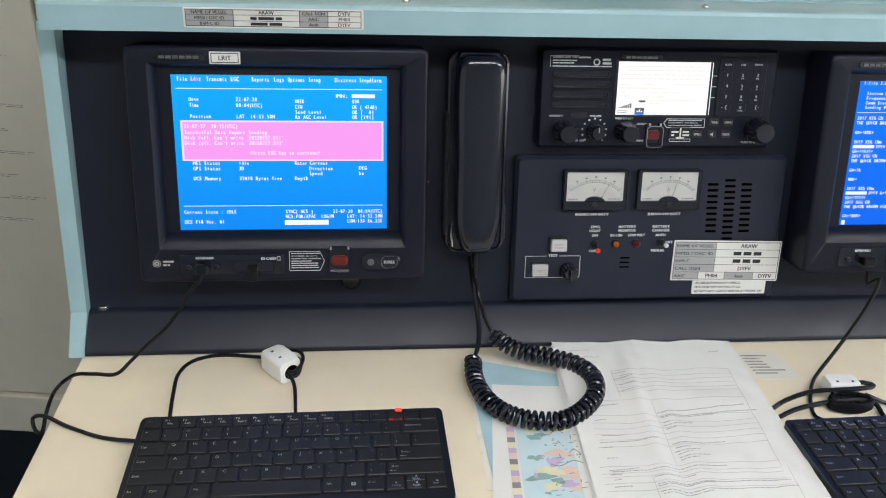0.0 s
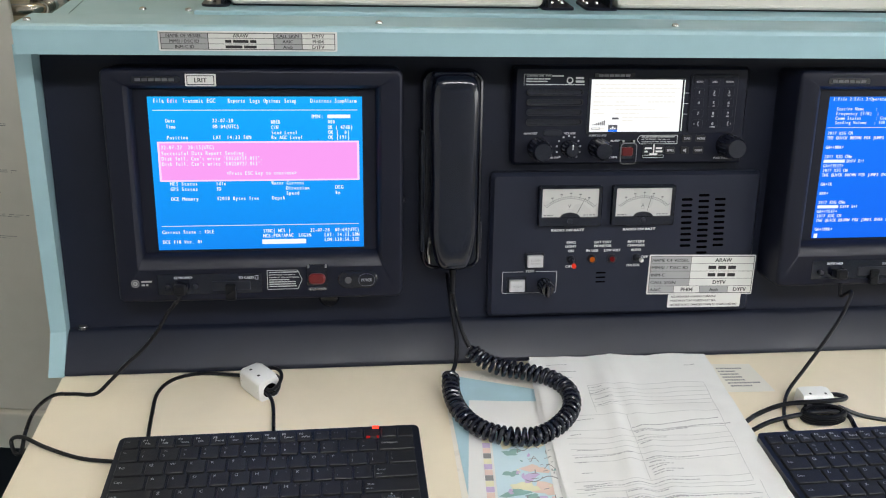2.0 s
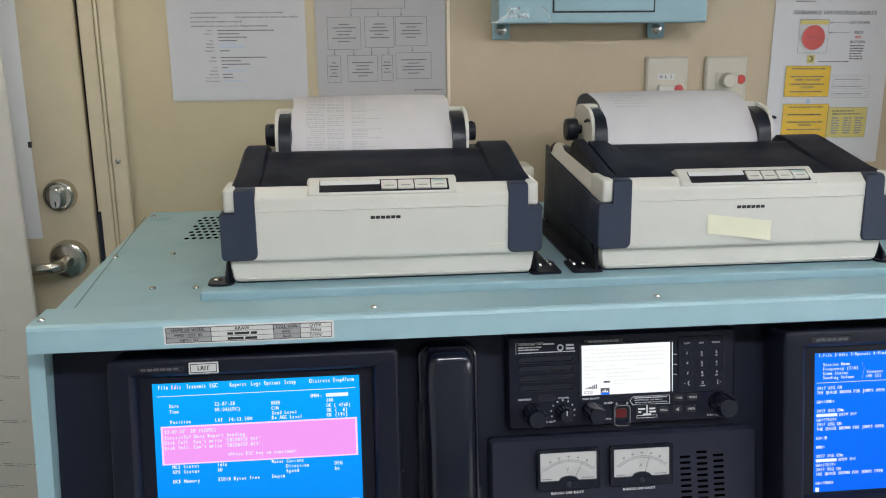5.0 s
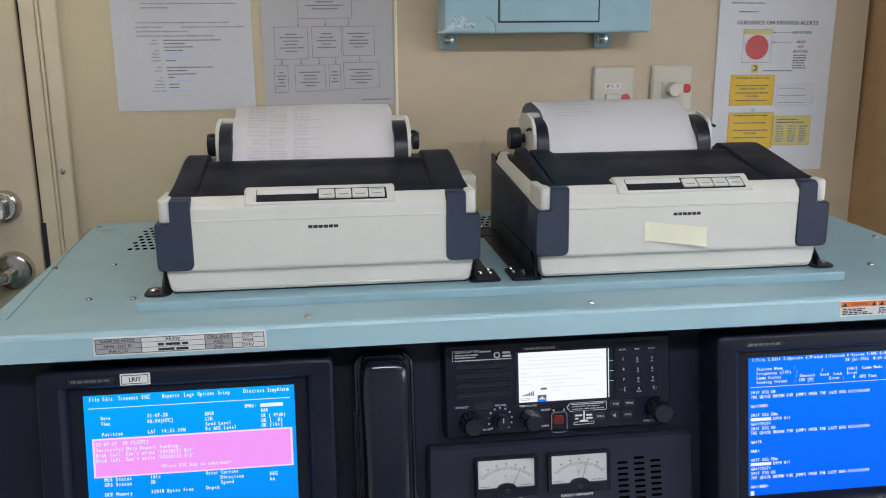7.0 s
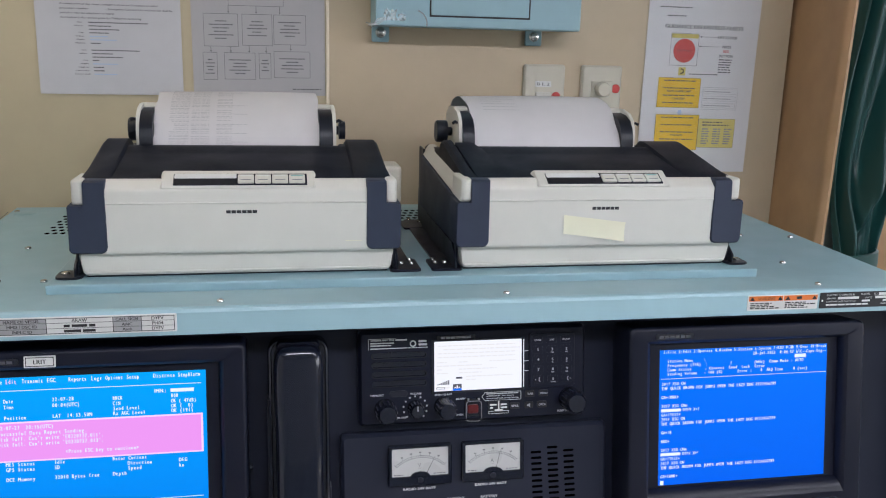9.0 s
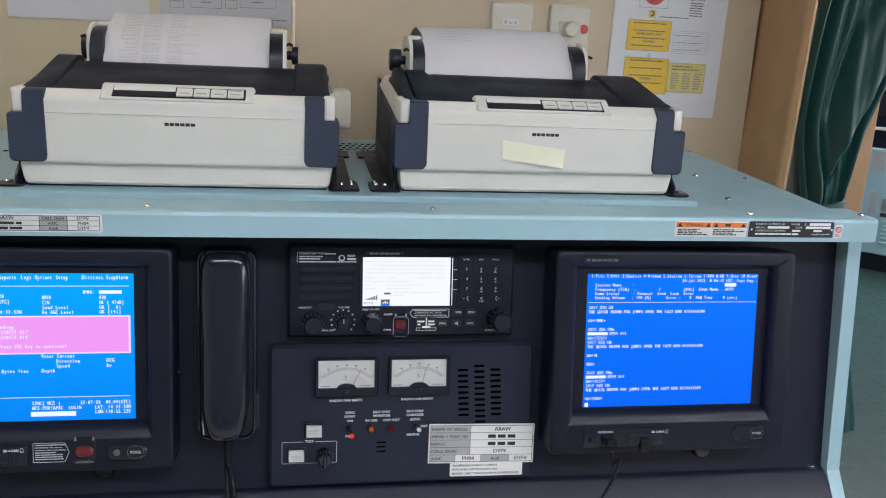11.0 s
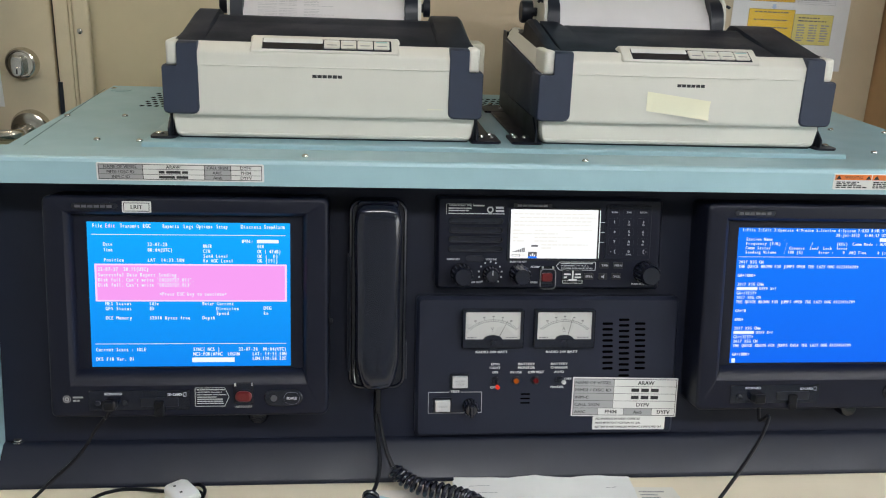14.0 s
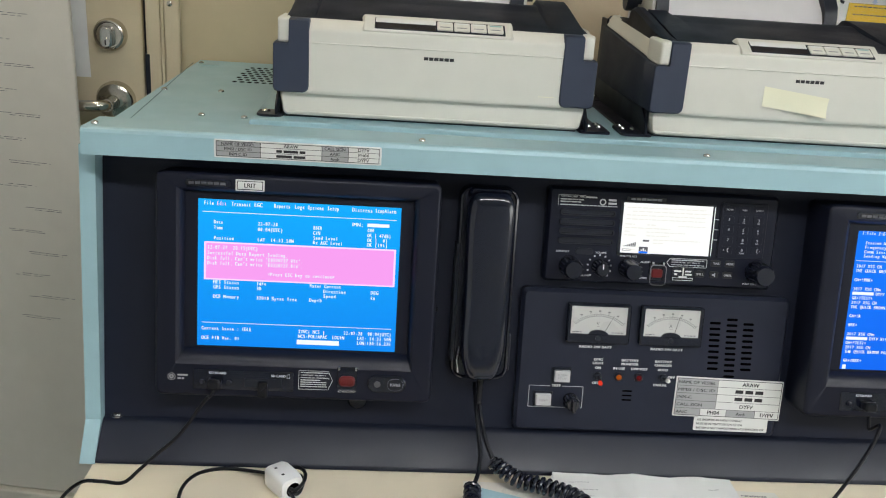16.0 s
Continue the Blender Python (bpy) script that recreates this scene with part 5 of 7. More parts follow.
part("selector_bar", box(B(), 0.3180, 0.3220, G - 0.024, G - 0.017, 0.0340, 0.0480, 0.001), GLOSS, bt)
for x, z0, tip_mat, tip in ((0.3482, 0.0700, LEDTIP, (0.0012, -0.0055)), (0.4215, 0.0705, LABEL, (0.003, 0.0))):
    tg = part("toggle_switch", lathe(B(), [(0.0042, G), (0.0042, G - 0.002), (0.003, G - 0.0035)], x, z0, 16), BLACK, bt, smooth=True)
    lv = part("toggle_lever", tube(B(), W2([(x, G - 0.003, z0), (x + tip[0] * .4, G - 0.007, z0 + tip[1] * .4), (x + tip[0] * .75, G - 0.010, z0 + tip[1] * .75)]), [0.0016, 0.0018, 0.0021], 10), BLACK, tg, smooth=True)
    part("toggle_tip", tube(B(), W2([(x + tip[0] * .70, G - 0.0096, z0 + tip[1] * .70), (x + tip[0] * .9, G - 0.012, z0 + tip[1] * .9), (x + tip[0], G - 0.0135, z0 + tip[1])]), [0.0022, 0.0025, 0.0016], 12), tip_mat, lv, "glowing red toggle tip" if tip_mat is LEDTIP else "white toggle tip", True)
for x, mt_ in ((0.3715, LEDORANGE), (0.3940, LEDDULL)):
    lp = part("lamp_bezel", lathe(B(), [(0.0050, G), (0.0050, G - 0.002), (0.0040, G - 0.003)], x, 0.0700, 18), BLACK, bt, smooth=True)
    part("lamp_lens", lathe(B(), [(0.0030, G - 0.0025), (0.0030, G - 0.004), (0.0019, G - 0.0055), (0.0006, G - 0.0060)], x, 0.0700, 16), mt_, lp, smooth=True)
for i in range(3):
    part("sound_slot", slab(B(), 0.3775, 0.3885, 0.0528 - i * 0.0052, 0.0545 - i * 0.0052, G + 0.0002, G - 0.0003, 0.0008, 0.0001, 2), HOLE, bt)
for c, (n_, zt) in enumerate(((9, .1350), (10, .1395), (9, .1350))):
    for i in range(n_ + (1 if c == 1 else 0)):
        x, z = 0.4680 + c * 0.0188 + 0.0003 * i, zt - i * 0.0065
        part("vent_slot", slab(B(), x, x + 0.0122, z - 0.0014, z + 0.0014, G + 0.0002, G - 0.0003, 0.0013, 0.0001, 2), HOLE, bt)

il = plate_label("identity_label", "white and grey vessel identity label stuck on the battery panel", 0.4370, 0.5600, 0.0375, 0.0835, PF @ pose(0, G, 0, 0, 0, 0) @ pose(0.4985, 0, 0.06, 0, 1.2, 0) @ pose(-0.4985, 0, -0.0715))
bm = B()
outline(bm, 0.4385, 0.5585, 0.0390, 0.0820, 0.0006, -0.0011)
for z in (0.0475, 0.0562, 0.0648, 0.0734):
    quad(bm, 0.4388, 0.5582, z - 0.0002, z + 0.0002, -0.0011)
for x0, x1, z0, z1 in ((0.4390, 0.4850, 0.0477, 0.0818), (0.4390, 0.4680, 0.0392, 0.0473), (0.4980, 0.5310, 0.0392, 0.0473)):
    part("grey_cell", quad_bm(x0, x1, z0, z1, -0.0009), LABELGREY, il)
quad(bm, 0.4848, 0.4852, 0.0477, 0.0818, -0.0011)
for x in (0.4680, 0.4980, 0.5310):
    quad(bm, x - 0.0002, x + 0.0002, 0.0392, 0.0473, -0.0011)
for i, s in enumerate(("NAME OF VESSEL", "MMSI / DSC ID", "INM-C", "CALL SIGN", "AAIC")):
    write(bm, s, 0.4402, 0.0758 - i * 0.0086, 0.0034, -0.0013, bold=0.0002, w=min(0.0415, len(s) * 0.0032))
write(bm, "ARAW", 0.5220, 0.0755, 0.0044, -0.0013, "C", bold=0.0004)
write(bm, "DYFV", 0.5200, 0.0497, 0.0044, -0.0013, "C", bold=0.0003)
write(bm, "PH04", 0.4830, 0.0412, 0.0044, -0.0013, "C", bold=0.0004)
write(bm, "Ansb", 0.5145, 0.0414, 0.0034, -0.0013, "C", bold=0.0002)
write(bm, "DYFV", 0.5448, 0.0412, 0.0044, -0.0013, "C", bold=0.0004)
for i in (1, 2):
    for q in range(3):
        quad(bm, 0.5055 + q * 0.0115, 0.5145 + q * 0.0115, 0.0757 - i * 0.0086, 0.0797 - i * 0.0086, -0.0013)
part("lettering", bm, INK, il)
nl = plate_label("instruction_label", "white instruction label with black print on the battery panel", 0.4620, 0.5470, 0.0060, 0.0215, PF @ pose(0, G, 0) @ pose(0.505, 0, 0.02, 0, 0.6, 0) @ pose(-0.505, 0, -0.0155))
bm = B()
write(bm, "ALL BREAKERS IN RADIO CONSOLE", 0.4650, 0.0178, 0.0024, -0.0011, w=0.052, bold=0.0002)
write(bm, "MUST BE IN \"ON\" POSITION AT SEA.", 0.4650, 0.0130, 0.0024, -0.0011, w=0.053, bold=0.0002)
write(bm, "BATTERY IS NOT CHARGED WHEN AC IS SWITCHED OFF", 0.4650, 0.0082, 0.0024, -0.0011, w=0.078, bold=0.0002)
part("lettering", bm, INK, nl)

# ---- printers on the console ----
def printer(label, x, side_box, seed):
    ob = thing("dot_matrix_printer", label, "printer", pose(x, 1.180, 1.0992), "printers on the console")
    tray = loft(B(), [(-0.1740, 0.1740, 0.0012, 0.030, 0.006, 0.29), (-0.1740, 0.1740, 0.0012, 0.030, 0.006, 0.018), (-0.1732, 0.1732, 0.0018, 0.0295, 0.006, 0.0115), (-0.1712, 0.1712, 0.0032, 0.0285, 0.006, 0.0080)])
    for v in tray.verts:
        v.co.x *= 0.975 + 0.025 * min(v.co.z / 0.030, 1)
        v.co.y += 0.06 * (0.030 - v.co.z) * (v.co.y < 0.026)
    part("bottom_tray", tray, PLASTIC, ob, smooth=True)
    part("tray_lip", box(B(), -0.1660, 0.1660, 0.0075, 0.014, 0.0046, 0.0072, 0.001), PLASTIC, ob, "thin lip along the tray")
    part("front_cover", profile_x(B(), [(0.060, 0.0290), (0.004, 0.0280), (0.0014, 0.0284), (0.0003, 0.0298), (0.0, 0.0330), (0.0, 0.0960), (0.0004, 0.0984), (0.0020, 0.1004), (0.0105, 0.1072), (0.0130, 0.1086), (0.0160, 0.1090), (0.060, 0.1090)], -0.1590, 0.1590), PLASTIC, ob, smooth=True)
    part("cover_seam", box(B(), -0.1405, 0.1405, -0.0014, 0.001, 0.0834, 0.0850, 0.0006, 1), PLASTIC, ob, "raised moulding line")
    for s in (-1, 1):
        a, b = sorted((s * 0.1612, s * 0.1745))
        part("corner_block", loft(B(), [(a, b, 0.0825, 0.1098, 0.003, 0.050), (a, b, 0.0825, 0.1098, 0.003, 0.0045), (a + 0.0012, b - 0.0012, 0.0840, 0.1082, 0.003, 0.0012), (a + 0.003, b - 0.003, 0.0860, 0.1065, 0.003, 0.0)]), PLASTIC, ob, "white rounded corner", True)
        rail = [[(s * x, y, z) for x, z in ((0.1560, zb + 0.001), (0.1575, zb), (0.1735, zb), (0.1748, zb + 0.0008), (0.1750, zb + 0.0022), (0.1738, zb + 0.0036), (0.1668, zt_ - 0.0012), (0.1650, zt_), (0.1575, zt_), (0.1560, zt_ - 0.001))] for y, zb, zt_ in ((0.006, 0.0825, 0.1010), (0.270, 0.1035, 0.1185))]
        part("side_rail", bridge(B(), rail), PLASTIC, ob, "white sloping rail along the top of the side", True)
        wall = [[(s * x, y, z) for x, z in ((0.158, 0.028), (0.1755, 0.028), (0.1768, 0.0300), (0.1768, zs - 0.0018), (0.1758, zs), (0.1600, zs + 0.0006))] for y, zs in ((0.034, 0.0838), (0.275, 0.1030))]
        part("side_wall", bridge(B(), wall), SLATE, ob)
        # one L-shaped pad: broad below, narrow beside the white corner
        shape = [(0.1468, 0.0290), (0.1745, 0.0290), (0.1778, 0.0303), (0.1795, 0.0335), (0.1795, 0.0808), (0.1780, 0.0828), (0.1640, 0.0828), (0.1625, 0.0843), (0.1625, 0.1075), (0.1610, 0.1092), (0.1410, 0.1092), (0.1398, 0.1078), (0.1398, 0.0360), (0.1408, 0.0324), (0.1433, 0.0299)]
        cx, cz = 0.158, 0.068
        bm = bridge(B(), [[(s * (cx + (x - cx) * k), y, cz + (z - cz) * k) for x, z in shape] for y, k in ((0.040, 1.0), (0.0015, 1.0), (-0.0012, 0.985), (-0.0030, 0.945))])
        for v in bm.verts:
            v.co.y += 0.0025 * max(0, (v.co.z - 0.096) / 0.013)
        part("corner_pad", bm, SLATE, ob, "slate blue corner pad", True)
        br = part("mounting_bracket", box(B(), s * 0.1742 - 0.0012, s * 0.1742 + 0.0012, 0.016, 0.30, 0.0, 0.050), BLACK, ob, "black steel mounting bracket")
        part("bracket_post", box(B(), s * 0.1738 - 0.0015, s * 0.1738 + 0.0015, 0.264, 0.298, 0.0, 0.1130, 0.001), BLACK, br)
        if s == (1 if seed == 1 else -1):
            # towards the other printer the flange runs the whole depth, with a broader tab in front
            a, b = sorted((s * 0.1690, s * 0.1970))
            part("flange", slab(B(), a, b, 0.006, 0.300, -0.0001, -0.0026, 0.002, 0.0006), CASE, br, m=pose(0, 0, 0, -90))
            a, b = sorted((s * 0.1690, s * 0.2050))
            part("flange_tab", slab(B(), a, b, 0.004, 0.055, -0.0003, -0.0030, 0.004, 0.0006), CASE, br, m=pose(0, 0, 0, -90))
            part("flange_tab", slab(B(), a, b, 0.238, 0.290, -0.0003, -0.0030, 0.004, 0.0006), CASE, br, m=pose(0, 0, 0, -90))
            for x, y in ((0.197, 0.034), (0.185, 0.034), (0.197, 0.050), (0.190, 0.296), (0.177, 0.278)):
                screw_head(br, pose(s * x, y, 0.0026), 0.0034, "screw")
        else:
            a, b = sorted((s * 0.1695, s * 0.1985))
            for y in (0.002, 0.205):
                part("flange", slab(B(), a, b, y, y + 0.034, -0.0001, -0.0026, 0.009, 0.0006), BLACK, br, m=pose(0, 0, 0, -90))
                screw_head(br, pose(s * 0.189, y + 0.017, 0.0026), 0.005, "screw")
        part("gusset", bridge(B(), [[(s * (0.1757 + q), y, z) for y, z in ((0.006, 0.0), (0.006, 0.012), (0.030, 0.029), (0.215, 0.029), (0.245, 0.012), (0.245, 0.0))] for q in (0.0, 0.0022)]), BLACK, br)
    # thin black strip drawn for the shadow line below the tray
    part("foot_strip", box(B(), -0.166, 0.166, 0.014, 0.30, 0.0, 0.0012), BLACK, ob, "black foot strip")
    # dark lid: a sloping front, raised ends, and the opening for the paper between them
    ends = [(0.013, 0.090), (0.013, 0.1078), (0.016, 0.1092), (0.060, 0.1176), (0.110, 0.1270), (0.140, 0.1326), (0.150, 0.1343), (0.158, 0.1355), (0.167, 0.1360), (0.176, 0.1350), (0.182, 0.1310), (0.186, 0.1200), (0.300, 0.1150), (0.300, 0.085)]
    mid = [(0.013, 0.090), (0.013, 0.1078), (0.016, 0.1092), (0.110, 0.1232), (0.120, 0.1250), (0.134, 0.1290), (0.145, 0.1305), (0.151, 0.1296), (0.153, 0.1270), (0.153, 0.090)]
    sh = 0.0 if seed == 1 else -0.0165         # how far the paper path sits off the middle
    lid = part("lid", profile_x(B(), mid, -0.1352 if seed == 1 else -0.1195, 0.1272 + sh), LID, ob, "smoked dark lid", True)
    if seed == 2:
        # the broad shoulder in front of the shifted paper guide
        step = ends[:7] + [(0.1525, 0.1345), (0.1525, 0.090)]
        part("lid_shoulder", bridge(B(), [[(x, y, min(z, top_) if y < 0.152 or z > 0.1 else z) for y, z in step] for x, top_ in ((-0.1518, 0.2), (-0.1290, 0.2), (-0.1197, 0.1292))]), LID, ob, "raised shoulder of the dark lid", True)
    for x0, x1, d0, d1 in ((-0.1665, -0.1354 + sh, 0.004, 0.003), (0.1274 + sh, 0.1690, 0.003, 0.004)):
        loops = [[(x, y, z - q * (1 if z > 0.1095 else 0)) for y, z in ends] for x, q in ((x0, 0.004 if d0 else 0), (x0 + d0, 0.0), (x1 - d1, 0.0), (x1, 0.004))]
        part("lid_end", bridge(B(), loops), LID, ob, "raised end of the dark lid", True)
    part("well", box(B(), -0.1352 + sh, 0.1272 + sh, 0.154, 0.31, 0.06, 0.095), BLACK, ob, "dark paper well")
    # control strip: a white raised rim round a dark sloping face
    rim = [(0.0060, 0.0940), (0.0016, 0.0985), (0.0006, 0.1010), (0.0016, 0.1032), (0.0235, 0.1153), (0.0262, 0.1158), (0.0330, 0.1130), (0.0340, 0.100)]
    cp = part("control_strip", bridge(B(), [[(x, y, z) for y, z in pr] for x, pr in ((-0.0850, [(y + 0.0040, z - 0.0068) for y, z in rim]), (-0.0832, [(y + 0.0010, z - 0.0018) for y, z in rim]), (-0.0812, rim), (0.0812, rim), (0.0832, [(y + 0.0010, z - 0.0018) for y, z in rim]), (0.0850, [(y + 0.0040, z - 0.0068) for y, z in rim]))]), PLASTIC, ob, "white raised control strip", True)
    FL = Matrix.Translation((0, -0.0042, 0.0999)) @ Matrix.Rotation(radians(29.07), 4, "X") @ pose(0, 0, 0, -90)
    sl = lambda x0, x1, y0, y1, t0, t1, r=0.001: slab(B(), x0, x1, y0, y1, -t0, -t1, r, 0.0003, 2)
    part("strip_face", sl(-0.0700, 0.0740, 0.0068, 0.0272, 0.0, 0.0006), LID, cp, "dark control face", m=FL)
    part("display_window", sl(-0.0692, -0.0030, 0.0074, 0.0172, 0.0006, 0.0011), DARKSCREEN, cp, m=FL)
    part("strip_legend", sl(-0.0692, -0.0030, 0.0186, 0.0266, 0.0006, 0.0010), LABEL, cp, m=FL)
    for i in range(4):
        x = -0.0015 + i * 0.0186
        part("button", sl(x, x + 0.0174, 0.0092, 0.0240, 0.0006, 0.0022), PLASTIC, cp, m=FL)
        part("button_legend", sl(x + 0.002, x + 0.0155, 0.0205, 0.0230, 0.0022, 0.0024), MAPGREEN if i == 3 else LABEL, cp, m=FL)
        part("button_print", sl(x + 0.003, x + 0.0145, 0.0135, 0.0152, 0.0022, 0.0024), GREYINK, cp, m=FL)
    bm = B()
    maker_mark(bm, -0.0185 + 0.004, 0.0725, 0.034, 0.0035, -0.0004)
    part("mark", bm, INK, ob, "plain dark maker's mark")
    # paper path: white end covers, dark tractors, knob, and the printed sheet curling over
    cap = [(0.160, 0.095), (0.160, 0.148), (0.166, 0.163), (0.180, 0.172), (0.205, 0.1765), (0.235, 0.1755), (0.252, 0.166), (0.260, 0.140), (0.260, 0.095)]
    inner = [(0.1535, 0.095), (0.1535, 0.138), (0.158, 0.152), (0.168, 0.163), (0.185, 0.1695), (0.2045, 0.1715), (0.2045, 0.095)]
    back = [(0.205, 0.150), (0.205, 0.1735), (0.209, 0.1758), (0.220, 0.1768), (0.238, 0.1755), (0.252, 0.166), (0.260, 0.140), (0.260, 0.095), (0.245, 0.095)]
    for a, b, c in ((-0.1285 + sh, -0.1242 + sh, -0.1085 + sh), (0.1170 + sh, 0.1125 + sh, 0.0955 + sh)):
        part("end_cover", profile_x(B(), cap, min(a, b), max(a, b)), PLASTIC, ob, "white end cover of the paper guide", True)
        part("end_cover_top", profile_x(B(), back, min(b, c) + 0.0002, max(b, c) - 0.0002), PLASTIC, ob, "white back of the paper guide", True)
        part("paper_guide", profile_x(B(), inner, min(b, c), max(b, c)), BLACK, ob, "dark paper guide", True)
        sgn = -1 if a < 0 else 1
        part("release_lever", tube(B(), W2([(a, 0.175, 0.158), (a + sgn * 0.004, 0.170, 0.160), (a + sgn * 0.0075, 0.168, 0.158)]), 0.0020, 8), BLACK, ob, smooth=True)
    kb = B()
    lathe(kb, [(0.006, 0.0), (0.006, -0.006), (0.0145, -0.007), (0.0150, -0.009), (0.0150, -0.020), (0.0135, -0.022)], 0, 0, 24)
    part("platen_knob", kb, BLACK, ob, "black platen knob", True, pose(-0.1225 + sh * 1.35, 0.215, 0.1430, 0, 0, -90))
    part("platen_knob_end", lathe(B(), [(0.006, 0.0), (0.006, -0.008), (0.012, -0.009), (0.012, -0.017)], 0, 0, 18), BLACK, ob, "", True, pose(0.1150 + sh, 0.215, 0.1430, 0, 0, 90))
    curve = smoothed([(0, 0.1540, 0.112), (0, 0.1560, 0.127), (0, 0.166, 0.146), (0, 0.190, 0.168), (0, 0.228, 0.1845), (0, 0.268, 0.1885), (0, 0.305, 0.180), (0, 0.335, 0.155), (0, 0.348, 0.110)], 5)
    rnd = random.Random(seed)
    bm = B()
    rows = [[bm.verts.new((xx + sh + 0.0012 * math.sin(i * 0.7 + seed), p.y + 0.0010 * math.sin(xx * 25 + seed), p.z + 0.0010 * math.sin(xx * 20 + i * 0.3))) for xx in [-0.1085 + 0.2040 * k / 10 for k in range(11)]] for i, p in enumerate(curve)]
    for a, b in zip(rows, rows[1:]):
        for i in range(10):
            bm.faces.new((a[i], a[i + 1], b[i + 1], b[i]))
    sheet = part("paper", bm, ROLLPAPER, ob, "printed white continuous paper", True)
    crisp_sheet(sheet, 0.0004)
    bm = B()
    n = len(curve)
    step = 0
    for i in range(2, 26):
        p, q = curve[i], curve[i + 1]
        d = (q - p)
        nrm = Vector((0, -d.z, d.y)).normalized()
        for f in ((0.1, 0.5) if seed == 1 else (0.25,)):
            step += 1
            if seed == 2 and not (step in (1, 2) or 14 < step < 23):
                continue
            o, e = p + d * f + nrm * 0.0013, p + d * (f + 0.13) + nrm * 0.0013
            if seed == 1:
                spans = [(-0.0900, 0.0235), (-0.0635, 0.0100), (-0.0520, 0.0105), (-0.0325, 0.0190 if step % 5 else 0.0380)]
                spans = spans[:1] if step % 7 == 0 else spans
            else:
                spans = [(-0.104, rnd.choice((0.03, 0.045, 0.12 if step < 3 else 0.05)))]
            for xx, wide in spans:
                end = xx + wide
                while xx < end:
                    l = min(rnd.uniform(0.0025, 0.008), end - xx)
                    bm.faces.new([bm.verts.new(v) for v in ((xx, o.y, o.z), (xx + l, o.y, o.z), (xx + l, e.y, e.z), (xx, e.y, e.z))])
                    xx += l + rnd.uniform(0.0008, 0.0018)
    part("print", bm, FAINTINK, sheet, "faint unreadable print")
    if side_box:
        part("interface_cover", box(B(), 0.1750, 0.2010, 0.150, 0.200, 0.054, 0.104, 0.005, 3), IVORY, ob, "pale grey interface cover")
        part("serial_mark", quad_bm(0.116, 0.1345, 0.0395, 0.0402, -0.0004), NOTE, ob)
    return ob


printer("white and slate blue dot matrix printer with printed paper", 0.1560, True, 1)
printer("white and slate blue dot matrix printer with a sticky note", 0.5790, False, 2)
nt = B()
NSEG = 12
vs = []
for i in range(NSEG + 1):
    u = i / NSEG
    x = 0.5295 + u * 0.0775
    sag = -0.0098 * u
    col = []
    for j in range(7):
        v = j / 6
        col.append(nt.verts.new((x - 0.0035 * v * u, 1.1795 - 0.0006 - v * v * (0.0010 + 0.0075 * u * u) - 0.0006 * (1 - v) * u, 1.1660 + sag - 0.0226 * v + 0.0010 * v * u)))
    vs.append(col)
for a, b in zip(vs, vs[1:]):
    for j in range(6):
        nt.faces.new((a[j], b[j], b[j + 1], a[j + 1]))
note = tagged(part("sticky_note", nt, NOTE, smooth=True), "blank pale yellow sticky note stuck on a printer", "note")
crisp_sheet(note, 0.0003)

# ---- things on the wall ----
def wall_sheet(name, label, x0, x1, z0, z1, mat=PAPER, cat="notice", y=None, tilt=0.0):
    cx, cz = (x0 + x1) / 2, (z0 + z1) / 2
    ob = thing(name, label, cat, pose(cx, (WY if y is None else y), cz, 0, tilt, 0))
    hw, hh = (x1 - x0) / 2, (z1 - z0) / 2
    bm = B()
    rows = [[bm.verts.new((-hw + 2 * hw * i / 8, -0.0022 - 0.0003 * math.sin(i * 0.9 + j * 0.7), -hh + 2 * hh * j / 10)) for i in range(9)] for j in range(11)]
    for a, b in zip(rows, rows[1:]):
        for i in range(8):
            bm.faces.new((a[i], a[i + 1], b[i + 1], b[i]))
    s = part("sheet", bm, mat, ob, smooth=True)
    crisp_sheet(s, 0.0005)
    return ob, hw, hh


nz, hw, hh = wall_sheet("notice_sheet", "white printed notice sheet taped to the wall", -0.152, 0.057, 1.270, 1.567, NOTICEPAPER)
bm, bl = B(), B()
NOTICE_HEAD = ("provided with a copy of the complaint form and onboard procedure. The", "procedure is posted on board in a public place. The master has been given", "clear instructions and guidance to ensure seafarers are not victimized for", "reporting complaints.")
for k in range(8):
    bars(bm, -0.060, hh - 0.020 - k * 0.0066, 0.142 if k % 4 != 3 else 0.09, 0.0016, -0.0030, seed=20 + k, fill=1.05)
for k, row in enumerate(NOTICE_HEAD):
    write(bm, row, -0.0590, 0.0240 - k * 0.0062, 0.0026, -0.0030, w=0.142 * len(row) / 74, bold=0.0003)
for k, row in enumerate(("A contact point of ship owner, manager is shown on Company's provided", "procedure number                 , Emergency Contact List and this list shall be", "posted at near the telephone on board.", "And bellow is the contact point for Philippines Authority")):
    write(bm, row, -0.0690, -0.0165 - k * 0.0066, 0.0027, -0.0030, w=0.150 * len(row) / 74, bold=0.0003)
LINES = (("Name", 0.086), ("Address", 0.033), ("", 0.045), ("City", 0.028), ("Website", 0.026), ("Website", 0.038), ("Telephone", 0.016), ("", 0), ("Name", 0.070), ("Address", 0.030), ("", 0.044), ("City", 0.011), ("Website", 0.036), ("Telephone", 0.015), ("Contact name", 0.016), ("Contact email", 0.034))
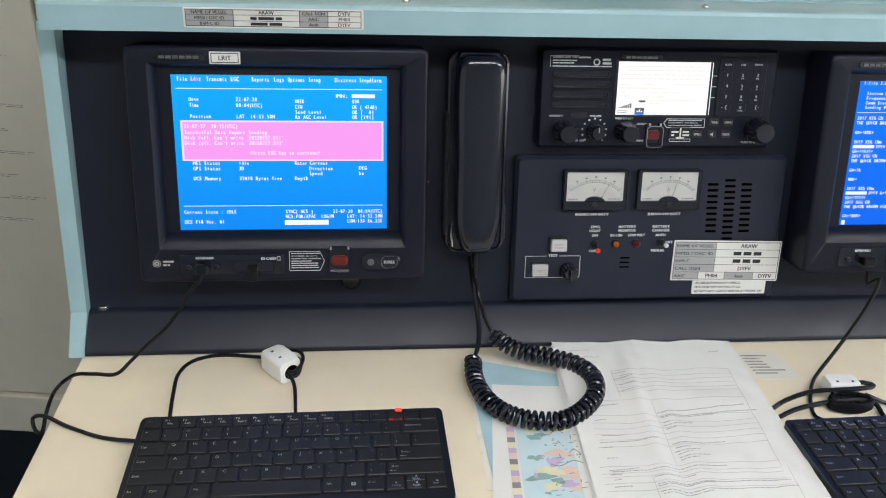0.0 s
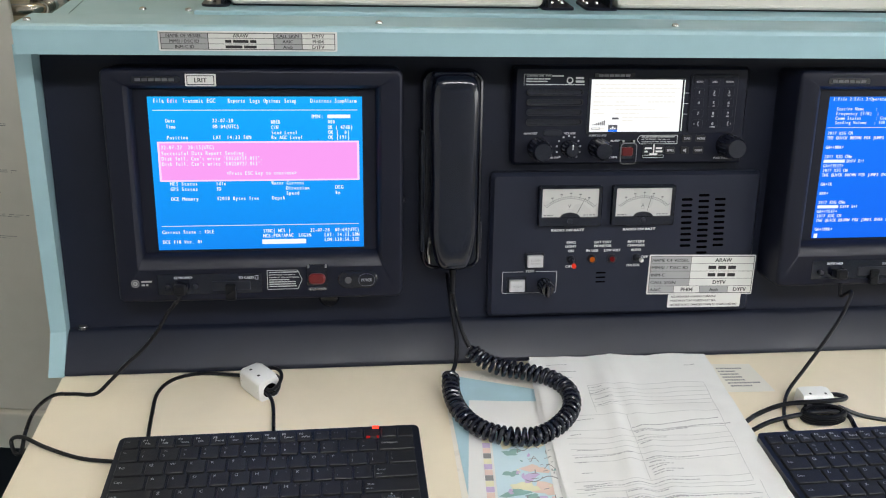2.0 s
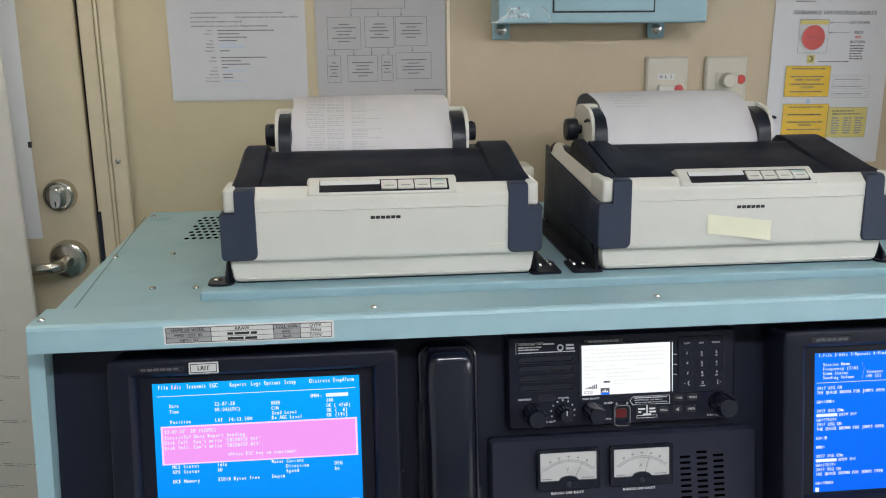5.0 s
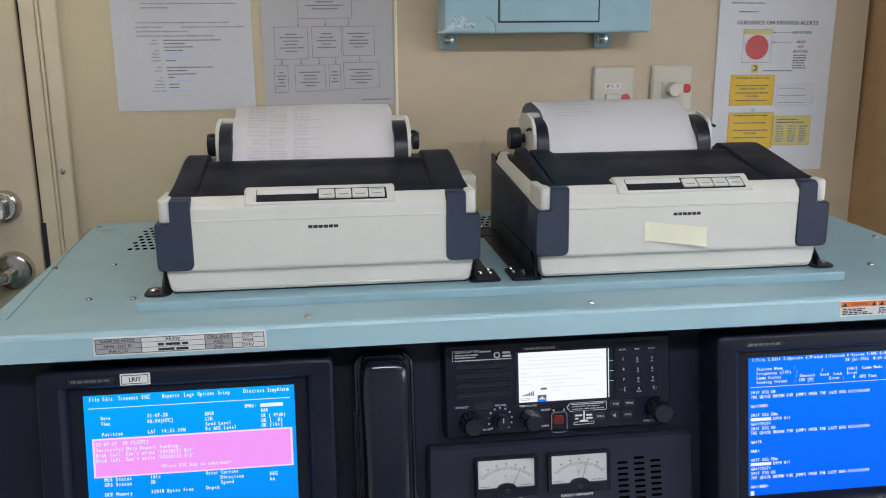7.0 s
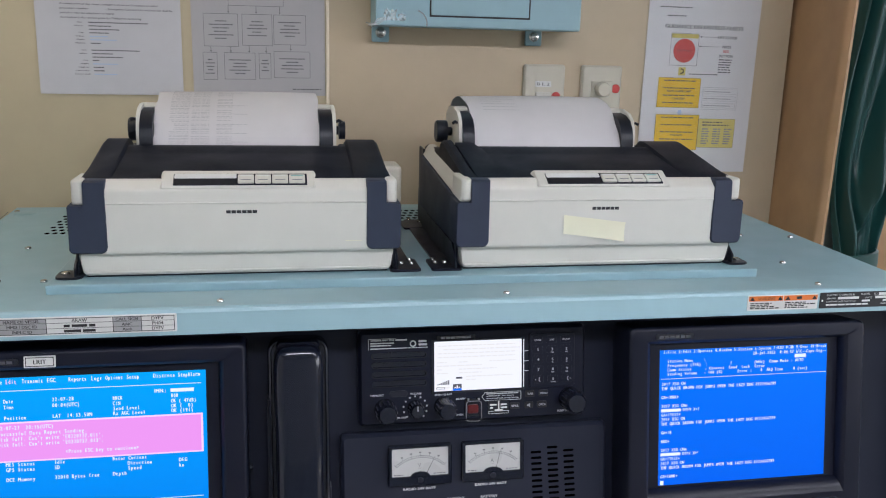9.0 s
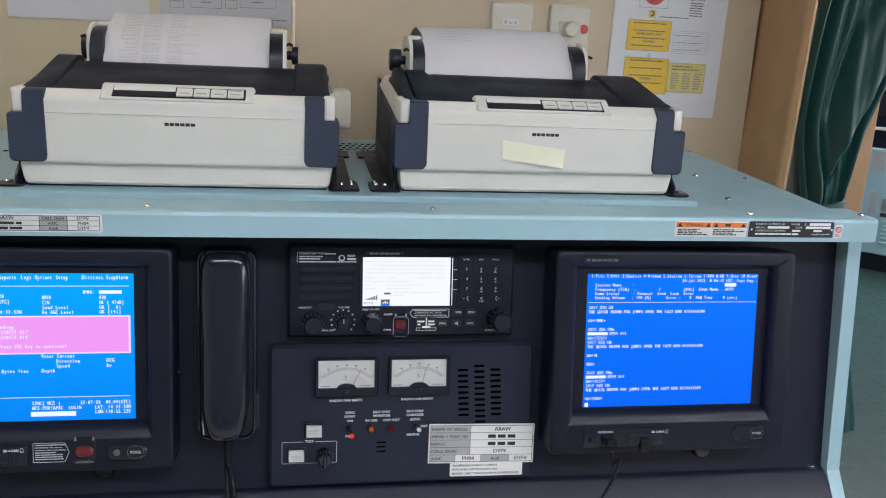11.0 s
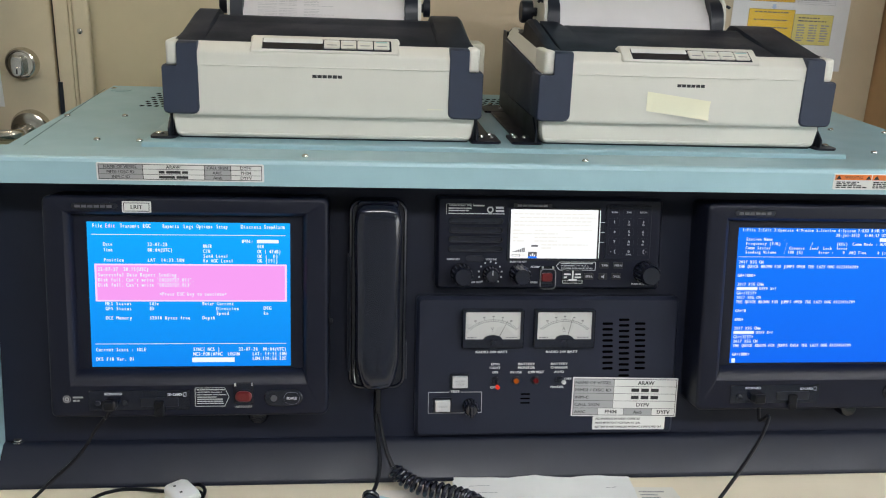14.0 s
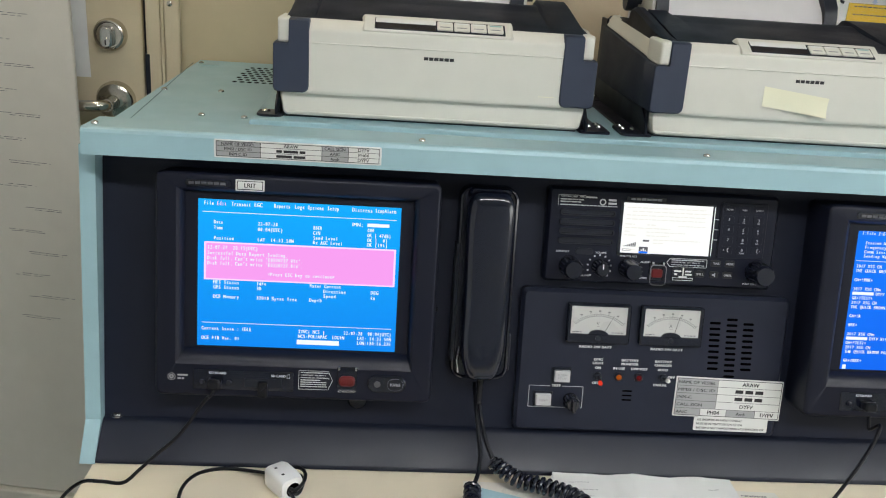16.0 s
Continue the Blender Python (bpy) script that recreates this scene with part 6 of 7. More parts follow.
for k, (word, wide) in enumerate(LINES):
    z = -0.0425 - k * 0.0051
    if word:
        write(bm, word, -0.0390 + 0.0005 * k, z, 0.0019, -0.0030, "R", w=0.0017 * len(word), bold=0.0002)
    if wide:
        bars(bl if k in (4, 5, 12, 15) else bm, -0.0300 + 0.0003 * k, z, wide, 0.0015, -0.0030, seed=110 + k, fill=1.05)
part("print", bm, NOTICEINK, nz, "grey unreadable print")
part("blue_print", bl, BLUEINK, nz)

oc, hw, hh = wall_sheet("contact_chart", "white organisation chart of linked boxes taped to the wall", 0.0720, 0.2755, 1.272, 1.56, GREYPAPER, "chart", tilt=-0.3)
bm = B()
q = lambda x, z: (x - 0.17375, z - 1.416)
for x0, z0, x1, z1 in ((0.1280, 1.4080, 0.2120, 1.4650), (0.0900, 1.3465, 0.1420, 1.3960), (0.1480, 1.3485, 0.1940, 1.3960), (0.1960, 1.3505, 0.2460, 1.3960), (0.0875, 1.2955, 0.1090, 1.3375), (0.1195, 1.2965, 0.1670, 1.3375), (0.1725, 1.2975, 0.1910, 1.3375), (0.1955, 1.2995, 0.2520, 1.3405)):
    (a, b), (c, d) = q(x0, z0), q(x1, z1)
    outline(bm, a, c, b, d, 0.0006, -0.0032)
    n = max(2, int((d - b) / 0.008))
    for k in range(n):
        w = (c - a) * 0.72
        w *= 0.72 + 0.28 * math.sin(k * 2.3 + a * 90)
        bars(bm, (a + c) / 2 - w / 2, d - 0.012 - k * 0.0052 - (0.004 if n < 4 else 0), w, 0.0015, -0.0032, seed=int(1000 * abs(a)) + k, fill=1.05)
for x, z0, z1 in ((.170, 1.397, 1.408), (.128, 1.397, 1.408), (.206, 1.397, 1.408), (.100, 1.338, 1.346), (.130, 1.338, 1.346), (.158, 1.338, 1.348), (.184, 1.338, 1.348), (.222, 1.342, 1.350)):
    (a, b), (c, d) = q(x, z0), q(x, z1)
    quad(bm, a - 0.0004, a + 0.0004, b, d, -0.0032)
    bm.faces.new([bm.verts.new(p) for p in ((a - 0.0018, -0.0032, b + 0.0025), (a + 0.0018, -0.0032, b + 0.0025), (a, -0.0032, b))])
bars(bm, *q(.224, 1.281), 0.045, 0.0018, -0.0032, seed=7)
part("print", bm, NOTICEINK, oc, "grey unreadable print")

def clear_film(name, gloss):
    """Thin clear plastic: mostly see-through, with a share of glossy white."""
    m = bpy.data.materials.new(name)
    m.use_nodes = True
    nt_ = m.node_tree
    b = nt_.nodes["Principled BSDF"]
    b.inputs["Roughness"].default_value, b.inputs["Base Color"].default_value = 0.24, (0.9, 0.9, 0.9, 1)
    tr, mx = nt_.nodes.new("ShaderNodeBsdfTransparent"), nt_.nodes.new("ShaderNodeMixShader")
    mx.inputs[0].default_value = gloss
    nt_.links.new(tr.outputs[0], mx.inputs[1])
    nt_.links.new(b.outputs[0], mx.inputs[2])
    nt_.links.new(mx.outputs[0], nt_.nodes["Material Output"].inputs[0])
    return m


ps, hw, hh = wall_sheet("distress_poster", "white laminated distress alert guidance poster on the wall", 0.8165, 1.0215, 1.150, 1.485, POSTERPAPER, "poster", tilt=0.6)
p_ = lambda x, z: (x - 0.919, z - 1.3175)
Y1 = -0.0032
bm, ye, py, rd_, gy = B(), B(), B(), B(), B()
write(bm, "GUIDANCE ON DISTRESS ALERTS", p_(.8475, 0)[0], p_(0, 1.3945)[1], 0.0062, Y1, w=0.144, bold=0.0005)
x, z = p_(.8605, 1.3325)
outline(bm, x, x + 0.051, z, z + 0.054, 0.0005, Y1)
quad(py, x + 0.001, x + 0.050, z + 0.046, z + 0.053, Y1)
lathe(rd_, [(0.0200, Y1 - 0.0002), (0.0001, Y1 - 0.0003)], x + 0.0258, z + 0.0250, 32, False)
write(bm, "DISTRESS", x + 0.0258, z + 0.0236, 0.0030, Y1 - 0.0008, "C", w=0.028)
for s, xx, zz, h_ in (("LIFT COVER", .9640, 1.3795, .0046), ("PRESS", .9640, 1.3640, .0044), ("BUTTON", .9640, 1.3485, .0044)):
    a, b = p_(xx, zz)
    write(bm, s, a, b, h_, Y1, "C", bold=0.0004)
a, b = p_(.9640, 1.3565)
write(rd_, "RED", a, b, 0.0042, Y1, "C", bold=0.0004)
for zz, x0, x1 in ((1.3815, .9165, .9440), (1.3655, .9165, .9490)):
    a, b = p_(x0, zz)
    quad(bm, a, a + x1 - x0, b, b + 0.0005, Y1)
    bm.faces.new([bm.verts.new(v) for v in ((a - .004, Y1, b), (a, Y1, b - .0016), (a, Y1, b + .0020))])
for k in range(6):
    a, b = p_(.9640, 1.3435 - k * 0.0042)
    bars(bm, a - 0.012, b, 0.024, 0.0018, Y1, seed=k)
a, b = p_(.8790, 1.3160)
quad(py, a, a + 0.013, b, b + 0.0135, Y1)
part("phone_symbol", tube(B(), W2([(a + 0.004, Y1 - 0.0003, b + 0.003), (a + 0.0088, Y1 - 0.0003, b + 0.005), (a + 0.0088, Y1 - 0.0003, b + 0.0095), (a + 0.004, Y1 - 0.0003, b + 0.0112)]), 0.0010, 6), INK, ps)
bars(bm, a + 0.020, b + 0.002, 0.055, 0.0016, Y1, seed=3)
for x0, x1, z0, z1, t, lines in ((.8440, .9225, 1.2610, 1.3120, ye, ("", "NAME / NAME / SHIP", "CALLSIGN", "")), (.8450, .9260, 1.1880, 1.2490, ye, ("", "", "POSITION", "")), (.9250, .9950, 1.1925, 1.2430, py, ())):
    (a, b), (c, d) = p_(x0, z0), p_(x1, z1)
    quad(t, a, c, b, d, Y1)
    outline(bm, a, c, b, d, 0.0004, Y1 - 0.0003)
    for k, s in enumerate(lines):
        zz = d - 0.012 - k * 0.0125
        if s:
            write(bm, s, (a + c) / 2, zz, 0.0034, Y1 - 0.0005, "C", bold=0.0003)
        bars(bm, a + 0.010, zz + 0.006, c - a - 0.02, 0.0018, Y1 - 0.0005, seed=k + 3)
    if not lines:
        for k in range(3):
            for m_ in range(7):
                bars(gy, a + 0.008 + k * 0.021, d - 0.019 - m_ * 0.0042, 0.014, 0.0022, Y1 - 0.0005, seed=k * 9 + m_)
        bars(bm, a + 0.008, d - 0.007, c - a - 0.016, 0.0020, Y1 - 0.0005, 2, 0.005, 4)
a, b = p_(.9280, 1.2590)
outline(gy, a, a + 0.066, b, b + 0.038, 0.0004, Y1)
for k in range(3):
    outline(gy, a + 0.002, a + 0.063, b + 0.003 + k * 0.012, b + 0.011 + k * 0.012, 0.0003, Y1)
    bars(gy, a + 0.004, b + 0.006 + k * 0.012, 0.05, 0.0014, Y1, seed=60 + k)
a, b = p_(.8880, 1.2500)
bl = B()
bl.faces.new([bl.verts.new(v) for v in ((a - .0055, Y1, b + .003), (a, Y1, b - .0015), (a + .0055, Y1, b + .003), (a + .0028, Y1, b + .003), (a + .0028, Y1, b + .007), (a - .0028, Y1, b + .007), (a - .0028, Y1, b + .003))])
part("arrow", bl, BLUEINK, ps, "blue arrow")
for zz, x0, w in ((1.428, .836, .058), (1.414, .850, .034)):
    a, b = p_(x0, zz)
    bars(bm, a, b, w, 0.0018, Y1, seed=int(zz * 1000))
part("lettering", bm, POSTERINK, ps)
part("yellow_boxes", ye, YELLOW, ps, "yellow text boxes")
part("pale_boxes", py, PALEYELLOW, ps, "pale yellow table box")
part("red_button_picture", rd_, REDPRINT, ps, "red button picture")
part("grey_print", gy, GREYINK, ps)
film_ = B()
rows = [[film_.verts.new((-0.108 + 0.214 * i / 10, -0.0075 - 0.0018 * math.sin(i * 1.7 + 1.2 * math.sin(j)) - 0.0010 * math.sin(j * 2.1 + i), -0.1715 + 0.344 * j / 14)) for i in range(11)] for j in range(15)]
for r0, r1 in zip(rows, rows[1:]):
    for i in range(10):
        film_.faces.new((r0[i], r0[i + 1], r1[i + 1], r1[i]))
FILM = clear_film("clear_plastic_sleeve", 0.03)
CRUMPLE = clear_film("crumpled_clear_film", 0.30)
THINFILM = clear_film("thin_clear_tape", 0.04)
sl_ = part("plastic_sleeve", film_, FILM, ps, "clear wrinkled plastic sleeve", True)
sl_.visible_shadow = False

eb = thing("electrical_box", "teal steel electrical box fixed to the wall", "electrical box", pose(0.5105, WY, 1.383))
part("enclosure", box(B(), -0.1625, 0.1625, -0.075, -0.001, 0.0, 0.36, 0.003), TEAL, eb)
part("door_gap", box(B(), -0.0800, 0.0790, -0.0756, -0.074, 0.0155, 0.34), INK, eb, "dark gap round the cover")
part("cover", box(B(), -0.0775, 0.0765, -0.0775, -0.074, 0.0180, 0.338, 0.001), TEAL, eb, "teal cover plate")
for x in (-0.147, 0.106):
    lug = part("mounting_lug", slab(B(), x - 0.014, x + 0.014, -0.024, 0.002, -0.004, -0.0075, 0.003, 0.001), TEAL, eb)
    part("bolt", lathe(B(), [(0.0085, -0.0075), (0.0085, -0.009), (0.0058, -0.0095), (0.0055, -0.0135), (0.003, -0.0145)], x, -0.009, 12), STEEL, lug, smooth=True)
bm = B()
rnd = random.Random(3)
for cx, cz, wx, wz, n in ((-0.141, 0.017, 0.020, 0.016, 7), (-0.125, 0.013, 0.012, 0.010, 4)):
    tp = [[bm.verts.new((cx - wx / 2 + wx * i / n + rnd.uniform(-.002, .002), -0.0768 - abs(rnd.gauss(0, 0.005)), cz - wz / 2 + wz * j / 5 + rnd.uniform(-.002, .002))) for i in range(n + 1)] for j in range(6)]
    for a, b in zip(tp, tp[1:]):
        for i in range(n):
            bm.faces.new((a[i], a[i + 1], b[i + 1], b[i]))
for k in range(3):
    pts = smoothed([(-0.150, -0.080, 0.013 - 0.002 * k), (-0.162, -0.086, 0.008 - 0.003 * k), (-0.170 - 0.004 * k, -0.082, -0.004 + 0.004 * k)], 5)
    tube(bm, pts, 0.0009, 5)
tube(bm, smoothed([(-0.098, -0.0772, 0.024), (-0.090, -0.0785, 0.019), (-0.085, -0.0785, 0.010), (-0.084, -0.0772, 0.001)], 5), 0.0010, 5)
tape = part("tape", bm, CRUMPLE, eb, "crumpled clear tape")
tape.visible_shadow = False
strip = B()
tp = [[strip.verts.new((-0.148 + 0.064 * i / 10 - 0.010 * (j / 4) * (i / 10), -0.0762 - 0.0008 * (1 + math.sin(i * 1.3 + j)), 0.001 + 0.024 * j / 4)) for i in range(11)] for j in range(5)]
for a, b in zip(tp, tp[1:]):
    for i in range(10):
        strip.faces.new((a[i], a[i + 1], b[i + 1], b[i]))
strip = part("tape_strip", strip, THINFILM, eb, "flat clear tape", True)
strip.visible_shadow = False

for nm, x0, kind in (("wall_switch", 0.6035, 0), ("wall_switch", 0.7040, 1)):
    sw = thing(nm, ("ivory wall switch with a small label and a red dot", "ivory wall dimmer switch with a knob and a red dot")[kind], "switch", pose(x0, WY, 1.212), "wall switches")
    part("face_plate", loft(B(), [(0, 0.071, 0, 0.118, 0.005, -0.0005), (0, 0.071, 0, 0.118, 0.005, -0.006), (0.003, 0.068, 0.003, 0.115, 0.004, -0.009)]), IVORY, sw, smooth=True)
    if kind == 0:
        lb = part("label", slab(B(), 0.0195, 0.0470, 0.0810, 0.0905, -0.009, -0.0095, 0.0005, 0.0001, 1), LABEL, sw)
        bm = B()
        write(bm, "B L 2", 0.03325, 0.0835, 0.0046, -0.0100, "C", w=0.021)
        part("lettering", bm, INK, lb)
        part("rocker", box(B(), 0.0200, 0.0460, -0.0145, -0.008, 0.0480, 0.0730, 0.002), PLASTIC, sw)
        dot = (0.0560, 0.0655)
    else:
        part("knob_frame", box(B(), 0.0170, 0.0550, -0.0105, -0.008, 0.0420, 0.0920, 0.001), IVORY, sw)
        part("dimmer_knob", lathe(B(), [(0.0125, -0.010), (0.0120, -0.022), (0.0105, -0.0245), (0.001, -0.0245)], 0.0355, 0.0790, 24), IVORY, sw, smooth=True)
        dot = (0.0605, 0.0800)
    part("red_dot", lathe(B(), [(0.0075, -0.0085), (0.0075, -0.0098), (0.006, -0.0104), (0.0005, -0.0106)], *dot, 20), REDPRINT, sw, "red sticker dot", True)


# ---- things on the desk ----
def keyboard(label, m):
    ob = thing("keyboard", label, "keyboard", m, "keyboards on the desk")
    W, D = 0.272, 0.122
    tilt = 0.022
    zt = lambda y: 0.0125 + y * tilt                 # height of the deck, rising to the back
    part("body", bridge(B(), [[(x, y, z if z is not None else zt(y)) for x, y in rrect(a, W - a, a, D - a, 0.006 - a * 0.5, 4)] for a, z in ((0.001, 0.0005), (0.0, 0.004), (0.0, None), (0.0015, None))]), BLACK, ob, smooth=True)
    letters, white, blue, dims = B(), B(), B(), B()
    rows = [(0.1035, 0.0130, [("Esc", 1)] + [("F%d" % i, 1) for i in range(1, 13)] + [("Num", 1), ("", 1), ("", 1), ("", 1)]),
            (0.0855, 0.0168, [("~", 1)] + [(c, 1) for c in "1234567890-="] + [("Backspace", 1.95)]),
            (0.0673, 0.0168, [("Tab", 1.45)] + [(c, 1) for c in "QWERTYUIOP[]"] + [("\\", 1.5)]),
            (0.0491, 0.0168, [("Caps", 1.70)] + [(c, 1) for c in "ASDFGHJKL;'"] + [("Enter", 2.25)]),
            (0.0309, 0.0168, [("Shift", 2.15)] + [(c, 1) for c in "ZXCVBNM,./"] + [("Shift", 2.8)]),
            (0.0127, 0.0168, [("Fn", 1), ("Ctrl", 1), ("", 1), ("Alt", 1), ("", 5.2), ("Alt", 1), ("", 1), ("Ctrl", 1), ("", 1), ("", 1), ("", 1)])]
    shared = {}
    for y0, h, keys in rows:
        total = sum(w for _, w in keys)
        u = (W - 0.010) / total
        x = 0.005
        for s, w in keys:
            kw = w * u - 0.0014
            key = (round(kw, 5), h)
            if key not in shared:
                bm = B()
                loft(bm, [(0, kw, 0, h, 0.0012, 0), (0.0002, kw - 0.0002, 0.0002, h - 0.0002, 0.0012, -0.0016), (0.0008, kw - 0.0008, 0.0007, h - 0.0007, 0.001, -0.0021)], False, True, 1)
                me = bpy.data.meshes.new("key")
                bmesh.ops.recalc_face_normals(bm, faces=bm.faces[:])
                bm.to_mesh(me)
                bm.free()
                me.materials.append(KEYCAP)
                shared[key] = me
            k = new("key", shared[key])
            k.parent = ob
            k.matrix_basis = Matrix(((1, 0, 0, x), (0, 0, 1, y0), (0, -1, 0, zt(y0) + 0.0003), (0, 0, 0, 1)))
            zz = zt(y0 + h) + 0.0028
            L = lambda bm_, st, px, py, hh_, w_=None: flat_write(bm_, st, px, py, hh_, zz, w_)
            if s:
                if h < 0.014:
                    if s[0] != "F" or s in ("F11", "F12"):
                        L(dims, s, x + 0.003, y0 + h * 0.55, 0.0018)
                    if s[0] == "F" and s not in ("F11", "F12"):
                        flat_write(white, s, x + 0.0022, y0 + 0.0072, 0.0027, zz + 0.0002, 0.0034)
                        flat_write(white, ("File", "Edit", "Transmit", "EGC", "Reports", "Logs", "Options", "Setup", "Distress", "StopAlarm")[int(s[1:]) - 1], x + 0.0045, y0 + 0.0030, 0.0026, zz + 0.0002, 0.0074 if s not in ("F1", "F2", "F4", "F6") else 0.0046)
                elif len(s) > 1:
                    L(letters, s, x + 0.003, y0 + h * 0.45, 0.0025)
                    if s in ("Enter", "Shift") and x > W * 0.5:
                        flat_quad(letters, x + 0.0025, x + 0.0075, y0 + h * 0.20, y0 + h * 0.20 + 0.0004, zz)
                        flat_arrow(letters, x + 0.0028, y0 + h * 0.20 + 0.0002, "L", zz)
                elif s in SHIFTED:
                    L(dims, SHIFTED[s], x + 0.0030, y0 + h * 0.62, 0.0026)
                    L(letters, s, x + 0.0030, y0 + h * 0.22, 0.0026)
                else:
                    L(letters, s, x + 0.0030, y0 + h * 0.58, 0.0032)
                if h > 0.014 and s in PAD:
                    L(dims, PAD[s], x + kw - 0.0046, y0 + h * 0.64, 0.0024)
            elif y0 < 0.016 and w == 1 and x > W * 0.6:
                place = round((x - 0.005) / u - (total - 3))
                if place == 1:
                    flat_quad(letters, x + 0.0005, x + kw - 0.0005, y0 + h * 0.52, y0 + h * 0.52 + 0.0003, zz)
                for way, word, px, py in {0: (("L", "Home", 0.0085, 0.40),), 1: (("U", "PgUp", 0.0085, 0.84), ("D", "PgDn", 0.0085, 0.36)), 2: (("R", "End", 0.0085, 0.44),)}.get(place, ()):
                    flat_arrow(letters, x + px, y0 + h * py, way, zz)
                    flat_write(blue, word, x + 0.0052, y0 + h * py - 0.0040, 0.0020, zz)
                if place < 0:
                    for i in range(4):
                        flat_quad(letters, x + 0.0062 + 0.0021 * (i % 2), x + 0.0080 + 0.0021 * (i % 2), y0 + 0.0055 + 0.0021 * (i // 2), y0 + 0.0073 + 0.0021 * (i // 2), zz)
            x += w * u
    part("lettering", letters, KEYPRINT, ob, "grey key lettering")
    part("corner_lettering", dims, DIMPRINT, ob)
    part("white_lettering", white, LABEL, ob, "white function key captions")
    part("blue_lettering", blue, BLUEINK, ob)
    for x, y, w, mt_ in ((0.2285, 0.1178, 0.0060, LEDRED), (0.2225, 0.1036, 0.0034, LEDDIM), (0.2320, 0.1036, 0.0018, LEDDIM)):
        part("status_led", box(B(), x, x + w, y, y + 0.0012, zt(y) + 0.0005, zt(y) + 0.0031), mt_, ob, "lit red status light")
    return ob


SHIFTED = dict(zip("1234567890-=;',./[]\\", "!@#$%^&*()_+:\"<>?{}|"))
PAD = {"U": "4", "I": "5", "O": "6", "J": "1", "K": "2", "L": "3", "M": "0", "7": "7", "8": "8", "9": "9", "0": "*", "P": "-", ";": "+", "/": "/"}


def flat_arrow(bm, x, y, way, z):
    """A small arrowhead printed on a key."""
    a = {"R": 0, "U": 1, "L": 2, "D": 3}[way] * math.pi / 2
    c, s_ = math.cos(a), math.sin(a)
    bm.faces.new([bm.verts.new((x + p * c - q * s_, y + p * s_ + q * c, z)) for p, q in ((0.0014, 0), (-0.0008, 0.0010), (-0.0008, -0.0010))])


def flat_write(bm, s, x, y, h, z, w=None):
    vs, fs, a, b = glyph_mesh(s)
    k = h / 0.69
    kx = k if w is None else w / max(b - a, 1e-6)
    nv = [bm.verts.new((x + (v.x - a) * kx, y + v.y * k, z)) for v in vs]
    for f in fs:
        bm.faces.new([nv[i] for i in f])


def flat_quad(bm, x0, x1, y0, y1, z):
    bm.faces.new([bm.verts.new(p) for p in ((x0, y0, z), (x1, y0, z), (x1, y1, z), (x0, y1, z))])


k1 = keyboard("compact black keyboard with a lit red status light on the desk", pose(-0.1015, 0.7700, 0.7500, 0, 0, 0.4))
copy_thing(k1, pose(0.4905, 0.7365, 0.7500, 0, 0, 1.0))


def cable(name, label, pts, r=0.0019, k=8):
    return tagged(part(name, tube(B(), smoothed(pts, k), r, 8), RUBBER, smooth=True), label, "cable")


plug_a = PF @ Vector((-0.0605, -0.058, 0.052))
cable("keyboard_cable", "thin black cable from the terminal to the keyboard", [plug_a + Vector((0.003, 0.004, 0.006)), plug_a + Vector((-0.002, -0.001, -0.003)), (-0.066, 1.010, 0.8385), (-0.0755, 1.008, 0.826), (-0.085, 1.005, 0.811), (-0.099, 1.001, 0.794), (-0.118, 0.997, 0.777), (-0.134, 0.992, 0.762), (-0.148, 0.983, 0.7525), (-0.170, 0.985, 0.7520), (-0.188, 0.981, 0.7535), (-0.196, 0.952, 0.757), (-0.1945, 0.918, 0.756), (-0.1955, 0.903, 0.745), (-0.2030, 0.907, 0.743), (-0.2065, 0.915, 0.751), (-0.194, 0.911, 0.756), (-0.171, 0.898, 0.7535), (-0.137, 0.882, 0.752), (-0.100, 0.871, 0.7545)])
cable("adapter_cable", "thin black cable looping round a white adapter", [(-0.079, 0.893, 0.756), (-0.0825, 0.912, 0.7535), (-0.086, 0.948, 0.752), (-0.087, 0.980, 0.752), (-0.078, 1.002, 0.752), (-0.060, 1.0125, 0.752), (-0.040, 1.0125, 0.753), (-0.016, 1.004, 0.756), (0.006, 0.988, 0.764)])
cable("adapter_cable", "thin black cable from the white adapter to the keyboard", [(0.0200, 0.9665, 0.7605), (0.0245, 0.9600, 0.7610), (0.0285, 0.9530, 0.7590), (0.0310, 0.942, 0.7555), (0.0325, 0.920, 0.7530), (0.0335, 0.905, 0.7535), (0.034, 0.893, 0.756)])
cable("adapter_cable", "thin black cable looped through the white adapter", [(0.0215, 0.9660, 0.7630), (0.0290, 0.9600, 0.7650), (0.0360, 0.9680, 0.7680), (0.0370, 0.9830, 0.7690), (0.0300, 0.9950, 0.7680), (0.0180, 0.9960, 0.7660), (0.0100, 0.9880, 0.7640)])
cable("adapter_cable", "thin black cable looped through the white adapter", [(0.0225, 0.9650, 0.7590), (0.0310, 0.9620, 0.7590), (0.0350, 0.9720, 0.7620), (0.0330, 0.9860, 0.7630), (0.0250, 0.9930, 0.7620), (0.0120, 0.9880, 0.7600)])
ad = thing("ferrite_adapter", "white plastic clip-on ferrite adapter on the desk", "adapter", pose(0.0150, 0.9800, 0.7503, 0, 0, 38))
part("shell", loft(B(), [(-0.0118, 0.0118, 0.0, 0.0230, 0.005, 0.0172), (-0.0128, 0.0128, 0.0, 0.0248, 0.005, 0.011), (-0.0128, 0.0128, 0.0, 0.0248, 0.005, -0.011), (-0.0118, 0.0118, 0.0, 0.0230, 0.005, -0.0172)]), ADAPTERWHITE, ad, smooth=True)
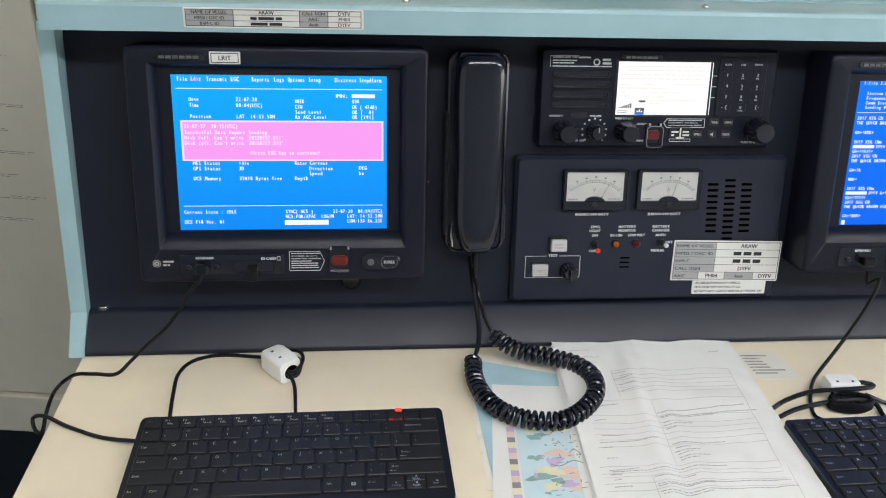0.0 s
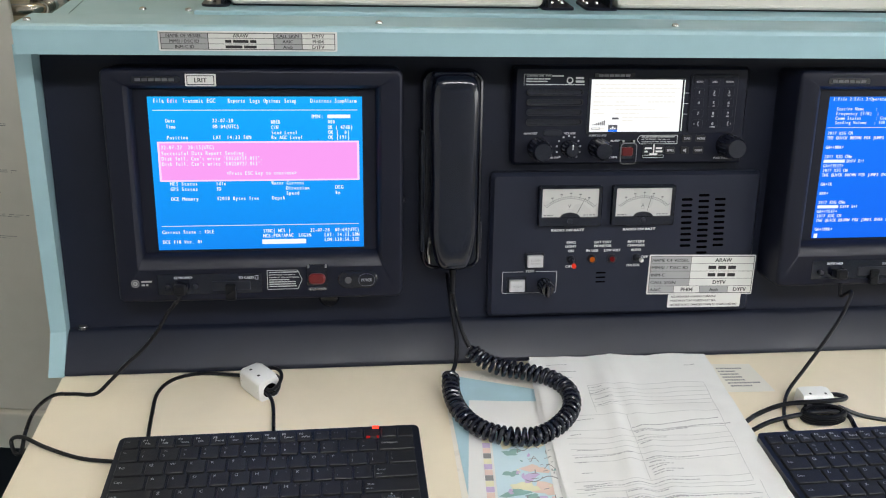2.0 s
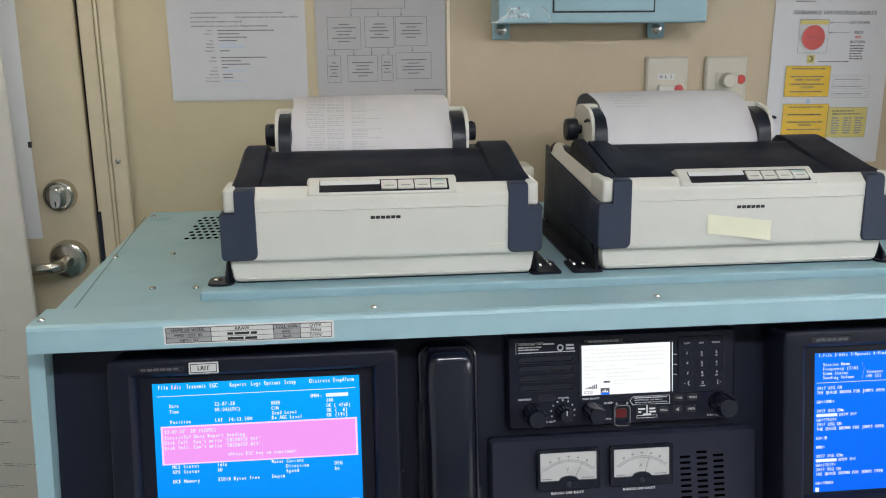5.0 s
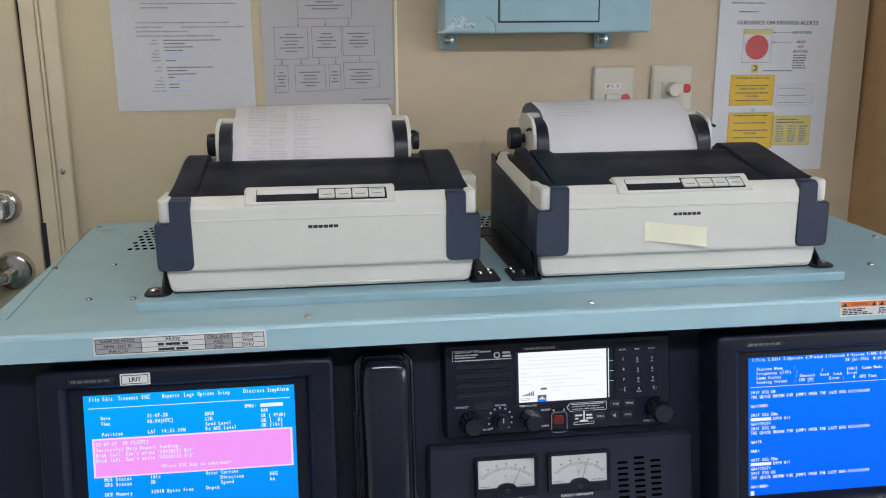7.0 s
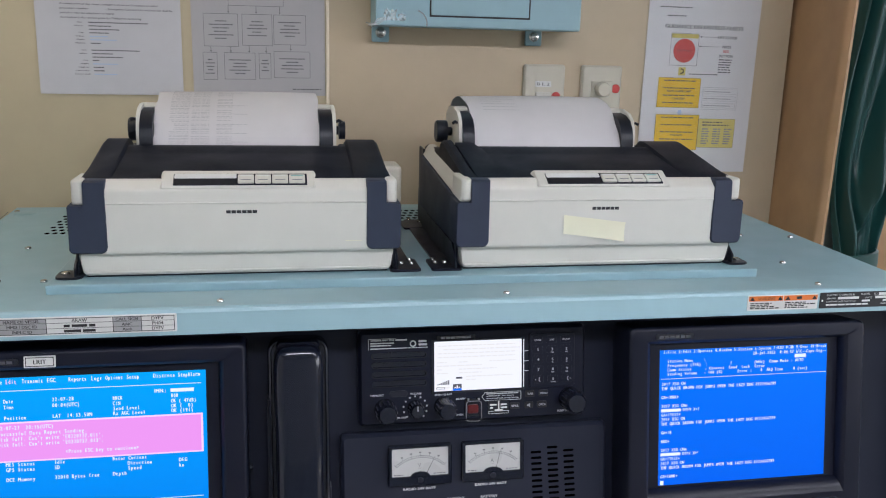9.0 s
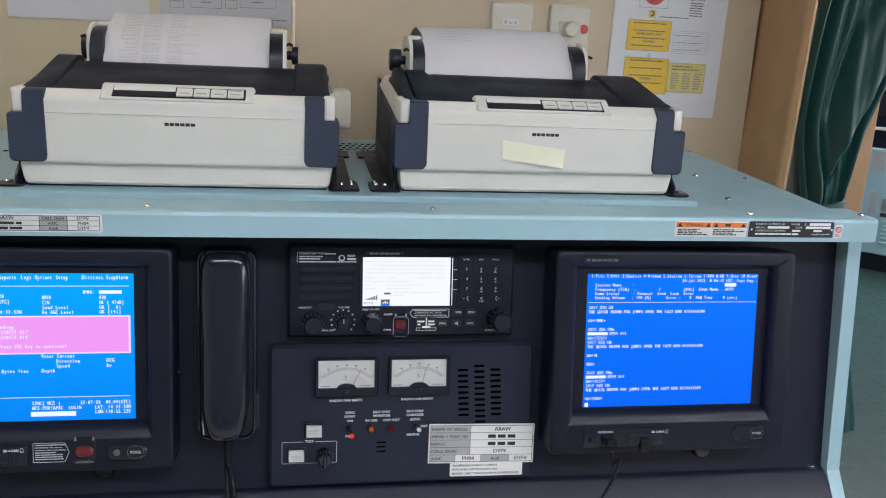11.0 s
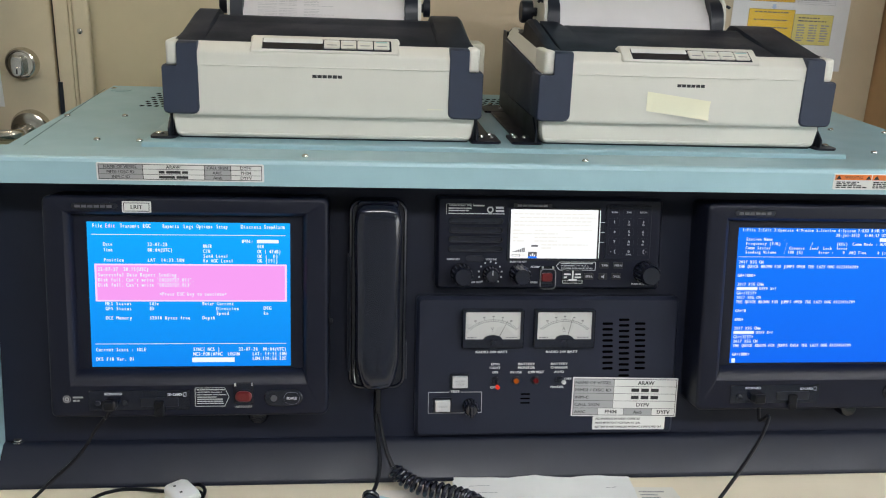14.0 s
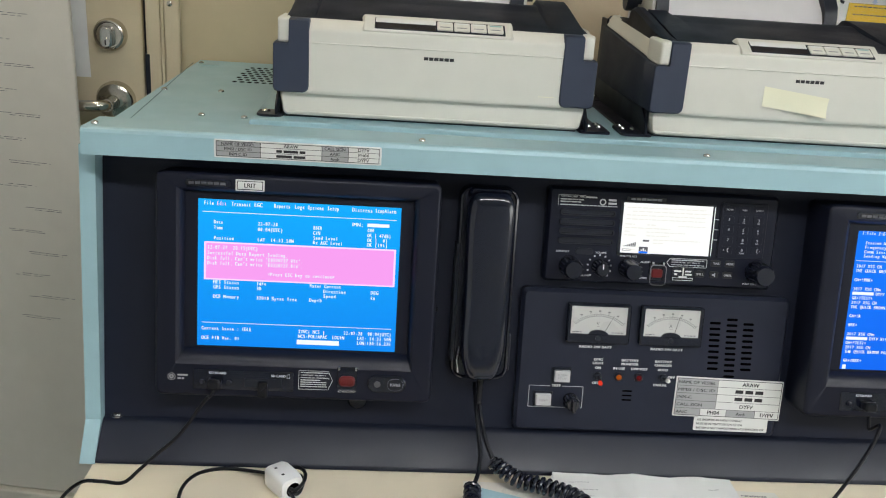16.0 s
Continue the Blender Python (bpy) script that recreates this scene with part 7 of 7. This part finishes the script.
part("seam", box(B(), -0.0124, 0.0124, -0.0150, 0.0150, 0.0113, 0.0117), PALEINK, ad)
for y in (-0.007, 0.007):
    part("clip_slot", box(B(), -0.0062, -0.0036, y - 0.0012, y + 0.0012, 0.0243, 0.0251), INK, ad)
part("cable_opening", lathe(B(), [(0.0078, -0.0165), (0.0078, -0.0178)], 0.0010, 0.0100, 16), HOLE, ad, "dark cable opening")

plug_b = PF @ Vector((0.6370, -0.058, 0.050))
cable("keyboard_cable", "thin black cable from the terminal down to the desk", [plug_b, plug_b + Vector((0.002, -0.003, -0.014)), (0.6410, 0.992, 0.842), (0.632, 0.983, 0.824), (0.612, 0.970, 0.800), (0.586, 0.956, 0.772), (0.560, 0.936, 0.756), (0.543, 0.908, 0.7525), (0.534, 0.882, 0.7525), (0.537, 0.866, 0.756), (0.545, 0.852, 0.757)])
cable("adapter_cable", "thick black cable loops round a white adapter", [(0.490, 0.888, 0.7535), (0.512, 0.900, 0.757), (0.540, 0.904, 0.764), (0.575, 0.902, 0.767), (0.600, 0.904, 0.767), (0.606, 0.910, 0.766), (0.592, 0.914, 0.766), (0.560, 0.902, 0.764)], 0.0024)
cable("adapter_cable", "thick black cable loops round a white adapter", [(0.494, 0.877, 0.7535), (0.518, 0.887, 0.756), (0.548, 0.893, 0.758), (0.580, 0.896, 0.759), (0.601, 0.893, 0.756), (0.602, 0.878, 0.753), (0.598, 0.862, 0.754)], 0.0024)
cable("adapter_cable", "thin black cable running across the desk", [(0.596, 0.902, 0.760), (0.620, 0.895, 0.7525), (0.650, 0.885, 0.752), (0.700, 0.880, 0.752), (0.760, 0.862, 0.752)], 0.0021)
ad2 = thing("ferrite_adapter", "white plastic clip-on ferrite adapter wrapped in cable", "adapter", pose(0.5770, 0.916, 0.7503, 0, 0, 88))
part("shell", loft(B(), [(-0.0095, 0.0095, 0.0, 0.0190, 0.004, 0.0155), (-0.0105, 0.0105, 0.0, 0.0200, 0.004, 0.011), (-0.0105, 0.0105, 0.0, 0.0200, 0.004, -0.011), (-0.0095, 0.0095, 0.0, 0.0190, 0.004, -0.0155)]), ADAPTERWHITE, ad2, smooth=True)
for y in (-0.008, 0.008):
    part("clip_slot", box(B(), -0.0066, -0.0040, y - 0.0012, y + 0.0012, 0.0196, 0.0203), INK, ad2)
pad = thing("cable_coil", "black cable coiled tight on the desk", "cable", pose(0.5760, 0.893, 0.7505))
part("coil", tube(B(), [Vector(((0.021 - 0.0006 * i % 5 * 0.001) * math.cos(a), 0.0110 * math.sin(a), 0.0025 + 0.009 * i / 70)) for i, a in enumerate([2 * math.pi * k / 18 for k in range(72)])], 0.0026, 7), RUBBER, pad, smooth=True)


def desk_sheet(name, label, corners, z, mat, cat="paper", wave=0.0012, n=14, lift=0.0, crease=0.0, crumple=0.0):
    """A sheet lying on the desk, given by its four corners (back left, back right, front right, front left)."""
    bl_, br_, fr, fl = [Vector((*c, 0)) for c in corners]
    ob = thing(name, label, cat, pose(0, 0, 0))
    P = lambda u, v: (fl.lerp(fr, u)).lerp(bl_.lerp(br_, u), v)
    Zf = lambda u, v: z + wave * (0.8 + math.sin(u * 7 + v * 2) * 0.4 + math.sin(u * 3.1 - v * 5) * 0.4) + lift * max(0, v - 0.86) ** 2 * 40 + crumple * (0.5 + abs(noise.noise((u * 3.2, v * 5.0, 0.7))) + 0.5 * abs(noise.noise((u * 7.5, v * 10.0, 2.7))) - 0.35) + crease * (max(0, 1 - abs(u - 0.30 - 0.10 * v) * 14) + 0.7 * max(0, 1 - abs(u - 0.50 + 0.05 * v) * 12) - 0.5 * max(0, 1 - abs(u - 0.41) * 18))
    bm = B()
    rows = [[bm.verts.new((*P(i / n, j / n).xy, Zf(i / n, j / n))) for i in range(n + 1)] for j in range(n + 1)]
    for a, b in zip(rows, rows[1:]):
        for i in range(n):
            bm.faces.new((a[i], a[i + 1], b[i + 1], b[i]))
    s = part("sheet", bm, mat, ob, smooth=True)
    crisp_sheet(s, 0.0003)
    F_ = lambda u, v, dz=0.0007: (*P(u, v).xy, Zf(u, v) + dz)
    return ob, F_


def strip_on(bm, F_, u0, u1, v0, v1, dz=0.0007, k=3):
    for i in range(k):
        a, b = u0 + (u1 - u0) * i / k, u0 + (u1 - u0) * (i + 1) / k
        bm.faces.new([bm.verts.new(F_(*q, dz)) for q in ((a, v0), (b, v0), (b, v1), (a, v1))])


def words_on(bm, F_, u, v, w, hv, rnd, dz=0.0007):
    e = u + w
    while u < e:
        l = rnd.uniform(0.012, 0.045)
        strip_on(bm, F_, u, min(u + l, e), v, v + hv, dz, 1)
        u += l + rnd.uniform(0.006, 0.012)


# bottom to top: transparent folder, blue chart, map sheet, printed forms
desk_sheet("plastic_folder", "pale translucent plastic folder lying on the desk", ((0.2035, 1.0050), (0.3000, 1.0030), (0.2950, 0.7950), (0.2005, 0.7950)), 0.7502, FOLDER, "folder", 0.0003)
desk_sheet("blue_chart", "pale blue chart sheet under other papers", ((0.2050, 0.9990), (0.3000, 0.9640), (0.2950, 0.7200), (0.2075, 0.7000)), 0.7506, MAPBLUE, "chart", 0.0004)
ms, F_ = desk_sheet("map_sheet", "coloured sea area map printed on white paper", ((0.2260, 0.9480), (0.3240, 0.9400), (0.3100, 0.6900), (0.1900, 0.6900)), 0.7512, PAPER, "map", 0.0007)
# the printed map: u across the sheet, v up it
U0, U1 = lambda v: 0.245 - 0.06 * (v - 0.35), lambda v: 0.90
MAP_V0, MAP_V1 = 0.02, 0.80


def on_map(a, v, dz=0.0009):
    return F_(U0(v) + (U1(v) - U0(v)) * a, MAP_V0 + (MAP_V1 - MAP_V0) * v, dz)


def map_patch(bm, a, v, ra, rv, rnd, n=15, dz=0.0012):
    ph = [rnd.uniform(0, 6.28) for _ in range(3)]
    pts = []
    for k in range(n):
        t = 2 * math.pi * k / n
        r = 0.78 + 0.22 * math.sin(2 * t + ph[0]) + 0.16 * math.sin(3 * t + ph[1]) + 0.14 * math.sin(5 * t + ph[2])
        pts.append(on_map(min(max(a + ra * r * math.cos(t), 0.01), 0.99), min(max(v + rv * r * math.sin(t), 0.01), 0.99), dz))
    c = bm.verts.new(on_map(a, v, dz))
    vs_ = [bm.verts.new(p) for p in pts]
    for k in range(n):
        bm.faces.new((c, vs_[k], vs_[(k + 1) % n]))


bm = B()
for i in range(6):
    for j in range(8):
        bm.faces.new([bm.verts.new(on_map((i + p) / 6, (j + q_) / 8)) for p, q_ in ((0, 0), (1, 0), (1, 1), (0, 1))])
part("sea", bm, MAPBLUE2, ms, "pale blue printed sea")
rnd = random.Random(11)
for mt_, cells in ((MAPPINK, ((.50, .72, .20, .035), (.62, .58, .22, .06), (.70, .50, .16, .05), (.45, .30, .25, .06), (.60, .10, .25, .06))), (MAPYELLOW, ((.20, .905, .13, .05), (.34, .60, .26, .03), (.55, .885, .16, .022), (.36, .50, .14, .035), (.78, .52, .10, .035), (.30, .20, .2, .05))),
                   (MAPVIOLET, ((.45, .955, .30, .022), (.42, .66, .12, .04), (.54, .51, .16, .025), (.70, .92, .18, .02), (.5, .4, .2, .03))), (MAPGREEN, ((.24, .835, .15, .028), (.20, .685, .11, .028), (.22, .555, .22, .028), (.42, .53, .12, .022), (.86, .53, .08, .015), (.4, .25, .2, .03)))):
    for k, (a, v, ra, rv) in enumerate(cells):
        bm = B()
        map_patch(bm, a, v, ra, rv, rnd, dz=0.0012 + 0.0003 * (MAPPINK, MAPYELLOW, MAPVIOLET, MAPGREEN).index(mt_))
        part("land_patch", bm, mt_, ms, "coloured printed land")
for mt_ in (MAPPINK, MAPYELLOW, MAPVIOLET, MAPGREEN):
    for k in range(7):
        bm = B()
        map_patch(bm, rnd.uniform(0.1, 0.9), rnd.uniform(0.1, 0.95), rnd.uniform(0.02, 0.06), rnd.uniform(0.008, 0.02), rnd, 10, 0.0022)
        part("land_patch", bm, mt_, ms)
bm = B()
for k in range(90):
    a, v = rnd.uniform(0.30, 0.96), rnd.uniform(0.05, 0.92)
    w, h = (rnd.uniform(0.02, 0.10), 0.004) if k % 3 else (0.012, rnd.uniform(0.01, 0.03))
    bm.faces.new([bm.verts.new(on_map(min(a + p, 0.99), v + q_, 0.0024)) for p, q_ in ((0, 0), (w, 0.004), (w, h + 0.004), (0, h))])
for a, v, l in ((.30, .86, .30), (.45, .78, .12), (.36, .64, .45), (.62, .72, .2)):
    for k in range(8):
        t0, t1 = k / 8, (k + 1) / 8
        y0, y1 = v + 0.018 * math.sin(t0 * 7 + a * 9), v + 0.018 * math.sin(t1 * 7 + a * 9)
        bm.faces.new([bm.verts.new(on_map(a + l * p, q_, 0.0024)) for p, q_ in ((t0, y0), (t1, y1), (t1, y1 + 0.006), (t0, y0 + 0.006))])
part("map_print", bm, GREYINK, ms)
for mt_, off in ((GREYINK, 0), (MAPYELLOW, 1), (MAPVIOLET, 2), (MAPPINK, 3)):
    for k in range(off, 26, 4):
        bm = B()
        v0, v1 = 0.985 - k * 0.038, 0.985 - k * 0.038 - 0.036
        bm.faces.new([bm.verts.new(on_map(a, v, 0.0010)) for a, v in ((-0.130, v0), (-0.030, v0), (-0.030, v1), (-0.130, v1))])
        part("scale_bar_cell", bm, mt_, ms)
for i, (xl, xr, yt) in enumerate(((0.2745, 0.4890, 1.0150), (0.2830, 0.4870, 1.0165), (0.2860, 0.4850, 1.0175))):
    fm, F_ = desk_sheet("printed_form", "white printed form sheets with ruled tables lying on the desk", ((0.3005 - 0.0006 * (2 - i), yt - 0.004), (0.4985 - 0.0007 * (2 - i), yt - 0.006), (xr, 0.715), (xl, 0.715)), 0.7522 + 0.0011 * i, PAPER, "form", 0.0017, lift=0.0010, n=44 if i == 2 else 16, crease=0.0036 if i == 2 else 0.0, crumple=0.0038 if i == 2 else 0.0)
G_ = F_
F_ = lambda u, v, dz=0.0007: G_(u * (0.184 + 0.0105 * v) / (0.199 - 0.0045 * v), v, dz)
FORM_LEFT = ((0.27, 0.799, 0.34, 0.801), (0.27, 0.765, 0.37, 0.777), (0.29, 0.732, 0.38, 0.743), (0.29, 0.696, 0.41, 0.706), (0.11, 0.607, 0.24, 0.619), (0.10, 0.534, 0.15, 0.539), (0.11, 0.458, 0.21, 0.464), (0.09, 0.426, 0.38, 0.437), (0.10, 0.405, 0.14, 0.406), (0.10, 0.353, 0.15, 0.355), (0.09, 0.296, 0.23, 0.304), (0.09, 0.279, 0.14, 0.280), (0.10, 0.255, 0.13, 0.257), (0.09, 0.225, 0.17, 0.227), (0.08, 0.938, 0.19, 0.943), (0.11, 0.890, 0.23, 0.899), (0.12, 0.858, 0.20, 0.860), (0.85, 0.923, 0.91, 0.926))
FORM_RIGHT = ((0.43, 0.575, 0.89, 0.597), (0.43, 0.552, 0.94, 0.571), (0.44, 0.545, 0.71, 0.556), (0.44, 0.519, 0.47, 0.521), (0.43, 0.502, 0.58, 0.513), (0.44, 0.485, 0.49, 0.489), (0.44, 0.414, 0.70, 0.417), (0.45, 0.395, 0.52, 0.395), (0.44, 0.379, 0.56, 0.383), (0.45, 0.366, 0.52, 0.372), (0.45, 0.350, 0.60, 0.356), (0.45, 0.338, 0.54, 0.342), (0.10, 0.291, 0.65, 0.301), (0.29, 0.261, 0.48, 0.260), (0.29, 0.228, 0.92, 0.231), (0.29, 0.219, 0.56, 0.226), (0.29, 0.196, 0.94, 0.202), (0.30, 0.186, 0.53, 0.188))
bm, rl = B(), B()
rnd = random.Random(4)
for u0, v0, u1, v1 in FORM_LEFT + FORM_RIGHT:
    u = u0
    while u < u1:
        l = min(rnd.uniform(0.008, 0.034), u1 - u + 0.004)
        f0, f1 = (u - u0) / (u1 - u0), (u + l - u0) / (u1 - u0)
        a, b = v0 + (v1 - v0) * f0, v0 + (v1 - v0) * f1
        bm.faces.new([bm.verts.new(F_(*q_, 0.0011)) for q_ in ((u, a), (u + l, b), (u + l, b + 0.0036), (u, a + 0.0036))])
        u += l + rnd.uniform(0.003, 0.006)
for v in (0.816, 0.785, 0.761, 0.738, 0.715, 0.692, 0.642, 0.561, 0.523, 0.495, 0.467, 0.440, 0.408, 0.316, 0.286, 0.269, 0.241, 0.211):
    strip_on(rl, F_, 0.27 if v > 0.66 else (0.05 if v > 0.62 or v < 0.34 else 0.08), 0.91, v - 0.001, v + 0.0012, 0.0010, 30)
for u, v0, v1 in ((0.272, 0.66, 0.82), (0.424, 0.32, 0.635), (0.91, 0.29, 0.82), (0.280, 0.10, 0.266), (0.94, 0.10, 0.286)):
    for j in range(14):
        a, b = v0 + (v1 - v0) * j / 14, v0 + (v1 - v0) * (j + 1) / 14
        strip_on(rl, F_, u, u + 0.0025, a, b, 0.0010, 1)
part("print", bm, FAINTINK, fm, "small grey unreadable print")
part("ruling", rl, PALEINK, fm)
tl, F_ = desk_sheet("taped_note", "clear taped note with small dark print on the desk", ((0.4990, 1.0010), (0.5460, 0.9990), (0.5520, 0.9460), (0.4800, 0.9480)), 0.7503, NOTEPAPER, "note", 0.0002)
bm = B()
rnd = random.Random(9)
for k in range(7):
    words_on(bm, F_, 0.18 + 0.05 * k * 0.6, 0.80 - k * 0.105, 0.55 if k in (0, 5) else 0.36, 0.05, rnd, 0.0005)
part("print", bm, GREYINK, tl, "small dark unreadable print")
